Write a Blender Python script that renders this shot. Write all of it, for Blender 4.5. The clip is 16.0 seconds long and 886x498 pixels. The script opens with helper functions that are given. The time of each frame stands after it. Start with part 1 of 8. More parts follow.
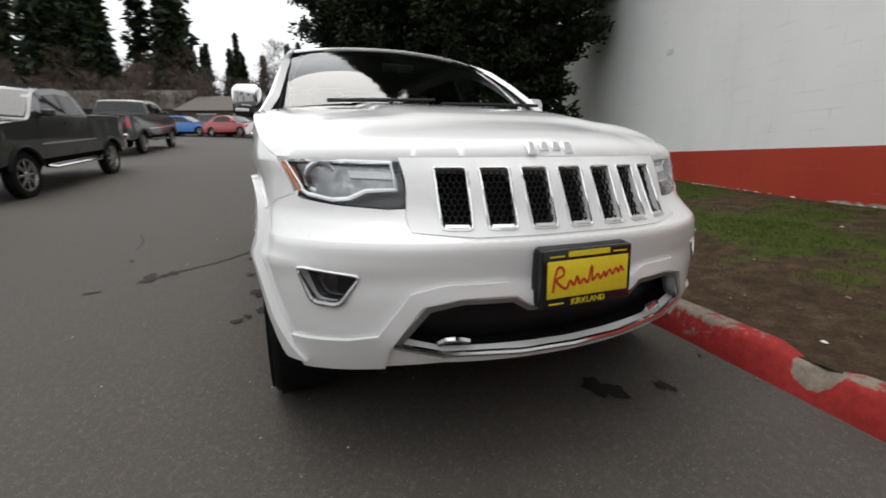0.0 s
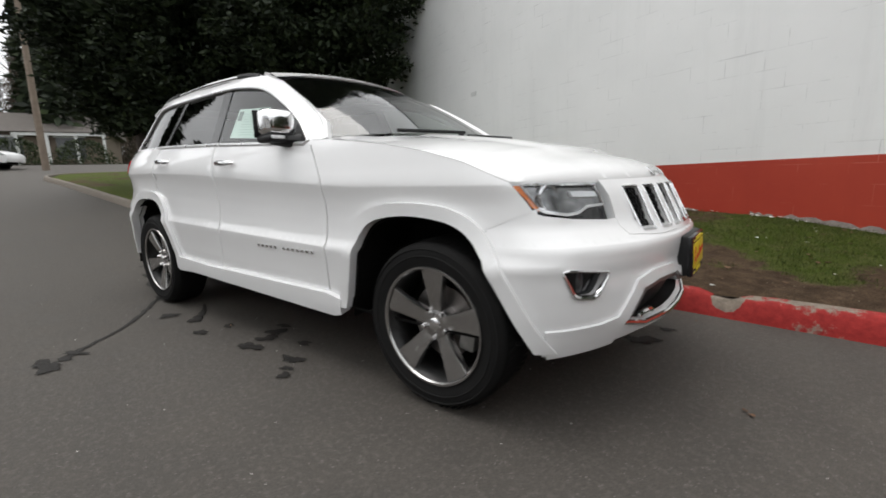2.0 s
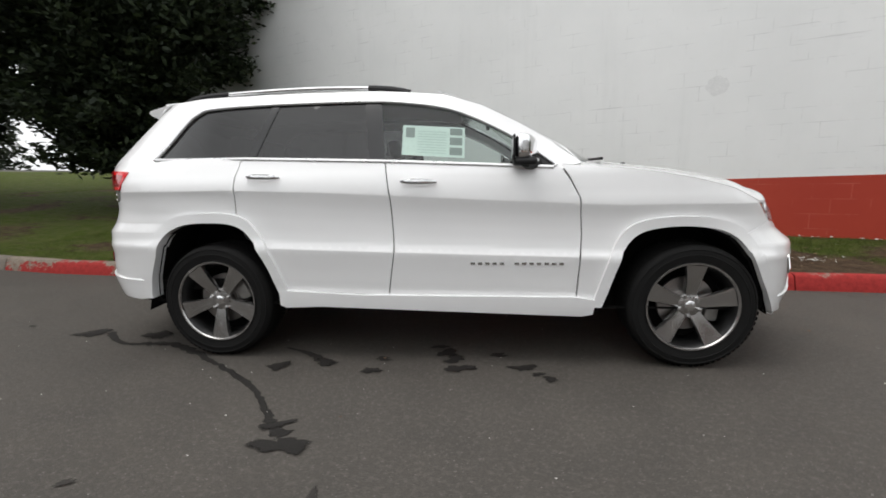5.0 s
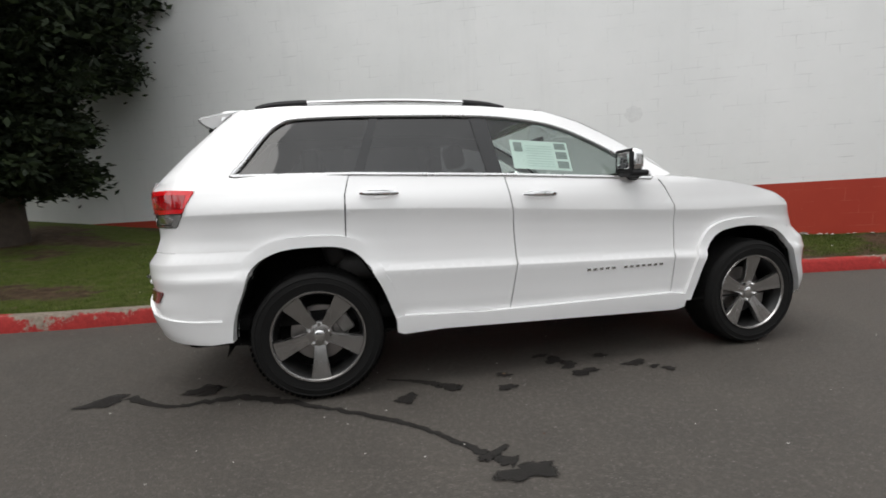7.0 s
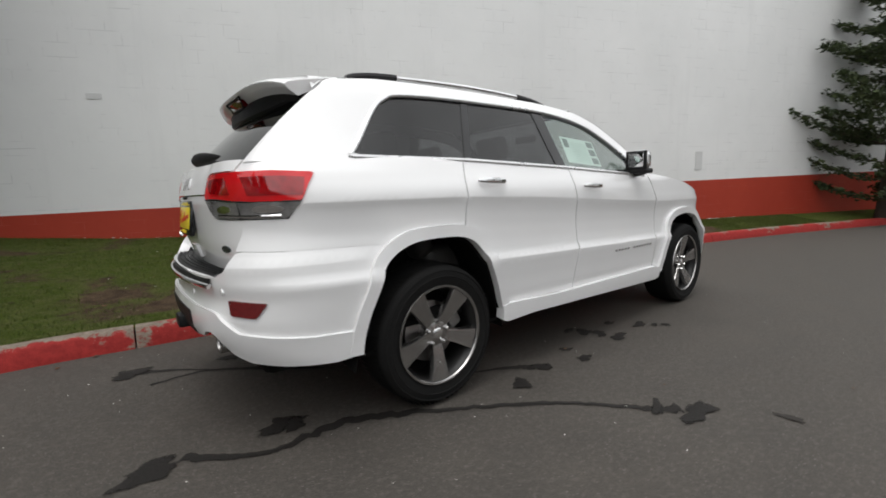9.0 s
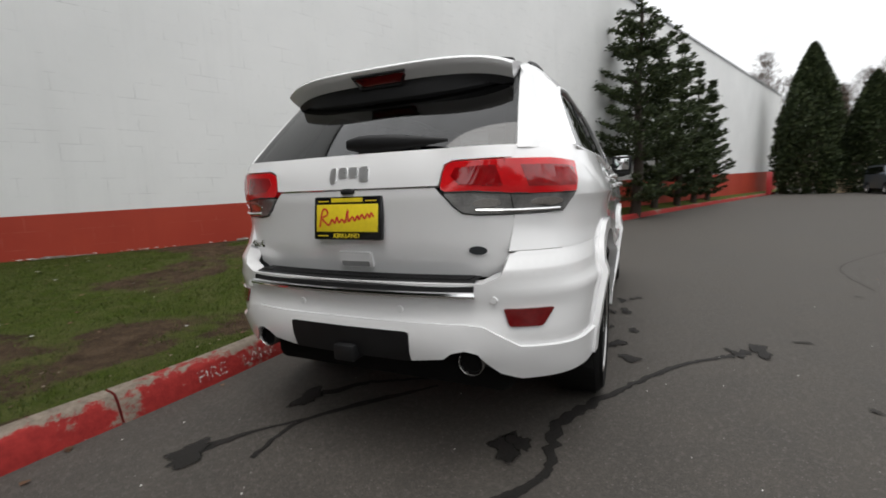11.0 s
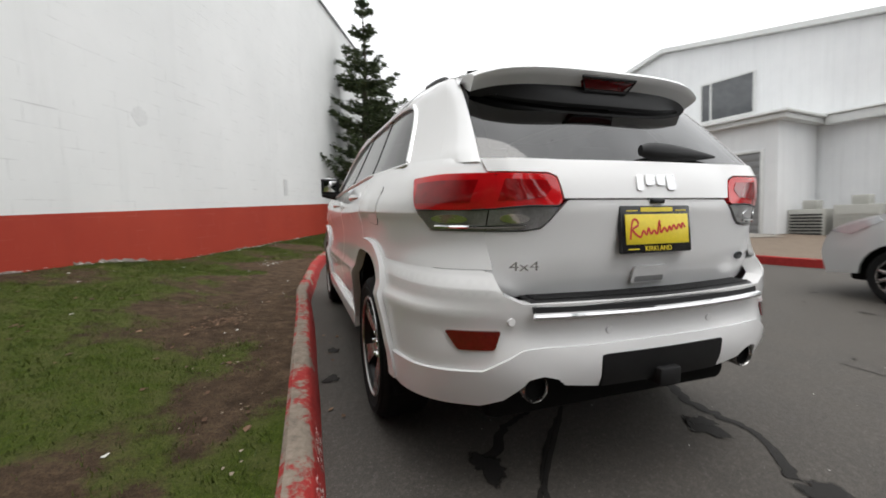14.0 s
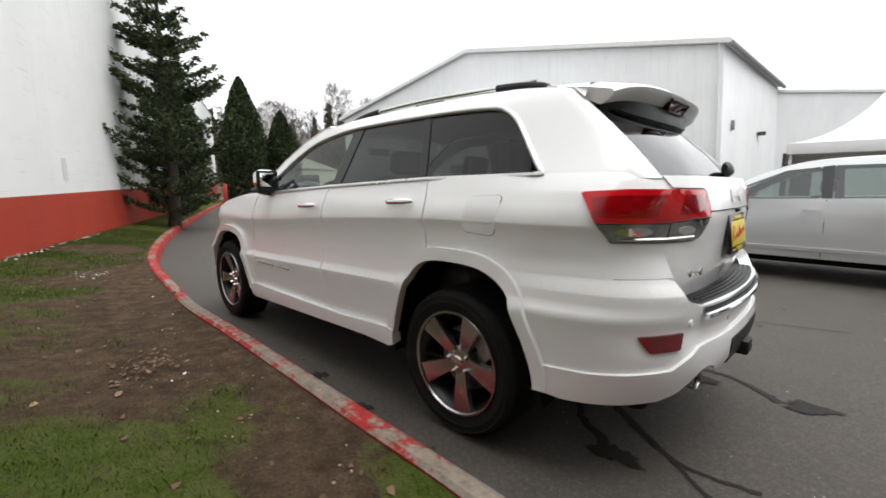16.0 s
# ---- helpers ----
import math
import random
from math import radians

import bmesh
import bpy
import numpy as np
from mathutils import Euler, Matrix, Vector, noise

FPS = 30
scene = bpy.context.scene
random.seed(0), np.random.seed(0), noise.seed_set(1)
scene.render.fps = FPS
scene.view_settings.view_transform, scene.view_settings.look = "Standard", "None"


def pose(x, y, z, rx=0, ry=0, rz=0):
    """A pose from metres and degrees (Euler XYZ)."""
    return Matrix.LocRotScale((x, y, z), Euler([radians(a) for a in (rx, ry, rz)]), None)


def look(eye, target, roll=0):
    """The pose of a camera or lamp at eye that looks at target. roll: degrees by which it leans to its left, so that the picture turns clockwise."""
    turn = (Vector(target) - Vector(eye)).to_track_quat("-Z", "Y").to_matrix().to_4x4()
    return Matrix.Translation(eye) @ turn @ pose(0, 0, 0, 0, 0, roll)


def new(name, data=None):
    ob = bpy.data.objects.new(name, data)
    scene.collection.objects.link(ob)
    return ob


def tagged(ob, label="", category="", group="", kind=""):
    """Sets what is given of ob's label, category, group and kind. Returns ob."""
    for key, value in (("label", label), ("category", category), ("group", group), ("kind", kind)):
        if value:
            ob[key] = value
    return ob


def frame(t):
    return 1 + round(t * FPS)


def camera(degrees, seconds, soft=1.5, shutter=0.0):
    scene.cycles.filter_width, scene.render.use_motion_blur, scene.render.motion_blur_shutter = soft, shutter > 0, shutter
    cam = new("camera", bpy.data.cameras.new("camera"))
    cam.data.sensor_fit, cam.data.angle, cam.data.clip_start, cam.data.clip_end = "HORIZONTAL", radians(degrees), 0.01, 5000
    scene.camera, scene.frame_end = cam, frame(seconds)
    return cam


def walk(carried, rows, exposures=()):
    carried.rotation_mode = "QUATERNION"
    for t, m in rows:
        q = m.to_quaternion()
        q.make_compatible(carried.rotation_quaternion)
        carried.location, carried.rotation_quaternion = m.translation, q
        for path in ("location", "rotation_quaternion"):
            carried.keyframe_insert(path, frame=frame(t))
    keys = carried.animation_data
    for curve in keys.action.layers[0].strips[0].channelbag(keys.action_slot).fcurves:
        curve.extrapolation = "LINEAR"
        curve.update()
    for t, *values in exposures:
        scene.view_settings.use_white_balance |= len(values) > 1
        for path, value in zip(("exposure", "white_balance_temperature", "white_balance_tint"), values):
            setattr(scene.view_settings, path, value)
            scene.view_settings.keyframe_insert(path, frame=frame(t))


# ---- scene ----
cam = camera(92.2, 16.0, soft=1.7, shutter=0.4)
PATH = [
    (0, (3.36, 0.421, 0.986), (1.411, 0.413, 0.538), -0.1),
    (0.5, (3.391, 0.055, 0.989), (1.455, 0.318, 0.563), -0.8),
    (1, (3.382, -0.296, 0.993), (1.486, 0.219, 0.617), -0.0),
    (1.5, (3.36, -0.7, 0.996), (1.585, 0.147, 0.636), -1.6),
    (2, (3.199, -1.126, 1.008), (1.5, -0.13, 0.659), -1.6),
    (2.5, (3.055, -1.53, 1.004), (1.455, -0.387, 0.638), -0.7),
    (3, (2.794, -1.894, 1.025), (1.256, -0.659, 0.693), -3.5),
    (3.5, (2.545, -2.269, 1.03), (1.129, -0.885, 0.748), -3.6),
    (4, (2.254, -2.585, 1.045), (0.954, -1.087, 0.788), -3.3),
    (4.2, (2.102, -2.686, 1.058), (0.879, -1.127, 0.782), -2.3),
    (6.3, (0.675, -3.488, 1.125), (0.142, -1.58, 0.848), -2.3),
    (6.5, (0.531, -3.519, 1.11), (0.058, -1.594, 0.845), -2.0),
    (7, (0.121, -3.538, 1.101), (-0.244, -1.586, 0.868), -2.5),
    (7.5, (-0.295, -3.589, 1.114), (-0.412, -1.611, 0.841), -2.2),
    (8, (-0.716, -3.576, 1.101), (-0.641, -1.592, 0.861), -2.9),
    (8.5, (-1.138, -3.508, 1.114), (-0.886, -1.535, 0.909), -1.2),
    (9, (-1.57, -3.44, 1.102), (-1.018, -1.537, 0.832), -1.8),
    (9.2, (-1.745, -3.365, 1.085), (-1.135, -1.478, 0.826), -2.1),
    (11.3, (-3.287, -2.209, 1.1), (-1.779, -0.907, 0.863), -1.8),
    (11.5, (-3.35, -2.07, 1.073), (-1.776, -0.852, 0.871), -1.7),
    (12, (-3.513, -1.728, 1.096), (-1.858, -0.613, 0.961), -1.0),
    (12.5, (-3.738, -1.319, 1.098), (-1.922, -0.494, 0.958), -1.3),
    (13, (-3.802, -0.901, 1.093), (-1.928, -0.214, 0.968), -1.1),
    (13.5, (-3.857, -0.536, 1.082), (-1.911, -0.084, 0.978), -0.5),
    (14, (-3.861, -0.2, 1.094), (-1.873, -0.091, 0.895), -0.5),
    (14.5, (-3.738, 0.155, 1.147), (-1.761, -0.031, 0.908), -0.7),
    (15, (-3.681, 0.455, 1.135), (-1.732, 0.07, 0.906), 0.6),
    (15.5, (-3.648, 0.816, 1.198), (-1.765, 0.19, 0.942), -0.4),
    (16, (-3.492, 1.144, 1.22), (-1.68, 0.347, 0.933), -0.4),
]
walk(cam, [(t, look(eye, target, roll)) for t, eye, target, roll in PATH], exposures=[(0, 0.70), (2.5, 0.84), (7, 0.80), (9, 0.70), (11.5, 0.70), (12.2, 0.86), (13, 0.92), (14.5, 1.12), (16, 1.24)])

# ---------------------------------------------------------------- light: overcast daylight
world = bpy.data.worlds.new("overcast_sky")
scene.world = world
world.use_nodes = True
wn, wl = world.node_tree.nodes, world.node_tree.links
sky = wn.new("ShaderNodeTexSky")
sky.sky_type = 'NISHITA'
sky.sun_disc = False
sky.sun_elevation = radians(72)
sky.sun_rotation = radians(210)
sky.air_density, sky.dust_density, sky.ozone_density = 1.0, 6.0, 1.0
hsv = wn.new("ShaderNodeHueSaturation")
hsv.inputs["Saturation"].default_value = 0.15
wl.new(sky.outputs[0], hsv.inputs["Color"])
cloud = wn.new("ShaderNodeMix")      # an even cloud deck over the clear-sky gradient
cloud.data_type = 'RGBA'
cloud.inputs[0].default_value = 0.85
cloud.inputs[7].default_value = (6.9, 7.0, 7.1, 1)
wl.new(hsv.outputs[0], cloud.inputs[6])
# the deck is brighter overhead than at the horizon, with soft lighter and darker clouds
wco = wn.new("ShaderNodeTexCoord").outputs["Generated"]
wsep = wn.new("ShaderNodeSeparateXYZ")
wl.new(wco, wsep.inputs[0])
grad = wn.new("ShaderNodeMapRange")
grad.inputs[1].default_value, grad.inputs[2].default_value = 0.0, 1.0
grad.inputs[3].default_value, grad.inputs[4].default_value = 0.86, 1.12
wl.new(wsep.outputs[2], grad.inputs[0])
wmap = wn.new("ShaderNodeMapping")
wmap.inputs["Scale"].default_value = (1.0, 1.0, 2.6)
wl.new(wco, wmap.inputs["Vector"])
puff = wn.new("ShaderNodeTexNoise")
puff.inputs["Scale"].default_value, puff.inputs["Detail"].default_value, puff.inputs["Roughness"].default_value = 2.4, 7.0, 0.55
wl.new(wmap.outputs[0], puff.inputs["Vector"])
soft = wn.new("ShaderNodeMapRange")
soft.inputs[1].default_value, soft.inputs[2].default_value = 0.3, 0.7
soft.inputs[3].default_value, soft.inputs[4].default_value = 0.74, 1.12
wl.new(puff.outputs[0], soft.inputs[0])
both = wn.new("ShaderNodeMath")
both.operation = 'MULTIPLY'
wl.new(grad.outputs[0], both.inputs[0])
wl.new(soft.outputs[0], both.inputs[1])
deck = wn.new("ShaderNodeVectorMath")
deck.operation = 'SCALE'
wl.new(cloud.outputs[2], deck.inputs[0])
wl.new(both.outputs[0], deck.inputs["Scale"])
wl.new(deck.outputs[0], wn["Background"].inputs["Color"])
wn["Background"].inputs["Strength"].default_value = 0.125
sun = new("sun", bpy.data.lights.new("sun", 'SUN'))
sun.data.energy, sun.data.angle, sun.data.color = 0.8, radians(50), (1.0, 0.97, 0.93)
sun.rotation_euler = (radians(18), 0, radians(-60))

# ---------------------------------------------------------------- materials
MATS = {}


def tree_of(name):
    m = bpy.data.materials.new(name)
    m.use_nodes = True
    return m, m.node_tree.nodes, m.node_tree.links, m.node_tree.nodes["Principled BSDF"]


def ramp(nodes, links, fac, stops):
    r = nodes.new("ShaderNodeValToRGB")
    while len(r.color_ramp.elements) < len(stops):
        r.color_ramp.elements.new(0.5)
    for el, (p, c) in zip(r.color_ramp.elements, stops):
        el.position, el.color = p, (*c, 1)
    links.new(fac, r.inputs[0])
    return r.outputs[0]


def noise_tex(nodes, links, scale, detail=6.0, rough=0.6, coord=None, distortion=0.0):
    n = nodes.new("ShaderNodeTexNoise")
    n.inputs["Scale"].default_value, n.inputs["Detail"].default_value = scale, detail
    n.inputs["Roughness"].default_value, n.inputs["Distortion"].default_value = rough, distortion
    if coord is not None:
        links.new(coord, n.inputs["Vector"])
    return n.outputs[0]


def mixc(nodes, links, fac, a, b, mode='MIX'):
    m = nodes.new("ShaderNodeMix")
    m.data_type, m.blend_type = 'RGBA', mode
    for sock, v in ((m.inputs[0], fac), (m.inputs[6], a), (m.inputs[7], b)):
        if isinstance(v, (int, float)):
            sock.default_value = v
        elif isinstance(v, tuple):
            sock.default_value = (*v, 1)
        else:
            links.new(v, sock)
    return m.outputs[2]


def bump_of(nodes, links, bsdf, height, strength, distance):
    b = nodes.new("ShaderNodeBump")
    b.inputs["Strength"].default_value, b.inputs["Distance"].default_value = strength, distance
    links.new(height, b.inputs["Height"])
    links.new(b.outputs[0], bsdf.inputs["Normal"])


def surface(name, c1, c2, scale=8.0, rough=0.6, metal=0.0, bump=0.0, fine=60.0, coat=0.0, spec=0.5, big=0.6, rvar=0.1):
    """A two-scale varied surface: large stains, fine grain, slight relief."""
    if name in MATS:
        return MATS[name]
    m, n, l, b = tree_of(name)
    co = n.new("ShaderNodeTexCoord").outputs["Object"]
    f1, f2 = noise_tex(n, l, scale, coord=co), noise_tex(n, l, fine, 3.0, coord=co)
    base = ramp(n, l, f1, [(0.5 - big / 2, c1), (0.5 + big / 2, c2)])
    dark = tuple(v * 0.82 for v in c1)
    l.new(mixc(n, l, ramp(n, l, f2, [(0.35, (0.35,) * 3), (0.65, (0.0,) * 3)]), base, dark), b.inputs["Base Color"])
    rr = n.new("ShaderNodeMapRange")
    rr.inputs[3].default_value, rr.inputs[4].default_value = max(rough - rvar, 0.02), min(rough + rvar, 1)
    l.new(f1, rr.inputs[0])
    l.new(rr.outputs[0], b.inputs["Roughness"])
    b.inputs["Metallic"].default_value = metal
    b.inputs["Specular IOR Level"].default_value = spec
    b.inputs["Coat Weight"].default_value = coat
    b.inputs["Coat Roughness"].default_value = 0.04
    if bump:
        bump_of(n, l, b, f2, bump, 0.004)
    MATS[name] = m
    return m


def glass(name, tint, gloss=0.9, ior=1.5, dust=0.0):
    """A thin pane: tinted see-through with a clear reflection at grazing angles."""
    if name in MATS:
        return MATS[name]
    m, n, l, b = tree_of(name)
    n.remove(b)
    tr, gl, mx, lw, pw, fr = (n.new("ShaderNode" + k) for k in ("BsdfTransparent", "BsdfGlossy", "MixShader", "LayerWeight", "Math", "MapRange"))
    tr.inputs[0].default_value = (*tint, 1)
    gl.inputs["Roughness"].default_value = 0.015
    gl.inputs["Color"].default_value = (gloss,) * 3 + (1,)
    lw.inputs["Blend"].default_value = 0.5
    pw.operation = 'POWER'
    pw.inputs[1].default_value = 4.6
    l.new(lw.outputs["Facing"], pw.inputs[0])
    l.new(pw.outputs[0], fr.inputs[0])
    fr.inputs[3].default_value, fr.inputs[4].default_value = 1.25 * ((ior - 1) / (ior + 1)) ** 2, 1.0
    l.new(fr.outputs[0], mx.inputs[0])
    l.new(tr.outputs[0], mx.inputs[1])
    l.new(gl.outputs[0], mx.inputs[2])
    l.new(mx.outputs[0], n["Material Output"].inputs[0])
    MATS[name] = m
    return m


def paint(name, color, rough=0.3, metal=0.0, flake=0.0):
    if name in MATS:
        return MATS[name]
    m, n, l, b = tree_of(name)
    co = n.new("ShaderNodeTexCoord").outputs["Object"]
    f1, f2 = noise_tex(n, l, 2.2, 5.0, coord=co), noise_tex(n, l, 130.0, 2.0, coord=co)
    lo = tuple(v * 0.955 for v in color)
    l.new(mixc(n, l, f1, color, lo), b.inputs["Base Color"])
    b.inputs["Roughness"].default_value, b.inputs["Metallic"].default_value = rough, metal
    b.inputs["Coat Weight"].default_value, b.inputs["Coat Roughness"].default_value = 1.0, 0.03
    bump_of(n, l, b, f2, 0.015, 0.001)
    MATS[name] = m
    return m


WHITE_PAINT = paint("white_car_paint", (0.82, 0.82, 0.822), 0.35)
BLACK_PLASTIC = surface("black_plastic", (0.006, 0.006, 0.0065), (0.014, 0.014, 0.015), 12, 0.5, bump=0.15, fine=240, spec=0.3)
DARK_LINER = surface("wheel_well_liner", (0.005, 0.005, 0.005), (0.011, 0.0105, 0.010), 9, 0.95, spec=0.1, bump=0.3, fine=90)
RUBBER = surface("tyre_rubber", (0.006, 0.006, 0.006), (0.012, 0.0117, 0.0114), 7, 0.8, bump=0.2, fine=160, spec=0.18)
CHROME = surface("chrome", (0.82, 0.82, 0.83), (0.88, 0.88, 0.88), 5, 0.08, metal=1.0, rvar=0.04)
GLOSS_BLACK = surface("gloss_black_trim", (0.008, 0.008, 0.009), (0.014, 0.014, 0.015), 5, 0.12, rvar=0.05)
ALLOY = surface("machined_grey_alloy", (0.40, 0.39, 0.385), (0.50, 0.49, 0.48), 9, 0.24, metal=0.95, bump=0.03, fine=200)
ALLOY_DARK = surface("dark_alloy", (0.025, 0.025, 0.025), (0.045, 0.045, 0.045), 9, 0.4, metal=0.8)
STEEL = surface("brake_steel", (0.3, 0.28, 0.27), (0.42, 0.4, 0.39), 15, 0.4, metal=1.0, bump=0.1, fine=90)
GLASS_CLEAR = glass("clear_car_glass", (0.74, 0.80, 0.78))
GLASS_DARK = glass("privacy_glass", (0.09, 0.09, 0.095), 0.95, 1.55)
GLASS_MID = glass("windscreen_glass", (0.60, 0.66, 0.64), 1.0, 1.85)
GLASS_REAR = glass("rear_privacy_glass", (0.07, 0.07, 0.075), 1.0, 1.62)
GLASS_LAMP = glass("lamp_lens", (0.93, 0.94, 0.95))
ASPHALT_C = (0.075, 0.071, 0.068)

# ---------------------------------------------------------------- building helpers
from mathutils.geometry import delaunay_2d_cdt


def part(name, bm, material, parent=None, label="", smooth=True, kind=""):
    me = bpy.data.meshes.new(name)
    bm.to_mesh(me)
    bm.free()
    me.materials.append(material)
    if smooth:
        me.polygons.foreach_set("use_smooth", [True] * len(me.polygons))
        me.set_sharp_from_angle(angle=radians(38))
    ob = new(name, me)
    ob.parent = parent
    return tagged(ob, label=label, kind=kind)


def thing(name, label, category, m=None, group=""):
    ob = new(name)
    ob.empty_display_size = 0.2
    if m is not None:
        ob.matrix_basis = m
    return tagged(ob, label=label, category=category, group=group)


def raw_mesh(name, verts, faces, material, parent=None, smooth=False):
    me = bpy.data.meshes.new(name)
    me.from_pydata([tuple(v) for v in verts], [], [tuple(f) for f in faces])
    me.materials.append(material)
    if smooth:
        me.polygons.foreach_set("use_smooth", [True] * len(me.polygons))
    ob = new(name, me)
    ob.parent = parent
    return ob


def box_bm(x0, x1, y0, y1, z0, z1, bevel=0.0, seg=2, bm=None):
    b = bm or bmesh.new()
    made = bmesh.ops.create_cube(b, size=1.0)["verts"]
    for v in made:
        v.co = Vector(((x0 + x1) / 2 + v.co.x * (x1 - x0), (y0 + y1) / 2 + v.co.y * (y1 - y0), (z0 + z1) / 2 + v.co.z * (z1 - z0)))
    if bevel:
        edges = list({e for v in made for e in v.link_edges})
        bmesh.ops.bevel(b, geom=edges, offset=bevel, segments=seg, profile=0.5, affect='EDGES')
    return b


def tube_bm(points, radius, sides=8, closed=False, bm=None, flat=1.0):
    """A tube along points; radius may be one number or one a point."""
    b = bm or bmesh.new()
    pts = [Vector(p) for p in points]
    rings = []
    for i, p in enumerate(pts):
        a = pts[i - 1] if (i or closed) else p
        c = pts[(i + 1) % len(pts)] if (i < len(pts) - 1 or closed) else p
        d = (c - a).normalized()
        side = d.cross(Vector((0, 0, 1)))
        if side.length < 0.05:
            side = d.cross(Vector((0, 1, 0)))
        side.normalize()
        up = side.cross(d).normalized()
        r = radius[i] if isinstance(radius, (list, tuple)) else radius
        rings.append([b.verts.new(p + (side * math.cos(q) * r * flat + up * math.sin(q) * r)) for q in
                      (2 * math.pi * k / sides for k in range(sides))])
    for i in range(len(rings) if closed else len(rings) - 1):
        r0, r1 = rings[i], rings[(i + 1) % len(rings)]
        for k in range(sides):
            b.faces.new((r0[k], r0[(k + 1) % sides], r1[(k + 1) % sides], r1[k]))
    if not closed:
        b.faces.new(list(reversed(rings[0])))
        b.faces.new(rings[-1])
    return b


def lathe_bm(profile, steps=48, axis='y', bm=None, closed=False):
    """Profile of (radius, along) turned about an axis."""
    b = bm or bmesh.new()
    rings = []
    for k in range(steps):
        q = 2 * math.pi * k / steps
        c, s = math.cos(q), math.sin(q)
        rings.append([b.verts.new((r * c, h, r * s) if axis == 'y' else ((h, r * c, r * s) if axis == 'x' else (r * c, r * s, h))) for r, h in profile])
    n = len(profile)
    for k in range(steps):
        r0, r1 = rings[k], rings[(k + 1) % steps]
        for i in range(n if closed else n - 1):
            b.faces.new((r0[i], r0[(i + 1) % n], r1[(i + 1) % n], r1[i]))
    bmesh.ops.remove_doubles(b, verts=b.verts, dist=1e-5)
    bmesh.ops.recalc_face_normals(b, faces=b.faces)
    return b


def spline(pts, n=12, closed=False):
    """Points on a smooth curve through pts (2D or 3D)."""
    P = np.array(pts, float)
    m = len(P)
    out = []
    for i in range(m if closed else m - 1):
        p0, p1, p2, p3 = (P[(i - 1) % m], P[i], P[(i + 1) % m], P[(i + 2) % m]) if closed else (P[max(i - 1, 0)], P[i], P[i + 1], P[min(i + 2, m - 1)])
        for t in np.arange(n) / n:
            out.append(0.5 * (2 * p1 + (p2 - p0) * t + (2 * p0 - 5 * p1 + 4 * p2 - p3) * t * t + (3 * p1 - p0 - 3 * p2 + p3) * t ** 3))
    if not closed:
        out.append(P[-1])
    return [tuple(float(v) for v in p) for p in out]


def rounded(poly, r, n=4):
    """A polygon with its corners rounded by r."""
    out = []
    m = len(poly)
    for i in range(m):
        p, a, c = Vector(poly[i]), Vector(poly[i - 1]), Vector(poly[(i + 1) % m])
        ra = min(r, (a - p).length * 0.45, (c - p).length * 0.45)
        s, e = p + (a - p).normalized() * ra, p + (c - p).normalized() * ra
        for k in range(n + 1):
            t = k / n
            out.append(tuple(s * (1 - t) ** 2 + p * 2 * t * (1 - t) + e * t * t))
    return out


def subdivide(poly, step):
    out = []
    for i in range(len(poly)):
        a, b = np.array(poly[i], float), np.array(poly[(i + 1) % len(poly)], float)
        n = max(1, int(math.ceil(np.linalg.norm(b - a) / step)))
        out += [tuple(a + (b - a) * k / n) for k in range(n)]
    return out


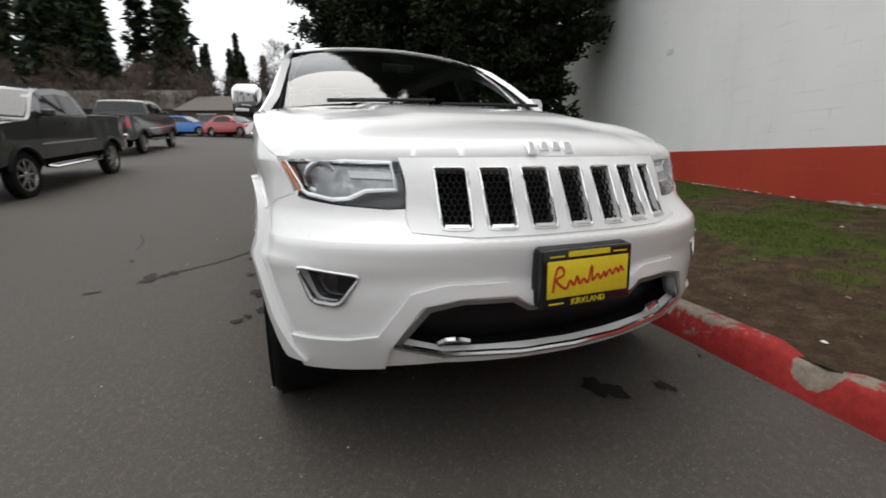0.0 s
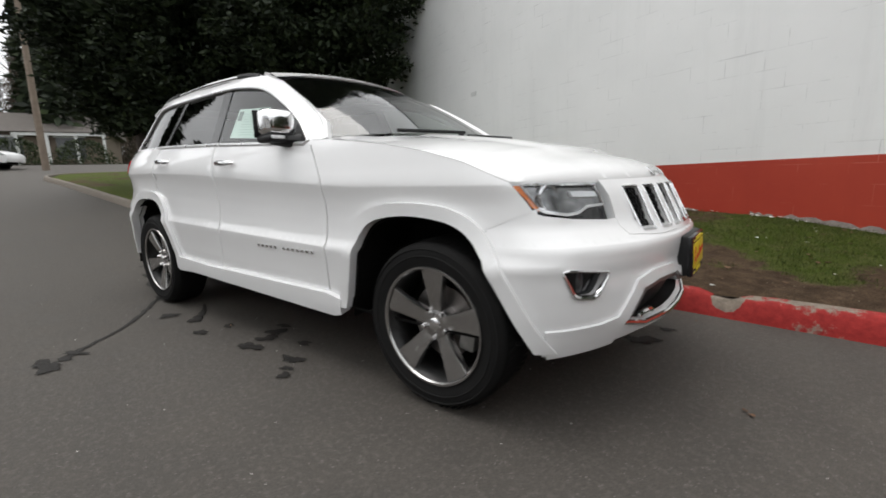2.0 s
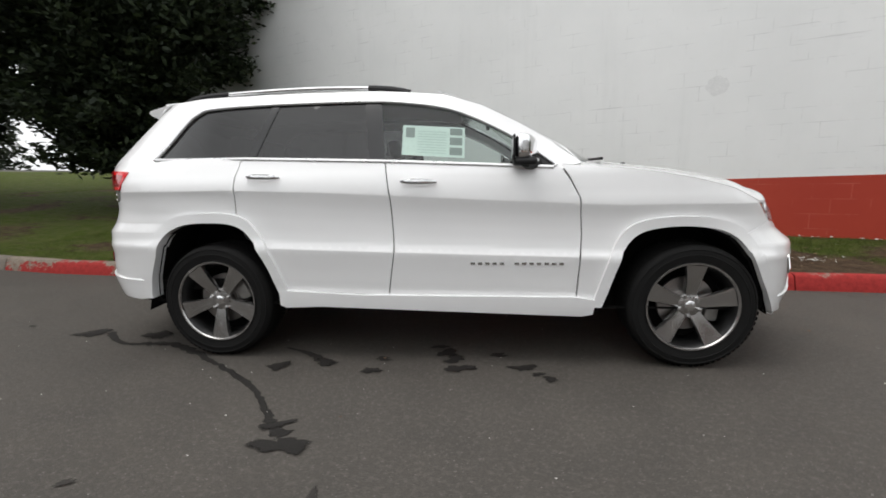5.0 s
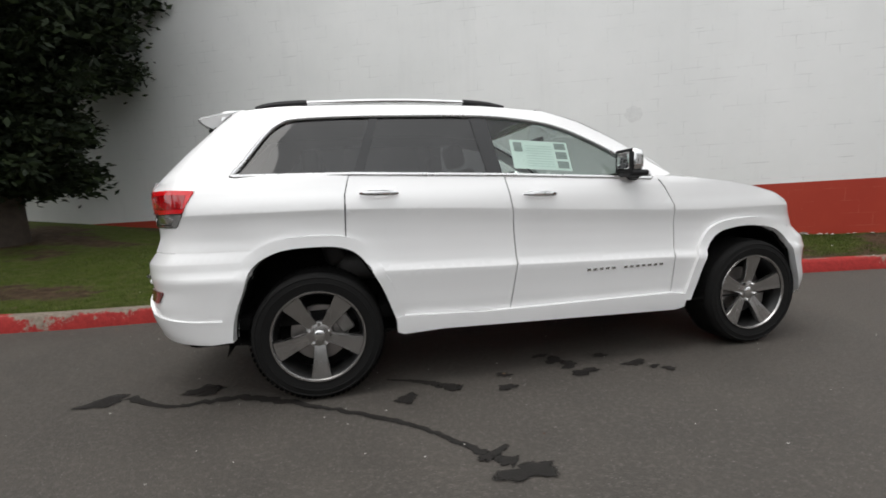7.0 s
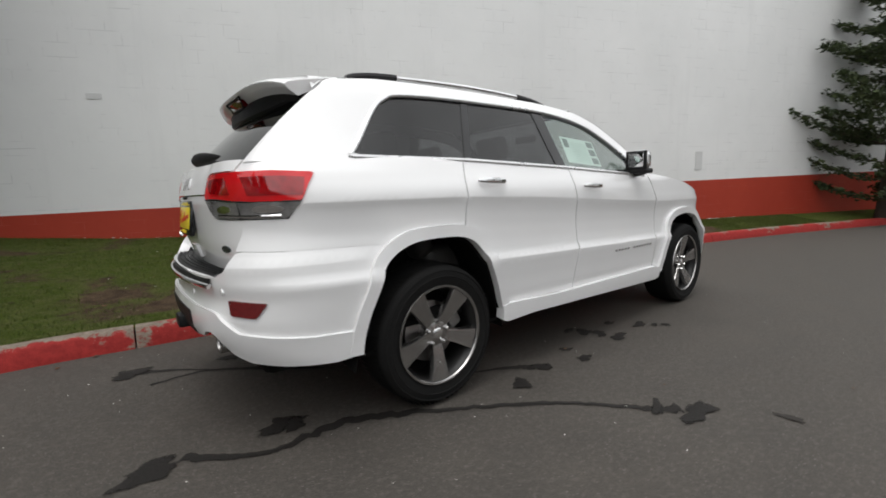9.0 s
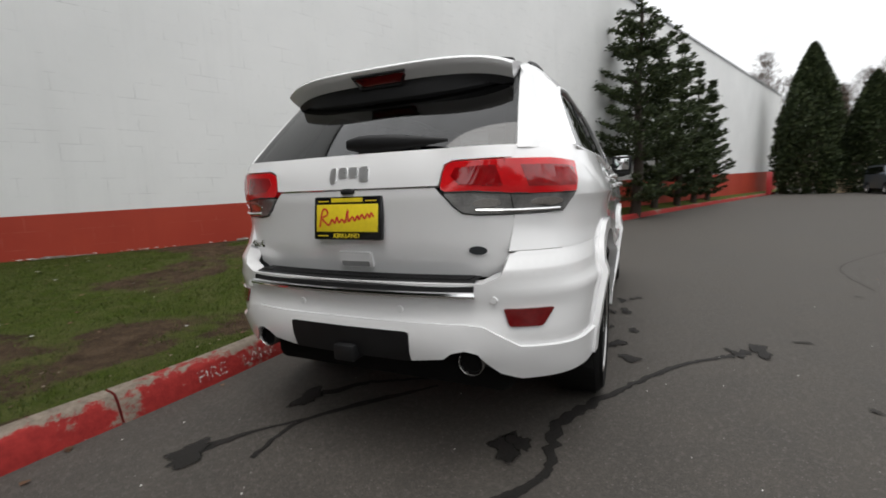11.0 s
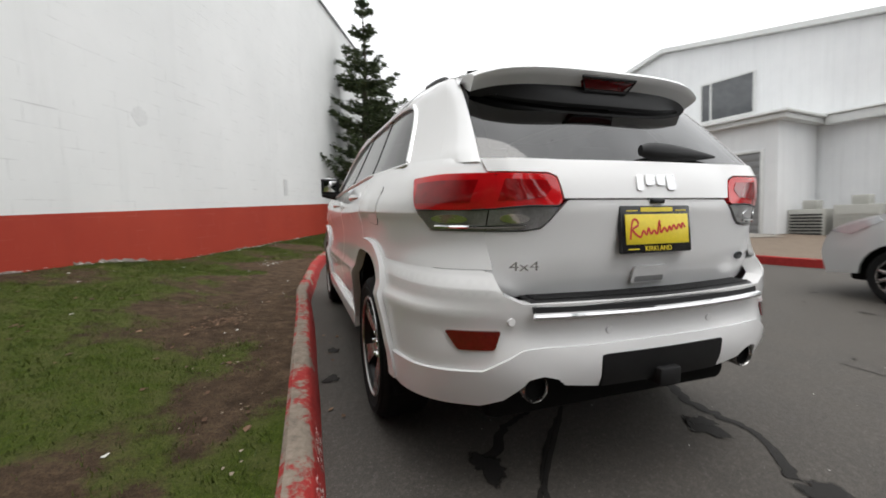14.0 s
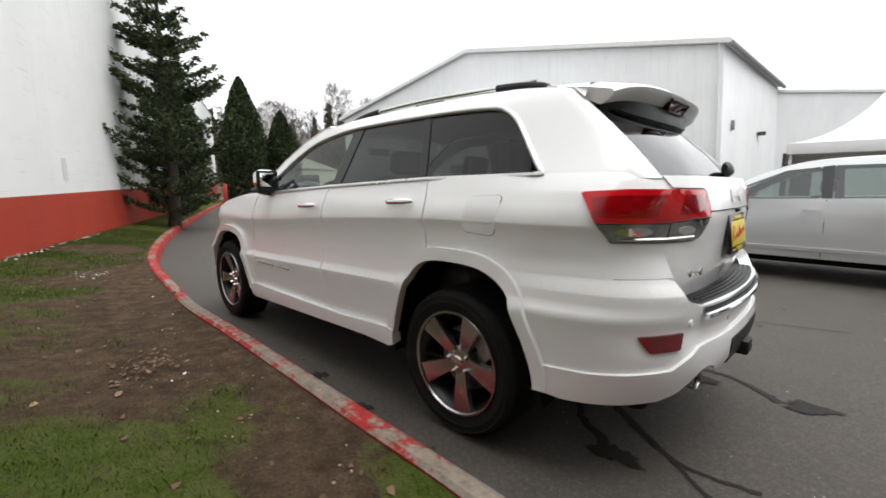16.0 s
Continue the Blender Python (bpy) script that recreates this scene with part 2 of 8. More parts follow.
def skin_bm(poly, surf, holes=(), step=0.06, lift=0.0, depth=0.02, bm=None, fine=0.0, rows=()):
    """A curved panel: a flat outline (with holes) laid on surf(a, b) -> point, raised by lift, its rim turned in by depth; rows are lines v(u) that carry a crease."""
    b = bm or bmesh.new()
    loops = [subdivide(p, step) for p in (poly, *holes)]
    verts, edges = [], []
    for lp in loops:
        s = len(verts)
        verts += lp
        edges += [(s + i, s + (i + 1) % len(lp)) for i in range(len(lp))]
    nb = len(verts)
    A = np.array(poly)
    lo, hi = A.min(0), A.max(0)
    loops_np = [np.array(q) for q in loops]
    for u in np.arange(lo[0] + step / 2, hi[0], step):
        for v in np.arange(lo[1] + (fine or step) / 2, hi[1], fine or step):
            if all(np.min((q[:, 0] - u) ** 2 + (q[:, 1] - v) ** 2) > (0.45 * (fine or step)) ** 2 for q in loops_np):
                if all(abs(v - line(u)) > 0.5 * (fine or step) for line in rows):
                    verts.append((u, v))
    for line in rows:
        for u in np.arange(lo[0] + 0.012, hi[0], 0.024):
            for v in (line(u) - 0.004, line(u), line(u) + 0.004):
                if lo[1] < v < hi[1] and all(np.min((q[:, 0] - u) ** 2 + (q[:, 1] - v) ** 2) > 0.006 ** 2 for q in loops_np):
                    verts.append((u, v))
    vo, eo, fo, ov, oe, of = delaunay_2d_cdt([Vector(v) for v in verts], edges, [], 2, 1e-5)
    e = 2e-3

    def at(u, v):
        p = Vector(surf(u, v))
        du, dv = Vector(surf(u + e, v)) - Vector(surf(u - e, v)), Vector(surf(u, v + e)) - Vector(surf(u, v - e))
        nn = du.cross(dv)
        return p, (nn.normalized() if nn.length > 1e-12 else Vector((0, 0, 1)))

    pn = [at(*v) for v in vo]

    cen = np.array([tuple(sum((Vector(vo[i]) for i in f), Vector((0, 0))) / len(f)) for f in fo])

    def odd(lp):
        r = np.zeros(len(cen), bool)
        for i in range(len(lp)):
            (x0, y0), (x1, y1) = lp[i - 1], lp[i]
            if y0 != y1:
                r ^= ((y0 > cen[:, 1]) != (y1 > cen[:, 1])) & (cen[:, 0] < (x1 - x0) * (cen[:, 1] - y0) / (y1 - y0) + x0)
        return r

    ok = odd(loops[0])
    for h in loops[1:]:
        ok &= ~odd(h)
    faces = [f for f, k in zip(fo, ok) if k]
    used = sorted({i for f in faces for i in f})
    # outward = away from the middle of the thing
    mid = sum((pn[i][0] for i in used), Vector()) / max(len(used), 1)
    sign = 1.0
    core = Vector((mid.x * 0.6, 0, 0.75))
    if sum((pn[i][0] - core).dot(pn[i][1]) for i in used) < 0:
        sign = -1.0
    vm = {i: b.verts.new(pn[i][0] + pn[i][1] * sign * lift) for i in used}
    count = {}
    for f in faces:
        try:
            b.faces.new([vm[i] for i in (f if sign > 0 else reversed(f))])
        except ValueError:
            continue
        for i in range(len(f)):
            k = (f[i - 1], f[i])
            if (k[1], k[0]) in count:
                count.pop((k[1], k[0]))
            else:
                count[k] = 1
    if depth:
        vi = {}
        for a, c in count:
            for i in (a, c):
                if i not in vi:
                    vi[i] = b.verts.new(pn[i][0] + pn[i][1] * sign * (lift - depth))
            q = [vm[c], vm[a], vi[a], vi[c]]
            try:
                b.faces.new(q if sign > 0 else q[::-1])
            except ValueError:
                pass
    return b


def table(pairs):
    X, Y = np.array([p[0] for p in pairs], float), np.array([p[1] for p in pairs], float)
    return lambda v: float(np.interp(v, X, Y))


def smooth_table(pairs):
    """Like table, with softened corners."""
    f = table(pairs)
    return lambda v, w=0.0045: (f(v - w) + 2 * f(v) + f(v + w) + f(v - 2 * w) * 0.5 + f(v + 2 * w) * 0.5) / 5


# ---------------------------------------------------------------- ground
def rise(x, y=0.0):
    """The lot climbs gently behind the car and levels out by the far street."""
    q = -(x + 4.2) / 0.6
    r = 0.083 * 0.6 * (math.log1p(math.exp(q)) if q < 40 else q)
    return r if r < 2.0 else 2.0 + 0.25 * (1 - math.exp(-(r - 2.0) / 0.25))


def asphalt_material():
    m, n, l, b = tree_of("worn_asphalt")
    co = n.new("ShaderNodeTexCoord").outputs["Object"]
    big, mid, fine = noise_tex(n, l, 0.35, 6, coord=co), noise_tex(n, l, 3.0, 8, 0.7, coord=co), noise_tex(n, l, 160.0, 3, 0.7, coord=co)
    c = ramp(n, l, mid, [(0.3, (0.048, 0.042, 0.035)), (0.7, (0.086, 0.075, 0.063))])
    c = mixc(n, l, ramp(n, l, big, [(0.35, (0.0,) * 3), (0.7, (0.45,) * 3)]), c, (0.050, 0.045, 0.040))
    vor = n.new("ShaderNodeTexVoronoi")
    vor.inputs["Scale"].default_value = 95.0
    l.new(co, vor.inputs["Vector"])
    stone = ramp(n, l, vor.outputs["Distance"], [(0.0, (1.0,) * 3), (0.35, (0.0,) * 3)])
    wn_ = n.new("ShaderNodeTexWhiteNoise")
    l.new(vor.outputs["Position"], wn_.inputs["Vector"])
    pick = ramp(n, l, wn_.outputs["Value"], [(0.72, (0.0,) * 3), (0.97, (0.85,) * 3)])
    mulp = mixc(n, l, 1.0, stone, pick, 'MULTIPLY')
    c = mixc(n, l, mulp, c, (0.33, 0.31, 0.285))
    c = mixc(n, l, ramp(n, l, fine, [(0.38, (0.75,) * 3), (0.58, (0.0,) * 3)]), c, (0.030, 0.028, 0.026))
    mott = noise_tex(n, l, 38.0, 4, 0.7, coord=co)
    c = mixc(n, l, ramp(n, l, mott, [(0.5, (0.0,) * 3), (0.72, (0.5,) * 3)]), c, (0.125, 0.113, 0.10))
    l.new(c, b.inputs["Base Color"])
    rr = n.new("ShaderNodeMapRange")
    rr.inputs[3].default_value, rr.inputs[4].default_value = 0.62, 0.9
    l.new(mid, rr.inputs[0])
    l.new(rr.outputs[0], b.inputs["Roughness"])
    b.inputs["Specular IOR Level"].default_value = 0.4
    add = n.new("ShaderNodeMath")
    l.new(fine, add.inputs[0])
    l.new(stone, add.inputs[1])
    bump_of(n, l, b, add.outputs[0], 0.5, 0.006)
    return m


ASPHALT = asphalt_material()


def ground_sheet():
    xs = sorted({*np.arange(-34, 20, 1.0), *np.geomspace(20, 900, 18), *(-np.geomspace(34, 900, 16))})
    ys = sorted({*np.arange(-24, 12, 4.0), *np.geomspace(12, 900, 14), *(-np.geomspace(24, 900, 14))})
    v = [(x, y, rise(x)) for x in xs for y in ys]
    ny = len(ys)
    f = [(i * ny + j, (i + 1) * ny + j, (i + 1) * ny + j + 1, i * ny + j + 1) for i in range(len(xs) - 1) for j in range(ny - 1)]
    ob = raw_mesh("ground", v, f, ASPHALT, smooth=True)
    return tagged(ob, "worn grey asphalt of the parking lot with pale grit", "asphalt", kind="structure")


ground_sheet()

KERB = spline([(-17.6, -5.5), (-16.0, -4.85), (-10.5, -2.82), (-7.5, -1.74), (-5.65, -1.03), (-4.6, -0.55), (-3.5, -0.02), (-2.4, 0.36), (-1.36, 0.75), (-0.04, 1.25),
               (1.0, 1.66), (1.8, 1.90), (2.65, 2.15), (3.6, 2.42), (5.2, 2.74), (8.0, 3.04), (11.1, 3.19), (15.0, 3.3), (24.0, 3.42), (38.0, 3.5)], 8)
KERB_HEAD = spline([(-17.6, -5.5), (-18.6, -5.75), (-19.5, -5.3), (-20.0, -4.2), (-20.6, -1.0), (-21.5, 6.0), (-22.5, 16.0)], 6)
KERB_X, KERB_Y = np.array([p[0] for p in KERB]), np.array([p[1] for p in KERB])


def kerb_y(x):
    return float(np.interp(x, KERB_X, KERB_Y))


WALL_Y = 4.35
LAWN_AT_WALL = table([(-12, 0.45), (-6, 0.47), (0, 0.47), (1.2, 0.43), (2.6, 0.29), (6, 0.27), (12, 0.26), (50, 0.2)])


def lawn_z(x, y):
    t = min(max((y - kerb_y(x) - 0.14) / (WALL_Y - kerb_y(x)), 0), 1)
    s = t * t * (3 - 2 * t)
    return rise(x) + 0.125 + (LAWN_AT_WALL(x) - 0.125 - 0.0) * s + 0.02 * noise.noise(Vector((x * 0.9, y * 0.9, 0))) * min(t * 6, 1)


def grassiness(x, y):
    """How green the lawn is at a place: bare soil in a strip behind the kerb beside the car, greener by the wall and farther on."""
    d = y - kerb_y(x)
    g = 0.66 + 0.62 * noise.fractal(Vector((x * 0.95, y * 1.25, 1.3)), 0.9, 2.1, 5) + 0.14 * noise.noise(Vector((x * 4.1, y * 4.1, 5)))
    beside_car = (1 / (1 + math.exp(-(x + 2.7) * 2.0))) * (1 / (1 + math.exp((x - 6.0) * 1.5)))
    edge = 1 / (1 + math.exp((d - 1.15 - 0.35 * noise.noise(Vector((x * 0.9, 0.0, 7.0)))) * 5))
    g -= (0.42 * beside_car + 0.10) * edge
    g += 0.15 * (x > 6) + 0.1 * (x < -3)
    g -= 0.5 * math.exp(-((x + 8.3) ** 2 + (y - 2.2) ** 2) / 3.0)
    return min(max(g, 0.0), 1.0)


def turf_material():
    m, n, l, b = tree_of("patchy_turf")
    co = n.new("ShaderNodeTexCoord").outputs["Object"]
    mid, fine = noise_tex(n, l, 7.0, 6, 0.7, coord=co), noise_tex(n, l, 75.0, 4, 0.75, coord=co)
    grass = ramp(n, l, fine, [(0.3, (0.025, 0.040, 0.005)), (0.55, (0.058, 0.086, 0.010)), (0.75, (0.110, 0.130, 0.024))])
    grass = mixc(n, l, ramp(n, l, mid, [(0.4, (0.0,) * 3), (0.75, (0.5,) * 3)]), grass, (0.14, 0.12, 0.06))
    soil = ramp(n, l, mid, [(0.3, (0.044, 0.028, 0.016)), (0.55, (0.108, 0.072, 0.044)), (0.75, (0.185, 0.132, 0.086))])
    soil = mixc(n, l, ramp(n, l, fine, [(0.4, (0.6,) * 3), (0.62, (0.0,) * 3)]), soil, (0.032, 0.023, 0.017))
    vc = n.new("ShaderNodeVertexColor")
    vc.layer_name = "green"
    add = n.new("ShaderNodeMath")
    add.operation = 'MULTIPLY_ADD'
    add.inputs[1].default_value = 0.9
    l.new(mid, add.inputs[0])
    l.new(vc.outputs["Color"], add.inputs[2])
    fac = ramp(n, l, add.outputs[0], [(0.82, (0.0,) * 3), (1.06, (1.0,) * 3)])
    l.new(mixc(n, l, fac, soil, grass), b.inputs["Base Color"])
    b.inputs["Roughness"].default_value = 0.95
    b.inputs["Specular IOR Level"].default_value = 0.12
    s2 = n.new("ShaderNodeMath")
    l.new(mid, s2.inputs[0])
    l.new(fine, s2.inputs[1])
    bump_of(n, l, b, s2.outputs[0], 0.9, 0.03)
    return m


TURF = turf_material()


def lawn():
    xs = list(np.arange(-20.0, -6.0, 0.3)) + list(np.arange(-6.0, 10.0, 0.13)) + list(np.arange(10, 46, 1.0))
    nt = 36
    v, f, green = [], [], []
    for x in xs:
        y0 = kerb_y(x) + 0.085
        y1 = WALL_Y + 0.06 if x > -11.9 else 16.0
        for j in range(nt + 1):
            y = y0 + (y1 - y0) * (j / nt)
            v.append((x, y, lawn_z(x, min(y, WALL_Y + 0.06)) + 0.012 * noise.noise(Vector((x * 5, y * 5, 9)))))
            green.append(grassiness(x, y))
    n = nt + 1
    for i in range(len(xs) - 1):
        for j in range(nt):
            f.append((i * n + j, (i + 1) * n + j, (i + 1) * n + j + 1, i * n + j + 1))
    ob = raw_mesh("lawn", v, f, TURF, smooth=True)
    ca = ob.data.color_attributes.new("green", 'FLOAT_COLOR', 'POINT')
    ca.data.foreach_set("color", [c for w in green for c in (w, w, w, 1.0)])
    return tagged(ob, "patchy green lawn with bare brown soil by the kerb", "lawn", kind="structure")


lawn()

def kerb_material(name, red):
    m, n, l, b = tree_of(name)
    co = n.new("ShaderNodeTexCoord").outputs["Object"]
    f1, f2, f3 = noise_tex(n, l, 1.6, 6, 0.7, coord=co), noise_tex(n, l, 22.0, 6, 0.7, coord=co), noise_tex(n, l, 130.0, 3, coord=co)
    conc = ramp(n, l, f2, [(0.3, (0.11, 0.092, 0.072)), (0.7, (0.25, 0.205, 0.165))])
    if red:
        rc = ramp(n, l, f2, [(0.3, (0.20, 0.012, 0.011)), (0.7, (0.33, 0.026, 0.022))])
        geo = n.new("ShaderNodeNewGeometry")
        sx = n.new("ShaderNodeSeparateXYZ")
        l.new(geo.outputs["Normal"], sx.inputs[0])
        mul = n.new("ShaderNodeMath")
        mul.operation = 'MULTIPLY'
        mul.inputs[1].default_value = 0.185
        l.new(sx.outputs[2], mul.inputs[0])
        mm = n.new("ShaderNodeMath")
        mm.operation = 'ADD'
        l.new(f1, mm.inputs[0])
        l.new(mul.outputs[0], mm.inputs[1])
        m3 = n.new("ShaderNodeMath")
        m3.operation = 'MULTIPLY_ADD'
        m3.inputs[1].default_value = 0.32
        l.new(f2, m3.inputs[0])
        l.new(mm.outputs[0], m3.inputs[2])
        sp_x = n.new("ShaderNodeSeparateXYZ")
        l.new(co, sp_x.inputs[0])
        along = n.new("ShaderNodeMapRange")      # the length beside and behind the car has lost most of the paint on its top
        along.inputs[1].default_value, along.inputs[2].default_value = 0.6, 1.6
        along.inputs[3].default_value, along.inputs[4].default_value = 0.055, -0.03
        l.new(sp_x.outputs[0], along.inputs[0])
        top_only = n.new("ShaderNodeMath")
        top_only.operation = 'MULTIPLY'
        l.new(along.outputs[0], top_only.inputs[0])
        l.new(sx.outputs[2], top_only.inputs[1])
        chip = n.new("ShaderNodeVectorMath")     # a broken bite in the edge ahead of the car
        chip.operation = 'DISTANCE'
        chip.inputs[1].default_value = (1.77, 1.93, 0.12)
        l.new(co, chip.inputs[0])
        bite = n.new("ShaderNodeMapRange")
        bite.inputs[1].default_value, bite.inputs[2].default_value = 0.04, 0.105
        bite.inputs[3].default_value, bite.inputs[4].default_value = 0.6, 0.0
        l.new(chip.outputs["Value"], bite.inputs[0])
        sums = m3.outputs[0]
        for extra in (top_only.outputs[0], bite.outputs[0]):
            ad = n.new("ShaderNodeMath")
            l.new(sums, ad.inputs[0])
            l.new(extra, ad.inputs[1])
            sums = ad.outputs[0]
        worn = ramp(n, l, sums, [(0.80, (0.0,) * 3), (0.86, (1.0,) * 3)])
        c = mixc(n, l, worn, rc, conc)
    else:
        c = mixc(n, l, f1, conc, (0.12, 0.11, 0.095))
    l.new(c, b.inputs["Base Color"])
    b.inputs["Roughness"].default_value = 0.8
    b.inputs["Specular IOR Level"].default_value = 0.3
    bump_of(n, l, b, f2, 0.5, 0.01)
    return m


KERB_RED, KERB_GREY = kerb_material("worn_red_kerb_paint", True), kerb_material("bare_concrete_kerb", False)


def kerb_run(name, pts, material, label, group, width=0.128, height=0.15):
    """One poured kerb: pieces of about 3 m with open joints between them."""
    root = thing(name, label, "kerb", group=group)
    tagged(root, kind="structure")
    prof = [(-0.05, -0.15), (-0.032, 0.0), (0.004, height - 0.035), (0.022, height - 0.008), (0.045, height), (width - 0.02, height + 0.004), (width, height - 0.012), (width, -0.15)]
    P = [Vector((x, y, 0)) for x, y in pts]
    piece, run = [P[0]], 0.0
    pieces = []
    for a, c in zip(P, P[1:]):
        piece.append(c)
        run += (c - a).length
        if run > 2.9:
            pieces.append(piece)
            piece, run = [c], 0.0
    if len(piece) > 1:
        pieces.append(piece)
    for pc in pieces:
        b = bmesh.new()
        rings = []
        for i, p in enumerate(pc):
            d = (pc[min(i + 1, len(pc) - 1)] - pc[max(i - 1, 0)]).normalized()
            nrm = Vector((-d.y, d.x, 0))
            q = p + (d * 0.006 if i == 0 else (-d * 0.006 if i == len(pc) - 1 else Vector()))
            jig = 0.006 * noise.noise(Vector((p.x * 1.7, p.y * 1.7, 3)))
            broken = 0.055 * max(0.0, 1 - abs(q.x - 1.76) / 0.16) if q.y > 0 else 0.0
            rings.append([b.verts.new(q + nrm * (o + broken * (h > 0.1 and o < 0.06) + jig * (o < 0.06)) + Vector((0, 0, rise(q.x) + h - broken * (h > 0.1) + (jig if h > 0 else 0)))) for o, h in prof])
        for r0, r1 in zip(rings, rings[1:]):
            for k in range(len(prof) - 1):
                b.faces.new((r0[k], r1[k], r1[k + 1], r0[k + 1]))
        b.faces.new(list(reversed(rings[0])))
        b.faces.new(rings[-1])
        bmesh.ops.recalc_face_normals(b, faces=b.faces)
        part("kerb_stone", b, material, root)
    return root


red_pts = [p for p in KERB if p[0] > -5.7]
kerb_run("red_kerb", red_pts, KERB_RED, "worn red-painted concrete kerb with chipped grey patches", "kerbs")
kerb_run("grey_kerb", [p for p in KERB if p[0] <= -5.6], KERB_GREY, "bare grey concrete kerb along the lawn", "kerbs")
kerb_run("grey_kerb", [(x, y) for x, y in reversed(KERB_HEAD)], KERB_GREY, "bare grey concrete kerb round the end of the lawn", "kerbs")


# ---------------------------------------------------------------- the long painted block wall
def red_z(x):
    return 1.04 + 0.0175 * x


def wall_material(name, c1, c2, joint, relief, jc=None):
    m, n, l, b = tree_of(name)
    co = n.new("ShaderNodeTexCoord").outputs["Object"]
    mp = n.new("ShaderNodeMapping")
    mp.inputs["Rotation"].default_value = (radians(90), 0, 0)
    l.new(co, mp.inputs["Vector"])
    br = n.new("ShaderNodeTexBrick")
    br.inputs["Scale"].default_value = 1.0
    br.inputs["Brick Width"].default_value, br.inputs["Row Height"].default_value = 0.4, 0.2
    br.inputs["Mortar Size"].default_value, br.inputs["Mortar Smooth"].default_value = 0.006, 0.6
    l.new(mp.outputs[0], br.inputs["Vector"])
    f1, f2, f3 = noise_tex(n, l, 0.5, 6, 0.6, coord=co), noise_tex(n, l, 2.6, 7, 0.7, coord=co), noise_tex(n, l, 90.0, 3, coord=co)
    c = ramp(n, l, f1, [(0.3, c1), (0.7, c2)])
    st = n.new("ShaderNodeMapping")
    st.inputs["Scale"].default_value = (2.2, 2.2, 0.16)
    l.new(co, st.inputs["Vector"])
    streak = noise_tex(n, l, 1.5, 6, 0.7, coord=st.outputs[0])
    c = mixc(n, l, ramp(n, l, streak, [(0.55, (0.0,) * 3), (0.85, (0.22,) * 3)]), c, tuple(v * 0.72 for v in c1))
    shown = ramp(n, l, f2, [(0.50, (0.0,) * 3), (0.64, (1.0,) * 3)])
    jm = mixc(n, l, 1.0, br.outputs["Fac"], shown, 'MULTIPLY')
    jf = n.new("ShaderNodeMath")
    jf.operation = 'MULTIPLY'
    jf.inputs[1].default_value = joint
    l.new(jm, jf.inputs[0])
    c = mixc(n, l, jf.outputs[0], c, jc or tuple(v * 0.55 for v in c1))
    l.new(c, b.inputs["Base Color"])
    b.inputs["Roughness"].default_value = 0.62
    b.inputs["Specular IOR Level"].default_value = 0.35
    inv = n.new("ShaderNodeMath")
    inv.operation = 'MULTIPLY_ADD'
    inv.inputs[1].default_value = -1.0 * relief
    l.new(jm, inv.inputs[0])
    sc = n.new("ShaderNodeMath")
    sc.operation = 'MULTIPLY_ADD'
    sc.inputs[1].default_value = 0.12
    l.new(f3, sc.inputs[0])
    l.new(f2, sc.inputs[2])
    l.new(sc.outputs[0], inv.inputs[2])
    bump_of(n, l, b, inv.outputs[0], 0.25, 0.01)
    return m


WALL_WHITE = wall_material("white_painted_block", (0.72, 0.728, 0.722), (0.80, 0.805, 0.798), 0.45, 0.9)
WALL_RED = wall_material("red_painted_block", (0.33, 0.032, 0.016), (0.41, 0.050, 0.024), 0.6, 0.9, (0.46, 0.115, 0.085))
ROOF_CAP = surface("grey_metal_flashing", (0.22, 0.23, 0.24), (0.34, 0.35, 0.36), 4, 0.45, metal=0.6)


def strip_wall(name, x0, x1, zlo, zhi, y0, y1, material, label):
    xs = np.arange(x0, x1 + 0.01, (x1 - x0) / 24)
    v, f = [], []
    for x in xs:
        v += [(x, y0, zlo(x)), (x, y0, zhi(x)), (x, y1, zhi(x)), (x, y1, zlo(x))]
    for i in range(len(xs) - 1):
        a, c = i * 4, i * 4 + 4
        f += [(a, c, c + 1, a + 1), (a + 1, c + 1, c + 2, a + 2), (a + 2, c + 2, c + 3, a + 3), (a + 3, c + 3, c, a)]
    f += [(0, 1, 2, 3), tuple(len(v) - k for k in (1, 2, 3, 4))]
    ob = raw_mesh(name, v, f, material)
    return tagged(ob, label, "wall", kind="structure")


W0, W1 = -11.6, 44.0
strip_wall("wall_white", W0, W1, red_z, lambda x: 7.3 + 0.0175 * x, WALL_Y, WALL_Y + 0.4, WALL_WHITE, "tall white-painted block wall with faint joints and scuffs")
strip_wall("wall_red_band", W0, W1, lambda x: -0.6 + min(rise(x), 2), red_z, WALL_Y - 0.004, WALL_Y + 0.4, WALL_RED, "brick-red painted band along the foot of the block wall")
strip_wall("wall_coping", W0 - 0.05, W1 + 0.05, lambda x: 7.302 + 0.0175 * x, lambda x: 7.36 + 0.0175 * x, WALL_Y - 0.06, WALL_Y + 0.46, ROOF_CAP, "thin grey metal flashing on the wall top")
for nm, xx in (("wall_end_west", W0), ("wall_end_east", W1 - 0.4)):
    strip_wall(nm, xx, xx + 0.4, lambda x: -0.5, lambda x: 7.3 + 0.0175 * x, WALL_Y + 0.402, WALL_Y + 24, WALL_WHITE, "white-painted end wall of the long block building")

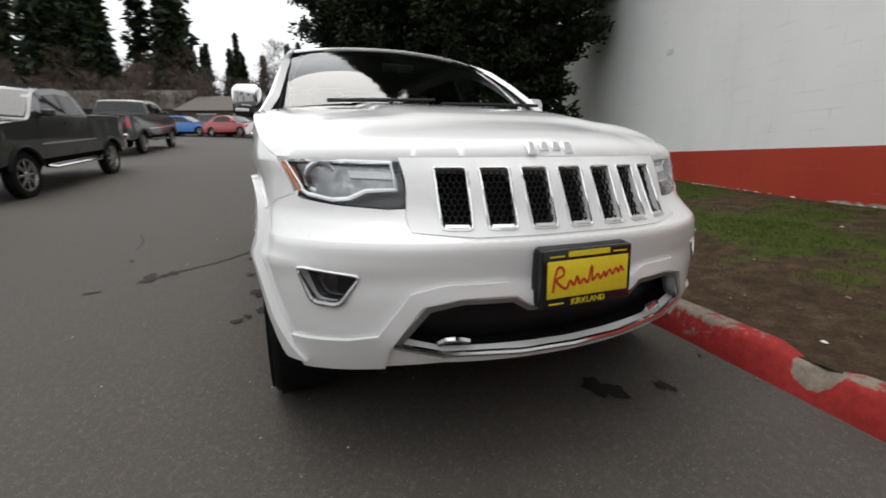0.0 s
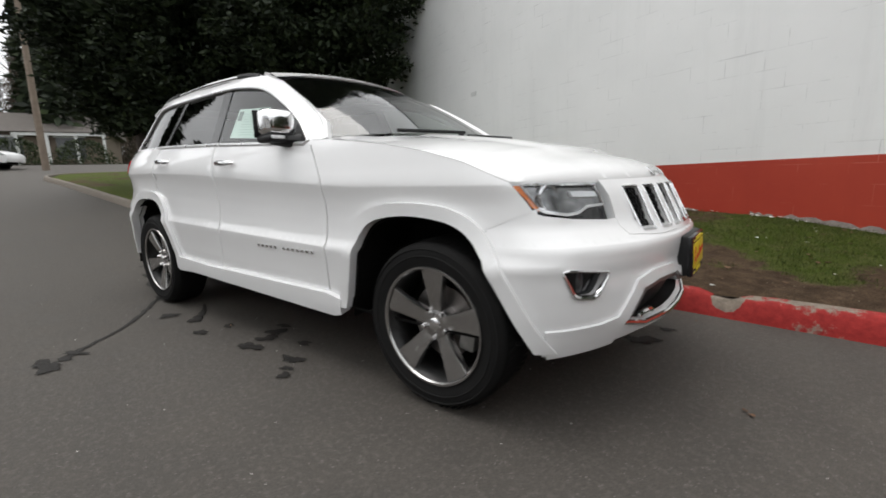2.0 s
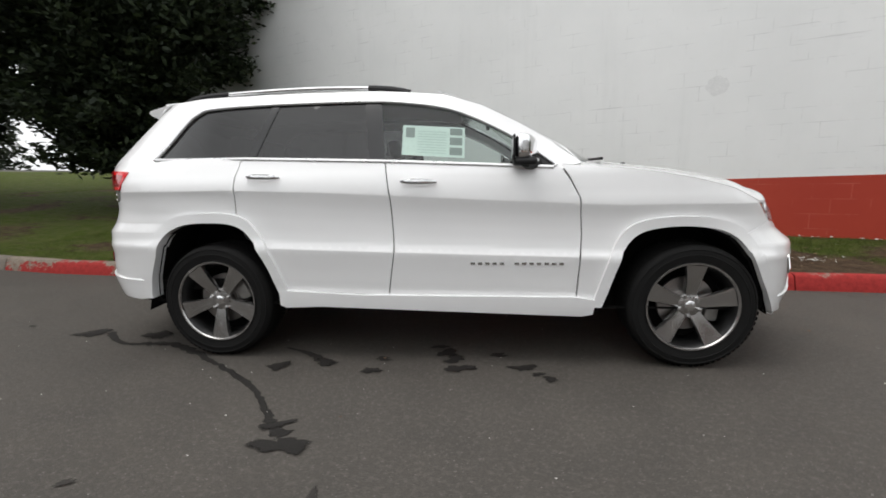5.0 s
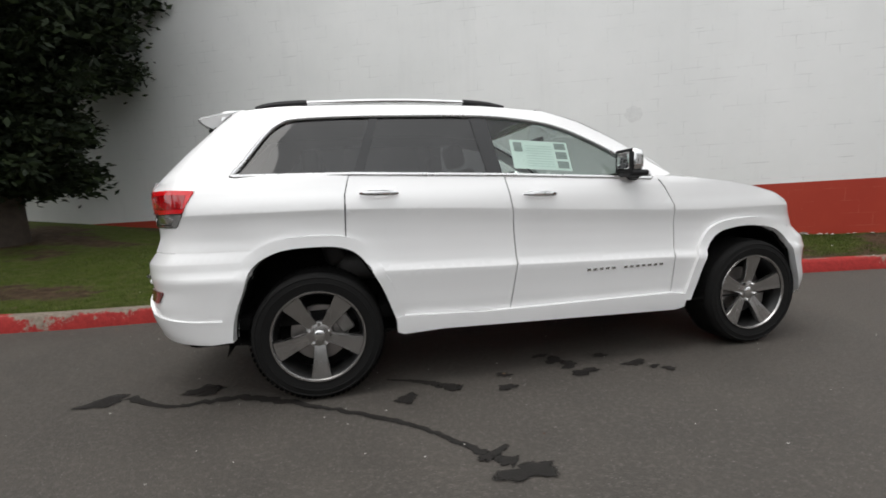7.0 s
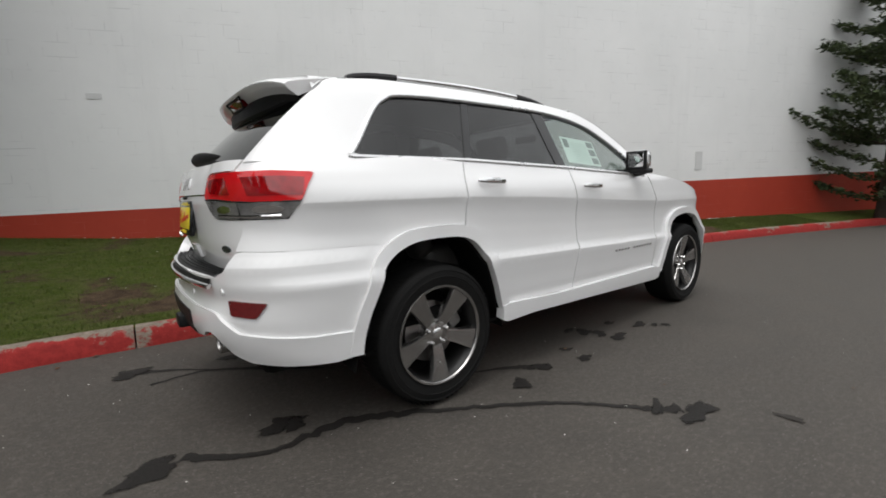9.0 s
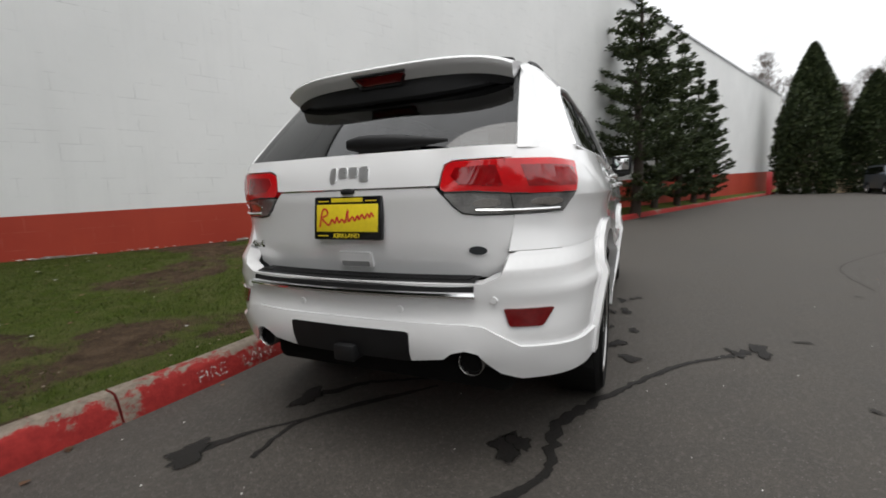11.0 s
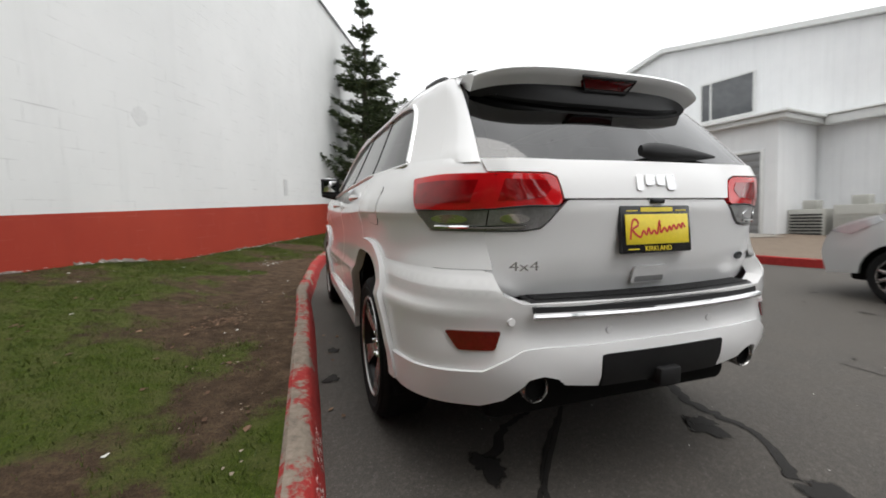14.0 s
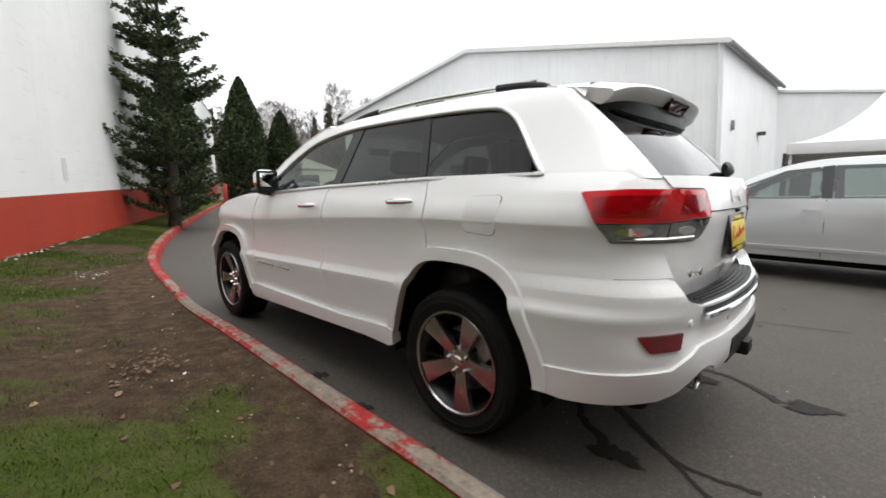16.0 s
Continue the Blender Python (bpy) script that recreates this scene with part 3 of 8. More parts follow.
# ---------------------------------------------------------------- the white sport utility vehicle
CAR = pose(0, 0, 0, 0, 0, 22.2)
SATIN_CHROME = surface("satin_chrome", (0.80, 0.80, 0.81), (0.88, 0.88, 0.88), 5, 0.28, metal=0.75, rvar=0.04)
suv = thing("sport_utility_vehicle", "clean white four-door sport utility vehicle parked on the asphalt", "car", CAR)

PLAN = spline([(2.26, 0.0), (2.25, 0.2), (2.205, 0.42), (2.115, 0.64), (2.02, 0.79), (1.92, 0.884), (1.80, 0.93), (1.6, 0.952), (1.2, 0.957), (0.4, 0.957), (-0.6, 0.957),
               (-1.3, 0.957), (-1.8, 0.945), (-2.05, 0.91), (-2.2, 0.855), (-2.31, 0.755), (-2.40, 0.6), (-2.455, 0.35), (-2.47, 0.0)], 10)
PX, PY = np.array([p[0] for p in PLAN]), np.array([p[1] for p in PLAN])
PS = np.concatenate([[0], np.cumsum(np.hypot(np.diff(PX), np.diff(PY)))])
HALF_W = smooth_table([(0.25, 0.895), (0.36, 0.918), (0.45, 0.922), (0.495, 0.929), (0.56, 0.934), (0.64, 0.944), (0.682, 0.951), (0.688, 0.950), (0.715, 0.932), (0.78, 0.9235), (0.86, 0.920), (0.93, 0.924), (0.98, 0.933),
                       (1.008, 0.941), (1.014, 0.941), (1.06, 0.936), (1.10, 0.929), (1.15, 0.915), (1.25, 0.87), (1.35, 0.82), (1.47, 0.765), (1.60, 0.705), (1.66, 0.665), (1.70, 0.60), (1.74, 0.5)])
RAKE = table([(0.30, 0.0), (0.45, 0.02), (0.68, 0.026), (0.85, 0.04), (1.04, 0.058), (1.16, 0.0)])


def section(x, z):
    """Half width at a height: the creases of the flank fall gently towards the nose."""
    return HALF_W(z + RAKE(z) * min(max(x, -1.35), 1.0))


NOSE = smooth_table([(0.25, -0.10), (0.34, -0.05), (0.44, 0.0), (0.56, 0.0), (0.62, -0.012), (0.70, 0.0), (0.732, 0.0), (0.742, -0.014), (0.80, -0.045), (0.90, -0.085), (0.96, -0.13), (1.05, -0.26), (1.2, -0.5)])
TAIL = smooth_table([(0.30, 0.16), (0.40, 0.05), (0.50, 0.005), (0.58, 0.0), (0.66, 0.02), (0.76, 0.003), (0.806, 0.0), (0.814, 0.004), (0.852, 0.030), (0.90, 0.048), (0.96, 0.068), (1.08, 0.065), (1.12, 0.07), (1.2, 0.09), (1.27, 0.13),
                     (1.4, 0.25), (1.55, 0.37), (1.66, 0.46)])


def s_of_x(x):
    return float(np.interp(-x, -PX, PS))


def s_of_y(y, rear=False):
    if rear:
        k = np.argmax(PX < -2.0)
        return float(np.interp(-y, -PY[k:], PS[k:]))
    k = np.argmax(PX < 1.7)
    return float(np.interp(y, PY[:k], PS[:k]))


LEN = float(PS[-1])


GATE_TAIL = smooth_table([(0.70, 0.135), (0.76, 0.118), (0.86, 0.088), (0.90, 0.080), (0.96, 0.075), (1.08, 0.065), (1.12, 0.07), (1.2, 0.09), (1.27, 0.13), (1.4, 0.25)])


def shell(side, gate=False):
    """The body below the glass: s runs round the plan from nose to tail, z up. side: -1 right, 1 left. gate: without the bumper's ledge."""
    def at(s, z):
        sg = side
        if s < 0:
            s, sg = -s, -side
        if s > LEN:
            s, sg = 2 * LEN - s, -side
        x, y = float(np.interp(s, PS, PX)), float(np.interp(s, PS, PY))
        wf = min(max((x - 1.2) / 1.06, 0), 1) ** 1.5
        wr = min(max((-x - 1.4) / 1.07, 0), 1) ** 1.4
        yy = y * section(x, z) / 0.957 * (1 - 0.06 * wf * min(max((z - 0.7) / 0.2, 0), 1)) * (1 - 0.05 * wr * min(max((z - 0.85) / 0.2, 0), 1))
        back = 0.042 * min((y / 0.5) ** 2, 1.15) * min(max((z - 0.72) / 0.08, 0), 1) * min(max((x - 1.70) / 0.20, 0), 1)
        back += 0.07 * min(max((z - 1.08) / 0.17, 0), 1) * min(max((y - 0.42) / 0.3, 0), 1) * min(max((-x - 1.9) / 0.25, 0), 1)
        yy *= 1 - 0.055 * wr * min(max((z - 1.195) / 0.08, 0), 1)
        yy -= 0 if gate else 0.014 * min(max((z - 0.816) / 0.05, 0), 1) * min(max((-x - 1.72) / 0.22, 0), 1) * min(max((y - 0.45) / 0.25, 0), 1) * min(max((1.05 - z) / 0.12, 0), 1)
        return (x + NOSE(z) * wf + (GATE_TAIL(z) if gate else TAIL(z)) * wr - back, sg * yy, z)
    return at


BELT = [shell(1)(float(q), 1.268) for q in np.linspace(s_of_x(-1.0), s_of_y(0.72, True), 60)]
BELT_X, BELT_Y = np.array([-p[0] for p in BELT]), np.array([p[1] for p in BELT])


def side_y(x, z):
    """Half width of the glasshouse side at x, z."""
    if x < -1.2:
        base = float(np.interp(-x, BELT_X, BELT_Y)) * HALF_W(z) / HALF_W(1.268)
        return base * (1 - 0.56 * max(z - 1.268, 0) * (-x - 1.2) ** 2.8)
    t = 1.0
    if x > 0:
        t = 1 - 0.07 * x * x * min(max((z - 1.17) / 0.12, 0), 1)
    return section(x, z) * t


def side(sg):
    return lambda x, z: (x, sg * side_y(x, z), z)


ARCH_F = [(0.90, 0.30), (0.945, 0.42), (1.02, 0.66), (1.08, 0.765), (1.16, 0.813), (1.28, 0.836), (1.42, 0.836), (1.55, 0.813), (1.645, 0.762), (1.725, 0.655), (1.80, 0.51), (1.855, 0.40), (1.90, 0.30)]
ARCH_R = [(-1.94, 0.30), (-1.90, 0.45), (-1.80, 0.72), (-1.73, 0.81), (-1.62, 0.86), (-1.46, 0.872), (-1.30, 0.86), (-1.20, 0.80), (-1.10, 0.64), (-1.02, 0.42), (-0.99, 0.30)]


def arch_line(pts, grow=0.0):
    """The smooth edge of a wheel opening, grown outwards."""
    sp = spline(pts, 6)
    cx, cz = (pts[0][0] + pts[-1][0]) / 2, 0.40
    return [(cx + (x - cx) * (1 + grow / 0.47), cz + (z - cz) * (1 + grow / 0.47) if z > cz else z) for x, z in sp]


def xs(poly):
    return [(s_of_x(x), z) for x, z in poly]


def xt(poly, out=0.0):
    """Like xs, but so that the finished panel has its edge exactly at the given x."""
    r = []
    for x, z in poly:
        p = x
        for _ in range(7):
            p += x - shell(1)(s_of_x(p), z)[0]
        r.append((s_of_x(p + out), z))
    return r


AF, AR = arch_line(ARCH_F), arch_line(ARCH_R)
FENDER_TOP = [(0.80, 1.185), (1.0, 1.165), (1.2, 1.138), (1.45, 1.10), (1.65, 1.058), (1.78, 1.018), (1.86, 0.988), (1.90, 0.970)]


def body_side(sg):
    surf = shell(sg)
    g = 0.0035

    def crease(z0):
        def at(u):
            x, z = min(max(float(np.interp(u, PS, PX)), -1.35), 1.0), z0
            for _ in range(8):
                z = 0.5 * z + 0.5 * (z0 - RAKE(z) * x)
            return z
        return at

    lines = [crease(1.011), crease(0.685), crease(0.497)]
    # front fender, above and behind the wheel opening
    af = [p for p in reversed(AF) if p[1] > 0.36]
    fen = [(0.785 + g, 0.40), (0.805 + g, 0.79), (0.79 + g, 1.0), (0.73 + g, 1.12), (0.69, 1.185)] + FENDER_TOP + [(1.925, 0.90), (1.945, 0.858), (1.86, 0.835), (1.76, 0.805)] + [p for p in af if p[0] < 1.63 and p[1] > 0.40]
    part("fender", skin_bm(xs(fen), surf, step=0.045, fine=0.018, rows=lines[:1]), WHITE_PAINT, suv)
    # doors
    fd = [(-0.33 + g, 0.425), (-0.285 + g, 0.70), (-0.30 + g, 1.0), (-0.335 + g, 1.225), (0.683, 1.176), (0.737 - g, 1.10), (0.79 - g, 1.0), (0.805 - g, 0.79), (0.785 - g, 0.425)]
    front_door = part("front_door", skin_bm(xs(fd), surf, step=0.06, fine=0.018, rows=lines), WHITE_PAINT, suv)
    ar = [p for p in AR if p[1] > 0.44]
    rd = [(-0.33 - g, 0.425), (-0.285 - g, 0.70), (-0.30 - g, 1.0), (-0.335 - g, 1.225), (-1.235, 1.257), (-1.265 + g, 1.15), (-1.275 + g, 0.90)]
    rd += [p for p in AR if p[0] > -1.27 and p[1] > 0.43]
    rear_door = part("rear_door", skin_bm(xs(rd), surf, step=0.06, fine=0.018, rows=lines), WHITE_PAINT, suv)
    # rear quarter
    q = [(s_of_x(x), z) for x, z in [(-1.275 - g, 0.90), (-1.265 - g, 1.15), (-1.24, 1.257), (-1.6, 1.268), (-1.87, 1.274), (-2.05, 1.274)]]
    q += [(s_of_y(0.782, True), 1.262), (s_of_y(0.704, True), 1.208), (s_of_x(-2.052), 1.199), (s_of_x(-2.194), 1.006), (s_of_y(0.702, True), 1.004), (s_of_y(0.696, True), 0.94), (s_of_y(0.68, True), 0.874), (s_of_x(-2.16), 0.8725), (s_of_x(-1.92), 0.8715), (s_of_x(-1.752), 0.8705)]
    q += [(s_of_x(x), z) for x, z in AR if -1.73 < x < -1.275 and z > 0.82]
    part("rear_quarter", skin_bm(q, surf, step=0.05, fine=0.018, rows=lines[:1]), WHITE_PAINT, suv)
    # sill below the doors
    sill = [(-1.02, 0.36), (-0.98, 0.345), (-0.75, 0.355), (0.82, 0.315), (0.88, 0.33), (0.895, 0.41), (0.785, 0.428), (-0.5, 0.428), (-0.98, 0.45), (-1.02, 0.44)]
    part("sill", skin_bm(xs(sill), surf, step=0.04, lift=0.028, depth=0.06), WHITE_PAINT, suv)
    # lipped flares round both wheel openings
    for arch in (ARCH_F, ARCH_R):
        low_ = (lambda x: 0.33 if x > 1.4 else 0.35) if arch is ARCH_F else (lambda x: 0.37)
        inner, outer = [p for p in arch_line(arch) if p[1] > low_(p[0])], [p for p in arch_line(arch, 0.062) if p[1] > low_(p[0])]
        b = skin_bm((xt if arch is ARCH_F else xs)(inner + outer[::-1]), surf, step=0.03, lift=0.024, depth=0.036)
        part("wheel_arch_flare", b, WHITE_PAINT, suv)
    # window surround: white cant rail and pillars, with the glass line cut out
    dlo = spline([(-1.86, 1.272), (-1.80, 1.34), (-1.68, 1.50), (-1.60, 1.565), (-1.50, 1.592), (-1.1, 1.607), (-0.5, 1.607), (-0.2, 1.585), (0.05, 1.538), (0.27, 1.445), (0.48, 1.325), (0.66, 1.19)], 5)
    low = [(0.64, 1.175), (0.3, 1.195), (-0.33, 1.228), (-1.2, 1.26), (-1.84, 1.268)]
    rail = [(-2.10, 1.290), (-2.015, 1.40), (-1.885, 1.57), (-1.80, 1.655), (-1.6, 1.675), (-0.9, 1.685), (-0.4, 1.675), (0.0, 1.635), (0.25, 1.555), (0.5, 1.425), (0.72, 1.29), (0.80, 1.20), (0.69, 1.165), (-0.33, 1.221), (-1.2, 1.252), (-1.9, 1.258), (-2.105, 1.258)]
    part("window_surround", skin_bm(rail, side(sg), holes=[dlo + low], step=0.05, depth=0.035), WHITE_PAINT, suv)
    tr = part("window_trim", tube_bm([side(sg)(x, z) for x, z in dlo + low], 0.0115, 8, closed=True), SATIN_CHROME, suv, "bright chrome strip round the side windows")
    # glass and black pillars
    fw = [(-0.335, 1.228), (0.30, 1.195), (0.64, 1.176), (0.48, 1.322), (0.27, 1.441), (0.05, 1.533), (-0.2, 1.58), (-0.385, 1.598)]
    part("front_side_window", skin_bm(fw, side(sg), step=0.08, lift=-0.010, depth=0.0), GLASS_CLEAR, suv, "clear front door glass").visible_shadow = False
    rw = [(-1.165, 1.258), (-0.43, 1.232), (-0.49, 1.603), (-1.05, 1.604)]
    part("rear_side_window", skin_bm(rw, side(sg), step=0.08, lift=-0.010, depth=0.0), GLASS_DARK, suv, "dark tinted rear door glass")
    qw = [(-1.855, 1.27), (-1.205, 1.259), (-1.09, 1.604), (-1.50, 1.588), (-1.595, 1.562), (-1.68, 1.495)]
    part("quarter_window", skin_bm(qw, side(sg), step=0.08, lift=-0.010, depth=0.0), GLASS_DARK, suv, "dark tinted rear quarter glass")
    for pl in ([(-0.43, 1.230), (-0.335, 1.227), (-0.385, 1.604), (-0.49, 1.606)], [(-1.21, 1.262), (-1.16, 1.260), (-1.045, 1.606), (-1.095, 1.606)]):
        part("pillar_cover", skin_bm(pl, side(sg), step=0.06, lift=-0.006, depth=0.012), GLOSS_BLACK, suv, "gloss black pillar cover between the windows")
    part("mirror_sail", skin_bm([(0.50, 1.185), (0.655, 1.178), (0.49, 1.315)], side(sg), step=0.05, lift=-0.005, depth=0.02), BLACK_PLASTIC, suv)
    # handles
    for door, x0, z0 in ((front_door, -0.235, 1.108), (rear_door, -1.185, 1.15)):
        pts = [(x0 + 0.21 * k / 8, sg * (side_y(x0 + 0.21 * k / 8, z0) * 1.0 + 0.012 + 0.03 * math.sin(math.pi * k / 8) ** 0.5), z0 - 0.006 * k / 8) for k in range(9)]
        hb = tube_bm(pts, [0.008, 0.014, 0.016, 0.017, 0.017, 0.017, 0.016, 0.014, 0.008], 8, flat=0.7)
        part("door_handle", hb, CHROME, door, "chrome pull handle")
        cup = [(x0 + 0.03 + 0.085 * (1 + math.cos(2 * math.pi * k / 16)) , z0 + 0.03 * math.sin(2 * math.pi * k / 16)) for k in range(16)]
        part("handle_cup", skin_bm(xs(cup), surf, step=0.03, lift=0.002, depth=0.004), WHITE_PAINT, door)
    # door script: small plain raised bars, about the size of the lettering
    cx = [0.17 + 0.51 * k / 12 for k in range(13)]
    for k, x in enumerate(cx):
        if k == 5:
            continue
        lt = [(x, 0.619), (x + 0.026, 0.619), (x + 0.026, 0.634), (x, 0.634)]
        part("badge_bar", skin_bm(xs(lt), surf, step=0.03, lift=0.005, depth=0.006), CHROME, front_door, "small chrome badge bar")
    for strip in ([(1.62, 0.77), (1.95, 0.838), (1.96, 0.87), (1.72, 0.82)], [(-2.2, 0.86), (-1.76, 0.855), (-1.76, 0.882), (-2.2, 0.885)]):
        part("seam_flange", skin_bm(xs(strip), surf, step=0.04, lift=-0.0035, depth=0.0), WHITE_PAINT, suv)
    part("seam_flange", skin_bm(xs([(-2.28, 1.262), (-1.86, 1.255), (-1.86, 1.285), (-2.28, 1.292)]), surf, step=0.04, lift=-0.005, depth=0.0), WHITE_PAINT, suv)
    # dark inner hull so no light shows through the joints
    hull = [(-2.0, 0.34), (-2.0, 1.25), (0.7, 1.16), (1.8, 0.95), (1.95, 0.75), (1.96, 0.34)]
    part("inner_hull", skin_bm(xs(hull), surf, holes=[xs(arch_line(ARCH_F, -0.01)[1:-1] + [(1.875, 0.36), (0.92, 0.36)]), xs(arch_line(ARCH_R, -0.01)[1:-1] + [(-1.0, 0.36), (-1.92, 0.36)])],
                               step=0.09, lift=-0.03, depth=0.0), DARK_LINER, suv)
    for arch in (AF, AR):
        b = bmesh.new()
        pr = [p for p in arch]
        r0 = [b.verts.new((x, sg * ((shell(1)(s_of_x(x), z)[1] - 0.03) if x > 0 else 0.906), z)) for x, z in pr]
        r1 = [b.verts.new((x + 0.0, sg * 0.56, z + 0.02)) for x, z in pr]
        for k in range(len(pr) - 1):
            b.faces.new((r0[k], r0[k + 1], r1[k + 1], r1[k]))
        b.faces.new(r1)
        part("wheel_well", b, DARK_LINER, suv)
    return front_door, rear_door


for sg in (-1, 1):
    body_side(sg)

# fuel flap
fl = rounded([(-1.73, 1.185), (-1.535, 1.175), (-1.52, 1.02), (-1.70, 1.01)], 0.03)
part("fuel_flap", skin_bm(xs(fl), shell(1), step=0.05, lift=0.0035, depth=0.004), WHITE_PAINT, suv)
part("fuel_flap_gap", tube_bm([shell(1)(*p) for p in xs(fl)], 0.0028, 5, closed=True), DARK_LINER, suv)


# ---- front end
def front_poly(pts):
    """(y, z) outline on the nose -> (s, z); negative y is the car's right."""
    return [((s_of_y(abs(y)) * (1 if y >= 0 else -1)), z) for y, z in pts]


nose = shell(1)
HZ = table([(0.0, 0.965), (0.3, 0.966), (0.52, 0.972), (0.7, 0.975), (0.85, 0.968)])


def mirrored(pts):
    return pts + [(-y, z) for y, z in reversed(pts)]


# panel round the seven slots
slot_w, slots = 0.100, []
for k in range(7):
    c = (k - 3) * 0.1365
    h0, h1 = 0.764, 0.938
    slots.append(rounded([(c - slot_w / 2 + 0.006, h0), (c + slot_w / 2 - 0.006, h0), (c + slot_w / 2, h1), (c - slot_w / 2, h1)], 0.012, 2))
gp = [(-0.548, 0.79), (-0.54, 0.758), (-0.36, 0.745), (0.0, 0.748), (0.36, 0.745), (0.54, 0.758), (0.548, 0.79), (0.548, 0.9665), (0.0, 0.9675), (-0.548, 0.9665)]
part("grille_panel", skin_bm(front_poly(gp), nose, holes=[front_poly(s) for s in slots], step=0.035, depth=0.04), WHITE_PAINT, suv)
for sl in slots:
    ring = [nose(*p) for p in front_poly(sl)]
    part("grille_ring", tube_bm(ring, 0.0045, 6, closed=True), CHROME, suv, "chrome ring round a grille slot")
    foot = [q for q in sl if q[1] < 0.785]
    a = min(q[0] for q in sl) + 0.012
    c = max(q[0] for q in sl) - 0.012
    lip = [(a, 0.768), (c, 0.768), (c - 0.004, 0.777), (a + 0.004, 0.777)]
    part("grille_lip", skin_bm(front_poly(lip), nose, step=0.03, lift=0.002, depth=0.03), CHROME, suv, "chrome lip at the foot of a grille slot")
    # honeycomb mesh behind each slot
    hb = bmesh.new()
    y0, y1 = min(q[0] for q in sl), max(q[0] for q in sl)
    r, row = 0.0105, 0
    z = 0.772
    while z < 0.938:
        y = y0 + (r * 0.9 if row % 2 else 0.0)
        while y < y1:
            hexa = [(y + r * math.sin(math.pi * k / 3), z + r * math.cos(math.pi * k / 3)) for k in range(6)]
            P = [Vector(nose(*front_poly([h])[0])) - Vector((0.018, 0, 0)) for h in hexa]
            for k in range(3):
                a_, b_ = P[k], P[k + 1]
                d = Vector((0.010, 0, 0))
                w = Vector((0, 0, 0.0016)) if abs((b_ - a_).z) < 0.004 else Vector((0, 0.0016, 0))
                hb.faces.new([hb.verts.new(p) for p in (a_ - w, b_ - w, b_ + w, a_ + w)])
                hb.faces.new([hb.verts.new(p) for p in (a_ + w, b_ + w, b_ + w - d, a_ + w - d)])
            y += r * 1.8
        z += r * 1.55
        row += 1
    part("grille_mesh", hb, BLACK_PLASTIC, suv, "black honeycomb grille mesh", smooth=False)
part("grille_seam", skin_bm(front_poly([(-0.56, 0.72), (0.56, 0.72), (0.56, 0.775), (0.4, 0.757), (-0.4, 0.757), (-0.56, 0.775)]), nose, step=0.05, lift=-0.004, depth=0.0), WHITE_PAINT, suv)
part("grille_backing", skin_bm(front_poly([(-0.52, 0.75), (0.52, 0.75), (0.52, 0.955), (-0.52, 0.955)]), nose, step=0.08, lift=-0.045, depth=0.0), DARK_LINER, suv)

# bumper skin with openings for fog lamps and the lower intake
fog = rounded([(0.835, 0.655), (0.665, 0.635), (0.735, 0.545), (0.805, 0.55)], 0.02, 3)


def fp(pts):
    return front_poly(pts)


right_top = [(0.5415, 0.756), (0.5495, 0.79), (0.5495, 0.818), (0.60, 0.816), (0.747, 0.827)]
intake = [(-0.60, 0.425), (-0.50, 0.545), (-0.40, 0.565), (-0.24, 0.565), (-0.19, 0.535), (0.19, 0.535), (0.24, 0.565), (0.40, 0.565), (0.50, 0.545), (0.60, 0.425), (0.45, 0.385), (0.0, 0.372), (-0.45, 0.385)]
BUMP_EDGE = xt([(1.715, 0.800), (1.665, 0.78)] + [p for p in AF if p[0] > 1.66 and p[1] > 0.31], 0.02)
bump = [(-s_of_x(1.86), 0.8325)] + [(-s_of_x(1.945), 0.8555), (-s_of_x(1.975), 0.843)] + fp([(-y, z) for y, z in reversed(right_top)]) + fp([(-0.36, 0.738), (0.0, 0.740), (0.36, 0.738)]) + fp(right_top) + [(s_of_x(1.975), 0.843), (s_of_x(1.945), 0.8555), (s_of_x(1.86), 0.8325), *BUMP_EDGE, (s_of_x(1.94), 0.312)]
bump += fp([(0.80, 0.305), (0.62, 0.335), (0.45, 0.352), (0.0, 0.342), (-0.45, 0.352), (-0.62, 0.335), (-0.80, 0.305)]) + [(-s_of_x(1.94), 0.312), *[(-q_, z) for q_, z in reversed(BUMP_EDGE)]]
fb = skin_bm(bump, nose, holes=[fp(intake), fp(fog), fp([(-y, z) for y, z in reversed(fog)])], step=0.04, depth=0.035, fine=0.018, rows=[lambda u: 0.734])
part("front_bumper", fb, WHITE_PAINT, suv)
# raised lower band and brow that give the bumper its creases
band = [(0.88, 0.425), (0.72, 0.44), (0.64, 0.455), (0.54, 0.585), (0.44, 0.61), (0.26, 0.612), (0.20, 0.585), (-0.20, 0.585), (-0.26, 0.612), (-0.44, 0.61), (-0.54, 0.585), (-0.64, 0.455), (-0.72, 0.44), (-0.88, 0.425),
        (-0.86, 0.31), (-0.62, 0.337), (-0.605, 0.42), (-0.51, 0.55), (-0.40, 0.572), (-0.24, 0.572), (-0.19, 0.542), (0.19, 0.542), (0.24, 0.572), (0.40, 0.572), (0.51, 0.55), (0.605, 0.42), (0.62, 0.337), (0.86, 0.31)]
part("bumper_lower_band", skin_bm(fp(band), nose, step=0.03, lift=0.012, depth=0.03), WHITE_PAINT, suv)
part("intake_backing", skin_bm(fp([(-0.62, 0.36), (0.62, 0.36), (0.56, 0.58), (-0.56, 0.58)]), nose, step=0.08, lift=-0.09, depth=0.0), BLACK_PLASTIC, suv)
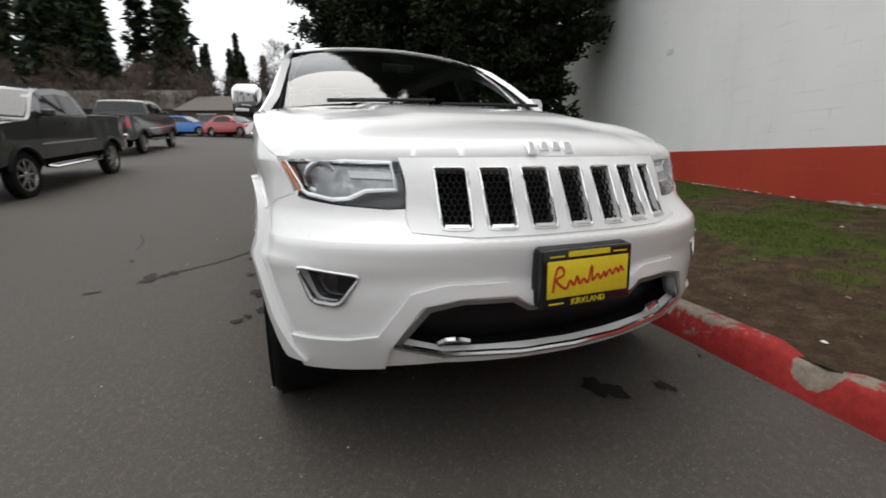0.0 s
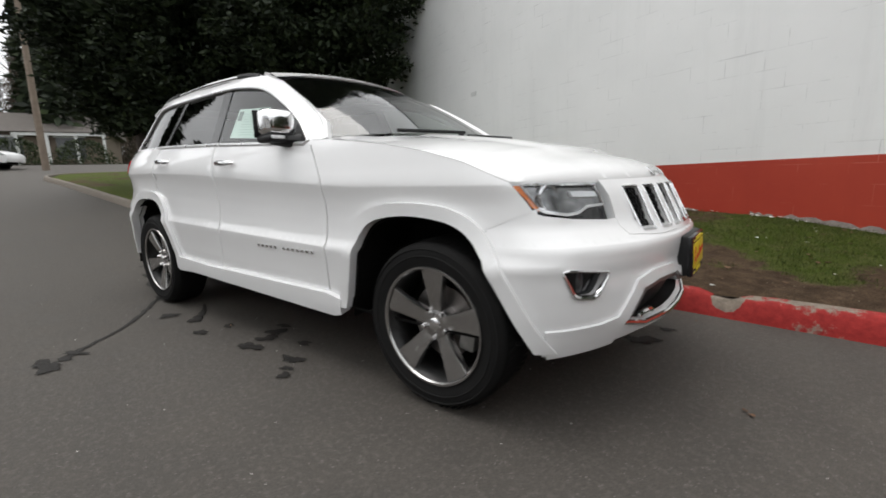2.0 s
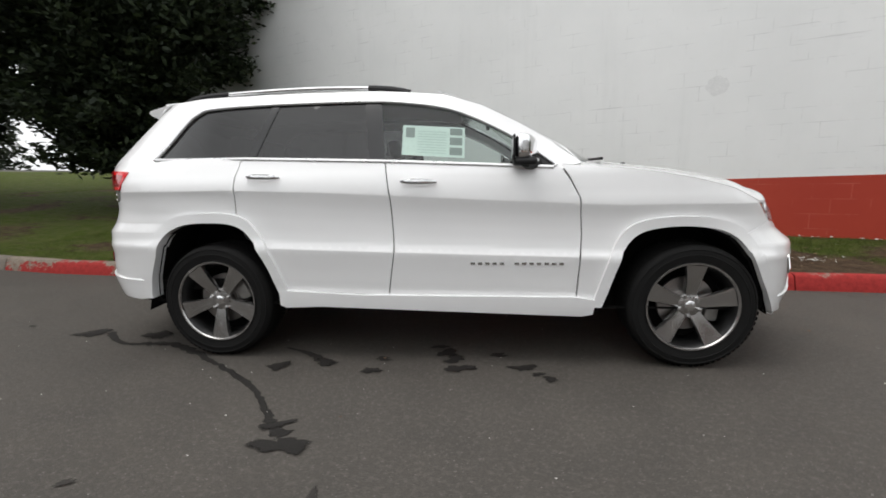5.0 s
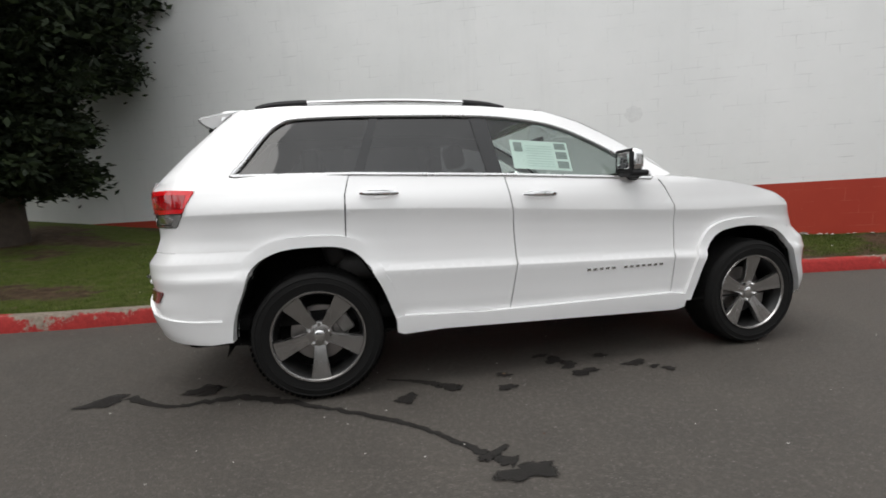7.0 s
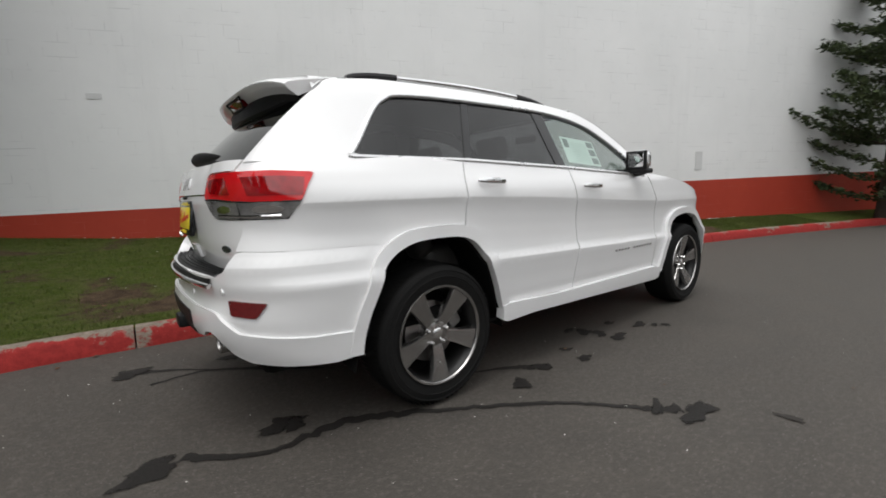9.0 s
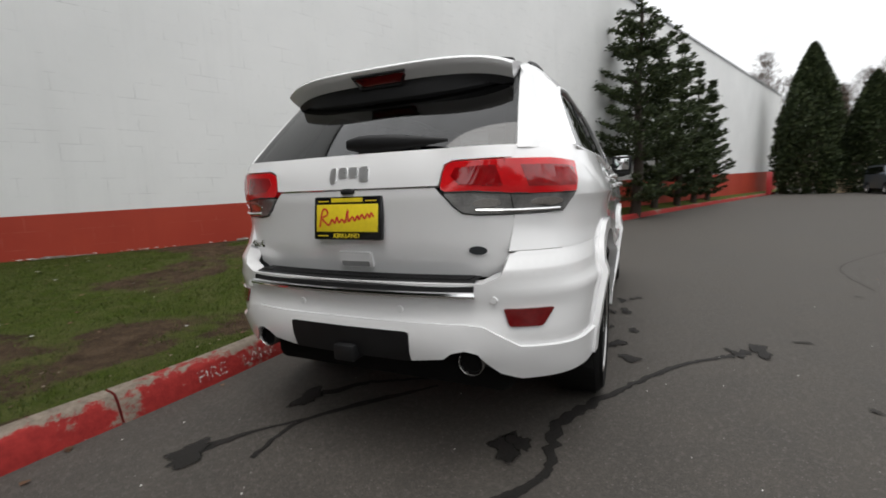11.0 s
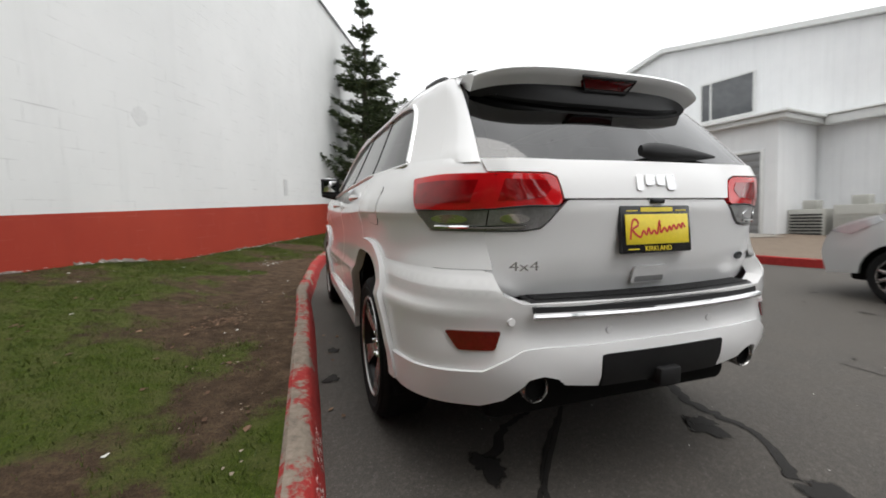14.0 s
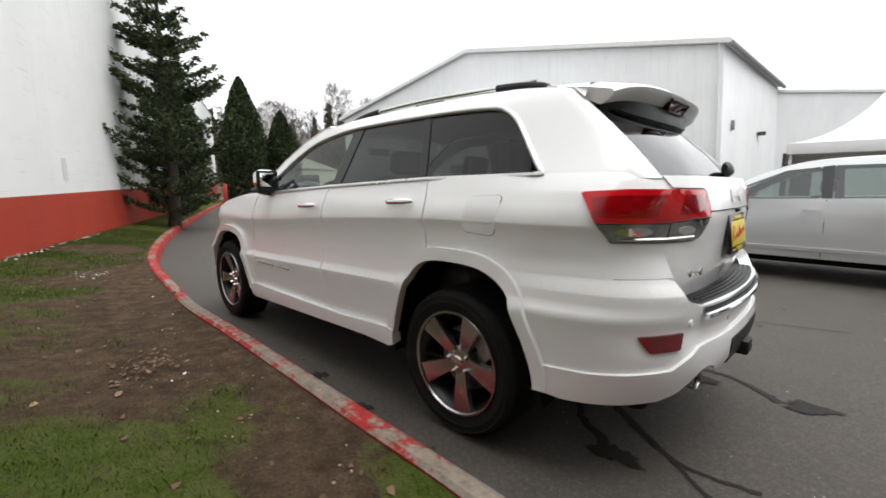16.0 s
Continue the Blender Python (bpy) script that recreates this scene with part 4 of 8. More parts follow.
inr = [(-0.575, 0.43), (-0.49, 0.532), (-0.40, 0.553), (-0.25, 0.553), (-0.2, 0.522), (0.2, 0.522), (0.25, 0.553), (0.40, 0.553), (0.49, 0.532), (0.575, 0.43)]
part("intake_trim", skin_bm(fp([(-0.60, 0.425), (-0.50, 0.545), (-0.40, 0.565), (-0.24, 0.565), (-0.19, 0.535), (0.19, 0.535), (0.24, 0.565), (0.40, 0.565), (0.50, 0.545), (0.60, 0.425)] + inr[::-1]), nose, step=0.03, lift=0.004, depth=0.05), surface("satin_grey_trim", (0.24, 0.24, 0.24), (0.32, 0.32, 0.32), 8, 0.3, metal=0.8), suv, "satin grey surround of the lower intake")
b = bmesh.new()
rows_ = []
for y in np.linspace(-0.60, 0.60, 25):
    z = float(np.interp(abs(y), [0.0, 0.2, 0.45, 0.60], [0.372, 0.375, 0.385, 0.42]))
    p = Vector(nose(*fp([(float(y), z)])[0]))
    rows_.append([b.verts.new(p), b.verts.new(p + Vector((-0.07, 0, 0.006))), b.verts.new(p + Vector((-0.16, 0, 0.02)))])
for r0, r1 in zip(rows_, rows_[1:]):
    for k in range(2):
        b.faces.new((r0[k], r0[k + 1], r1[k + 1], r1[k]))
part("intake_floor", b, BLACK_PLASTIC, suv, "black lower lip of the intake")
part("skid_strip", tube_bm([nose(*q) for q in fp([(-0.60, 0.42), (-0.45, 0.385), (-0.2, 0.375), (0.0, 0.372), (0.2, 0.375), (0.45, 0.385), (0.60, 0.42)])], 0.011, 8), CHROME, suv, "bright chrome strip under the intake")
for sg in (-1, 1):
    q = [Vector(nose(*p)) - Vector((0.03, 0, 0)) for p in fp([(sg * 0.46, 0.415), (sg * 0.44, 0.43), (sg * 0.40, 0.432), (sg * 0.37, 0.422)])]
    part("tow_hook", tube_bm(q, 0.013, 8), CHROME, suv, "chrome tow hook in the lower intake")
    side_pts = [(sg * y, z) for y, z in fog]
    ringp = [nose(*p) for p in fp(side_pts)]
    part("fog_lamp_bezel", tube_bm(ringp, [0.011 if p[2] < 0.60 else 0.006 for p in ringp], 8, closed=True), CHROME, suv, "chrome bezel of the fog lamp")
    part("fog_lamp_housing", skin_bm(fp(side_pts if sg > 0 else side_pts[::-1]), nose, step=0.05, lift=-0.035, depth=0.0), GLOSS_BLACK, suv)
    c = Vector(nose(*fp([(sg * 0.755, 0.60)])[0])) - Vector((0.028, 0.01 * sg, 0))
    lb = lathe_bm([(0.0, 0.006), (0.02, 0.005), (0.036, 0.0), (0.040, -0.008)], 24, 'x')
    fl_ = part("fog_lamp", lb, GLASS_LAMP, suv, "small round fog lamp")
    fl_.matrix_basis = Matrix.Translation(c)
    # headlamp
    hl = [(0.515, 0.955), (0.70, 0.968), (0.80, 0.972)]
    s_out = s_of_x(1.775)
    outl = fp([(0.555, 0.86), (0.552, 0.960), (0.70, 0.965)]) + [(s_of_x(2.0), 0.966), (s_of_x(1.91), 0.967), (s_of_x(1.905), 0.955), (s_of_x(1.943), 0.874), (s_of_x(1.969), 0.850)] + fp([(0.747, 0.832), (0.60, 0.822), (0.558, 0.825)])
    outl = rounded(outl, 0.012, 2)
    if sg < 0:
        outl = [(-a, z) for a, z in reversed(outl)]
    lamp = part("headlamp", skin_bm(outl, nose, step=0.04, lift=-0.055, depth=0.0), GLOSS_BLACK, suv, "clear-lensed headlamp with dark lower edge and amber corner")
    m = -1 if sg < 0 else 1
    bez = [(0.53, 0.948), (0.70, 0.958), (0.80, 0.962)]
    inner = fp([(0.572, 0.873), (0.572, 0.952), (0.70, 0.956)]) + [(s_of_x(2.0), 0.958), (s_of_x(1.945), 0.958), (s_of_x(1.972), 0.872), (s_of_x(1.99), 0.858)] + fp([(0.755, 0.843), (0.71, 0.847), (0.66, 0.870)])
    inner = [(m * a, z) for a, z in (inner if m > 0 else inner[::-1])]
    part("lamp_reflector", skin_bm(inner, nose, step=0.04, lift=-0.03, depth=0.012), surface("lamp_reflector_grey", (0.16, 0.165, 0.17), (0.50, 0.50, 0.50), 30, 0.2, metal=0.8, big=0.35), lamp, "grey metallic reflector")
    part("lamp_rim", tube_bm([Vector(nose(*p)) - Vector((0.014, 0, 0)) for p in inner], 0.007, 6, closed=True), CHROME, lamp, "bright rim")
    bar = [(m * a, z) for a, z in fp([(0.585, 0.912), (0.585, 0.932), (0.71, 0.936), (0.71, 0.915)])]
    part("light_bar", skin_bm(bar, nose, step=0.03, lift=-0.02, depth=0.016), surface("frosted_lamp_bar", (0.75, 0.76, 0.78), (0.85, 0.85, 0.86), 10, 0.3), lamp, "frosted white light bar")
    pc = Vector(nose(m * s_of_y(0.785), 0.908)) + Vector((-0.036, 0, 0))
    pj = part("projector", lathe_bm([(0.0, 0.03), (0.018, 0.026), (0.032, 0.012), (0.036, 0.0), (0.046, -0.004), (0.05, -0.03)], 28, 'x'), GLASS_LAMP, lamp, "round projector lens")
    pj.matrix_basis = Matrix.Translation(pc) @ pose(0, 0, 0, 0, 0, 20 * m)
    pb = part("projector_ring", lathe_bm([(0.040, 0.002), (0.046, 0.004), (0.053, 0.0), (0.050, -0.03)], 28, 'x'), CHROME, lamp)
    pb.matrix_basis = Matrix.Translation(pc) @ pose(0, 0, 0, 0, 0, 20 * m)
    amb = [(s_of_x(1.940), 0.960), (s_of_x(1.912), 0.961), (s_of_x(1.909), 0.95), (s_of_x(1.945), 0.876), (s_of_x(1.966), 0.862)]
    amb = [(m * a, z) for a, z in (amb if m > 0 else amb[::-1])]
    part("amber_marker", skin_bm(amb, nose, step=0.03, lift=-0.008, depth=0.01), surface("amber_lens", (0.75, 0.17, 0.02), (0.85, 0.24, 0.03), 30, 0.2, coat=1.0, fine=300), lamp, "amber side marker lens")
    lens = part("lamp_lens", skin_bm(outl, nose, step=0.05, lift=-0.002, depth=0.0), GLASS_LAMP, lamp, "clear curved lens")
    lens.visible_shadow = False

# hood: its edge lies on the fender tops, the lamps and the grille panel
HOOD_C = smooth_table([(0.66, 1.27), (0.95, 1.235), (1.2, 1.205), (1.5, 1.167), (1.8, 1.113), (1.95, 1.075), (2.04, 1.04), (2.08, 1.012), (2.10, 0.99), (2.112, 0.972), (2.3, 0.80)])
EDGE = []
for x in np.linspace(0.62, 1.90, 40):
    EDGE.append(shell(1)(s_of_x(float(x)), float(np.interp(x, [0.62] + [p[0] for p in FENDER_TOP], [1.20] + [p[1] for p in FENDER_TOP]))))
for y in np.linspace(0.87, 0.02, 30):
    EDGE.append(shell(1)(s_of_y(float(y)), 0.9685))
EDGE = [p for i, p in enumerate(EDGE) if all(p[0] > q[0] + 1e-4 for q in EDGE[:i])]
EX, EY, EZ = (np.array([p[k] for p in EDGE]) for k in range(3))


EP = np.array([(p[0], p[1]) for p in EDGE])
LIP = table([(0.0, 0.0), (0.006, 0.012), (0.016, 0.025), (0.035, 0.040), (0.07, 0.058), (0.14, 0.082), (0.25, 0.11), (0.5, 0.16), (2.0, 0.4)])


def hood_z(x, y):
    ye, ze = max(float(np.interp(x, EX, EY)), 0.03), float(np.interp(x, EX, EZ))
    a = abs(y)
    t = min(a / ye, 1.02)
    crown = max(HOOD_C(min(x, 2.04)), ze)
    bulge = 0.014 * (1 - min(max((a - 0.36) / 0.10, 0), 1)) * min(max((2.02 - x) / 0.4, 0), 1)
    side_form = crown - 0.014 - (crown - 0.014 - ze) * t ** 4 - 0.010 * t * t * (1 - t ** 4) + bulge
    ab = EP[1:] - EP[:-1]
    f = np.clip(((np.array([x, a]) - EP[:-1]) * ab).sum(1) / (ab ** 2).sum(1), 0, 1)
    d = float(np.hypot(*(EP[:-1] + ab * f[:, None] - np.array([x, a])).T).min())
    d = min(d, math.hypot(x - EP[-1][0], 0.0)) if a < EP[-1][1] else d
    front_form = min(ze + LIP(d), crown + bulge - 0.014 - 0.02 * t * t)
    w = min(max((x - 1.62) / 0.22, 0), 1)
    return side_form * (1 - w) + front_form * w


half = [(p[0], p[1]) for p in EDGE if p[0] > 0.98]
hood_poly = half + [(x, -y) for x, y in reversed(half)] + [(1.02, -0.55), (1.05, 0.0), (1.02, 0.55)]
part("hood", skin_bm(hood_poly, lambda x, y: (x, y, hood_z(x, y)), step=0.028, lift=0.0025, depth=0.016), WHITE_PAINT, suv)
liner = [(p[0] - 0.06, p[1] * 0.92) for p in EDGE[2::3]]
part("hood_liner", skin_bm(liner + [(x, -y) for x, y in reversed(liner)], lambda x, y: (x, y, hood_z(x, y)), step=0.1, lift=-0.03, depth=0.0), DARK_LINER, suv)
for sg in (-1, 1):
    # fender shoulder behind the hood, up to the windscreen pillar
    part("cowl_corner", skin_bm([(0.66, sg * 0.70), (1.0, sg * 0.70)] + [(p[0], sg * (p[1] - 0.002)) for p in reversed(EDGE) if 0.655 < p[0] < 1.0], lambda x, y: (x, y, hood_z(x, y) + 0.0), step=0.05, depth=0.0), WHITE_PAINT, suv)
part("cowl", skin_bm([(0.80, -0.74), (1.03, -0.70), (1.06, 0.0), (1.03, 0.70), (0.80, 0.74)], lambda x, y: (x, y, hood_z(x, y) - 0.012), step=0.08, depth=0.0), BLACK_PLASTIC, suv)
for sg, y0, y1 in ((1, 0.02, 0.66), (1, -0.58, -0.02)):
    part("wiper", tube_bm([(1.02 - 0.1 * abs(y0 + (y1 - y0) * k / 6) ** 2, y0 + (y1 - y0) * k / 6, hood_z(1.0, 0.3) + 0.006 + 0.003 * k) for k in range(7)], 0.010, 6), BLACK_PLASTIC, suv, "black windscreen wiper blade")
nz = part("washer_nozzle", box_bm(1.18, 1.21, -0.32, -0.30, hood_z(1.2, 0.31), hood_z(1.2, 0.31) + 0.012, 0.004), BLACK_PLASTIC, suv)
# brand lettering as plain chrome shapes
for (y, w, h) in [(-0.085, 0.03, 0.052), (-0.035, 0.034, 0.036), (0.010, 0.034, 0.036), (0.055, 0.036, 0.048)]:
    eb = box_bm(-0.004, 0.004, y - w / 2, y + w / 2, 0.018 - h, 0.018, 0.0035)
    em = part("emblem_shape", eb, CHROME, suv, "chrome emblem shape")
    em.matrix_basis = pose(2.094, -0.028, 1.000, 0, -42, 0)


# windscreen
def screen_pt(y, v, push=0.0):
    """y across (-1..1), v from base to top."""
    xb, xt = 1.005 - 0.27 * abs(y) ** 2.2, 0.115 - 0.13 * abs(y) ** 2.2
    yb, yt = 0.825, 0.655
    zb, zt = 1.238 - 0.03 * y * y, 1.675 - 0.03 * y * y
    x = xb + (xt - xb) * v
    z = zb + (zt - zb) * v + 0.035 * math.sin(math.pi * v)
    return (x, y * (yb + (yt - yb) * v), z + push)


def roof_z(x, y):
    c = float(np.interp(x, [-2.1, -1.9, -1.5, -1.0, -0.5, -0.2, 0.0, 0.12], [1.685, 1.71, 1.735, 1.75, 1.745, 1.728, 1.70, 1.675]))
    return c - 0.06 * (abs(y) / 0.62) ** 2.6


part("windscreen", skin_bm([(-1, 0), (1, 0), (1, 1), (-1, 1)], screen_pt, step=0.12, lift=0.0, depth=0.0), GLASS_MID, suv, "curved clear windscreen").visible_shadow = False
part("roof_header", skin_bm([(-1.03, 0.952), (1.03, 0.952), (1.03, 1.02), (-1.03, 1.02)], screen_pt, step=0.08, lift=0.009, depth=0.012), WHITE_PAINT, suv)
part("windscreen_band", skin_bm([(-1, 0.91), (1, 0.91), (1, 0.96), (-1, 0.96)], screen_pt, step=0.1, lift=0.002, depth=0.0), GLOSS_BLACK, suv)
for sg in (-1, 1):
    b = bmesh.new()
    n_ = 12
    pil = [(0.80, 1.20), (0.72, 1.29), (0.5, 1.425), (0.25, 1.555), (0.0, 1.635)]
    A_ = [Vector(side(sg)(float(np.interp(k / n_, np.linspace(0, 1, 5), [p[0] for p in pil])), float(np.interp(k / n_, np.linspace(0, 1, 5), [p[1] for p in pil])))) for k in range(n_ + 1)]
    B_ = [Vector(screen_pt(sg, k / n_)) for k in range(n_ + 1)]
    rows_ = []
    for a, c in zip(A_, B_):
        mid_ = (a + c) / 2 + Vector((0.008, sg * 0.006, 0.008))
        rows_.append([b.verts.new(a), b.verts.new((a * 0.5 + mid_ * 0.5) + Vector((0, sg * 0.004, 0.004))), b.verts.new(mid_), b.verts.new(c)])
    for r0, r1 in zip(rows_, rows_[1:]):
        for k in range(3):
            b.faces.new((r0[k], r0[k + 1], r1[k + 1], r1[k]))
    bmesh.ops.recalc_face_normals(b, faces=b.faces)
    part("windscreen_pillar", b, WHITE_PAINT, suv)
    part("windscreen_seal", tube_bm([p + Vector((0.004, -sg * 0.006, 0.004)) for p in B_], 0.009, 6), BLACK_PLASTIC, suv, "black rubber seal of the windscreen")

# roof skin joins the two cant rails
b = bmesh.new()
rows_ = []
for x in np.linspace(-1.93, 0.10, 34):
    zr = float(np.interp(x, [-1.96, -1.86, -1.6, -0.9, -0.4, 0.0, 0.12], [1.57, 1.655, 1.675, 1.685, 1.675, 1.635, 1.60]))
    ye = side_y(x, zr)
    ring = [b.verts.new((x, -ye, zr))]
    for t in np.linspace(-1, 1, 17):
        y = t * (ye - 0.045)
        ring.append(b.verts.new((x, y, max(zr + 0.012, roof_z(x, y)))))
    ring.append(b.verts.new((x, ye, zr)))
    rows_.append(ring)
for r0, r1 in zip(rows_, rows_[1:]):
    for k in range(len(r0) - 1):
        b.faces.new((r0[k], r0[k + 1], r1[k + 1], r1[k]))
bmesh.ops.recalc_face_normals(b, faces=b.faces)
part("roof", b, WHITE_PAINT, suv)
part("headliner", skin_bm([(-1.9, -0.58), (0.05, -0.56), (0.05, 0.56), (-1.9, 0.58)], lambda x, y: (x, y, roof_z(x, y) - 0.03), step=0.2, depth=0.0), surface("grey_headliner", (0.22, 0.21, 0.2), (0.28, 0.27, 0.26), 20, 0.9), suv)
for sg in (-1, 1):
    pts = [(x, sg * 0.585, roof_z(x, 0.585) + h) for x, h in ((-1.74, -0.006), (-1.68, 0.010), (-1.5, 0.018), (-1.0, 0.020), (-0.6, 0.019), (-0.36, 0.013), (-0.22, -0.006))]
    rr_ = part("roof_rail", tube_bm(spline(pts, 5), 0.014, 8), CHROME, suv, "bright roof rail with dark ends")
    for x0, x1 in ((-1.74, -1.42), (-0.50, -0.22)):
        sp_ = [p for p in spline(pts, 8) if x0 <= p[0] <= x1]
        part("rail_end", tube_bm([(p[0], p[1], p[2] + 0.001) for p in sp_], 0.0185, 8), BLACK_PLASTIC, rr_, "black rail end cover")


# ---- rear end
def rear_poly(pts):
    return [(LEN + (LEN - s_of_y(abs(y), True)) * (1 if y < 0 else -1), z) for y, z in pts]


tail = shell(1)
gate_face = shell(1, True)
gate = [(0.57, 0.768), (0.635, 0.79), (0.672, 0.87), (0.688, 0.94), (0.694, 1.003), (0.56, 1.004), (0.505, 1.012), (0.47, 1.04), (0.422, 1.088), (0.40, 1.112)]
gate = gate + [(-y, z) for y, z in reversed(gate)]
plate_hole = rounded([(0.20, 0.92), (-0.20, 0.92), (-0.23, 1.108), (0.23, 1.108)], 0.02)
tg = part("tailgate", skin_bm(rear_poly(gate), gate_face, step=0.05, depth=0.03, fine=0.018), WHITE_PAINT, suv)
up_gate = [(0.418, 1.118), (0.438, 1.162), (0.456, 1.194), (0.50, 1.208), (0.73, 1.211), (0.775, 1.254), (-0.775, 1.254), (-0.73, 1.211), (-0.50, 1.208), (-0.456, 1.194), (-0.438, 1.162), (-0.418, 1.118)]
part("tailgate_upper", skin_bm(rear_poly(up_gate), tail, step=0.05, lift=0.006, depth=0.04), WHITE_PAINT, tg)
part("gate_shadow_gap", skin_bm(rear_poly([(0.38, 1.105), (-0.38, 1.105), (-0.38, 1.122), (0.38, 1.122)]), tail, step=0.05, lift=-0.012, depth=0.0), DARK_LINER, tg)
part("gate_strip", tube_bm([gate_face(*p) for p in rear_poly([(0.375, 1.119), (0.2, 1.119), (0.0, 1.119), (-0.2, 1.119), (-0.375, 1.119)])], 0.006, 6), CHROME, tg, "thin chrome strip across the tailgate")


def rear_glass(y, v):
    """Across -1..1, up 0..1: a bowed pane whose edges are the sharp rear edge of the pillars."""
    z = 1.252 + (1.615 - 1.252) * v
    return (-2.340 + 0.072 * y * y + 0.372 * v - 0.012 * math.sin(math.pi * v), y * (0.655 - 0.072 * v), z)


part("rear_window", skin_bm([(-1, 0), (1, 0), (1, 1), (-1, 1)], rear_glass, step=0.12, lift=0.0, depth=0.0), GLASS_REAR, tg, "dark tinted rear window")
part("glass_border", skin_bm([(-1, 0), (1, 0), (1, 1), (-1, 1)], lambda y, v: tuple(Vector(rear_glass(y, v)) + Vector((0.006, 0, -0.004))), holes=[rounded([(-0.93, 0.05), (0.93, 0.05), (0.93, 0.8), (-0.93, 0.8)], 0.05)], step=0.12, depth=0.0), GLOSS_BLACK, tg, "black printed border of the rear window")
for sg in (-1, 1):
    # the flank runs on round to the edge of the rear window
    b = bmesh.new()
    rows_ = []
    for k in range(15):
        v = k / 14
        zz = 1.248 + (1.66 - 1.248) * v
        xr = float(np.interp(zz, [1.24, 1.29, 1.40, 1.57, 1.655], [-2.115, -2.095, -2.015, -1.88, -1.795]))
        a = Vector((xr, sg * side_y(xr, zz), zz))
        d = Vector((xr - 0.02, sg * side_y(xr - 0.02, zz), zz)) - a
        c = Vector(rear_glass(sg, min((zz - 1.252) / (1.615 - 1.252), 1.08))) + Vector((-0.004, sg * 0.004, 0))
        L = (c - a).length
        ctl = a + d.normalized() * L * 0.75
        rows_.append([b.verts.new(a * (1 - w) ** 2 + ctl * 2 * w * (1 - w) + c * w * w) for w in (0, 0.2, 0.4, 0.6, 0.8, 0.92, 1.0)] + [b.verts.new(c + Vector((0.03, -sg * 0.02, 0)))])
    for r0, r1 in zip(rows_, rows_[1:]):
        for k in range(7):
            b.faces.new((r0[k], r0[k + 1], r1[k + 1], r1[k]))
    bmesh.ops.recalc_face_normals(b, faces=b.faces)
    part("rear_pillar", b, WHITE_PAINT, suv)

# roof spoiler: a deep white blade whose underside is white at the lip and black against the glass
def spoiler_edge(t):
    return -2.140 + 0.095 * abs(t) ** 3.5, 0.585 * t, 1.654 - 0.008 * t * t - 0.030 * abs(t) ** 7


b, ub = bmesh.new(), bmesh.new()
rows_, under = [], []
for t in np.linspace(-1, 1, 49):
    xe, ye, ze = spoiler_edge(t)
    yr = 0.592 * t
    zf = roof_z(-1.83, yr) + 0.003 - 0.012 * abs(t) ** 8
    e8 = abs(t) ** 8
    xm, zm = (-1.83 + xe + 0.04) / 2, (zf + ze) / 2 + 0.012 - 0.004 * e8
    zw = ze - 0.062 + 0.006 * e8
    ring = [(-1.83, yr, zf), (xm, yr * 0.5 + ye * 0.5, zm), (xe + 0.035, ye, ze + 0.006), (xe + 0.010, ye, ze - 0.001), (xe, ye, ze - 0.011), (xe + 0.004, ye * 0.999, ze - 0.022), (xe + 0.022, ye * 0.995, ze - 0.036), (xe + 0.060, ye * 0.985, zw)]
    rows_.append([b.verts.new(p) for p in ring])
    zb = 1.503 + 0.055 * abs(t) ** 3
    v_ = (zb - 1.252) / (1.615 - 1.252)
    gx = rear_glass(t, v_)[0]
    under.append([ub.verts.new(p) for p in ((xe + 0.058, ye * 0.984, zw + 0.001), (min(xe + 0.085, gx - 0.012), ye * 0.975, zw - 0.03), (gx - 0.014, ye * 0.965, zb + 0.012), (gx - 0.002, ye * 0.96, zb))])
for mesh_, lst in ((b, rows_), (ub, under)):
    for r0, r1 in zip(lst, lst[1:]):
        for k in range(len(r0) - 1):
            mesh_.faces.new((r0[k], r0[k + 1], r1[k + 1], r1[k]))
for r, t in ((rows_[0], -1), (rows_[-1], 1)):
    b.faces.new(r + [b.verts.new((-1.90, 0.575 * t, 1.60))])
bmesh.ops.recalc_face_normals(b, faces=b.faces)
bmesh.ops.recalc_face_normals(ub, faces=ub.faces)
sp_o = part("roof_spoiler", b, WHITE_PAINT, suv)
part("spoiler_underside", ub, BLACK_PLASTIC, sp_o, "black underside of the spoiler against the rear window")
RED_LENS = surface("red_tail_lens", (0.52, 0.006, 0.010), (0.80, 0.016, 0.020), 9, 0.08, spec=0.5, fine=320, rvar=0.03, coat=0.6)
CORE_RED = surface("deep_red_core", (0.20, 0.002, 0.004), (0.44, 0.005, 0.008), 26, 0.06, fine=420, coat=1.0, rvar=0.02)
DARK_RED = surface("dark_red_reflector", (0.10, 0.003, 0.004), (0.17, 0.006, 0.007), 60, 0.15, coat=1.0, fine=400)
brake_bm = box_bm(-2.130, -2.06, -0.126, 0.126, 1.582, 1.614, 0.005)
for v in brake_bm.verts:
    if v.co.z < 1.60:
        v.co.y *= 0.78
        v.co.x += 0.026
brake = part("brake_light", brake_bm, DARK_RED, sp_o, "dark red high brake light")
part("brake_light_rim", tube_bm([(-2.132, -0.136, 1.620), (-2.132, 0.136, 1.620), (-2.106, 0.104, 1.572), (-2.106, -0.104, 1.572)], 0.006, 6, closed=True), BLACK_PLASTIC, brake)
wp = [(-2.345 + 0.04 * t, 0.03 - 0.43 * t, 1.298 - 0.008 * t) for t in np.linspace(0, 1, 9)]
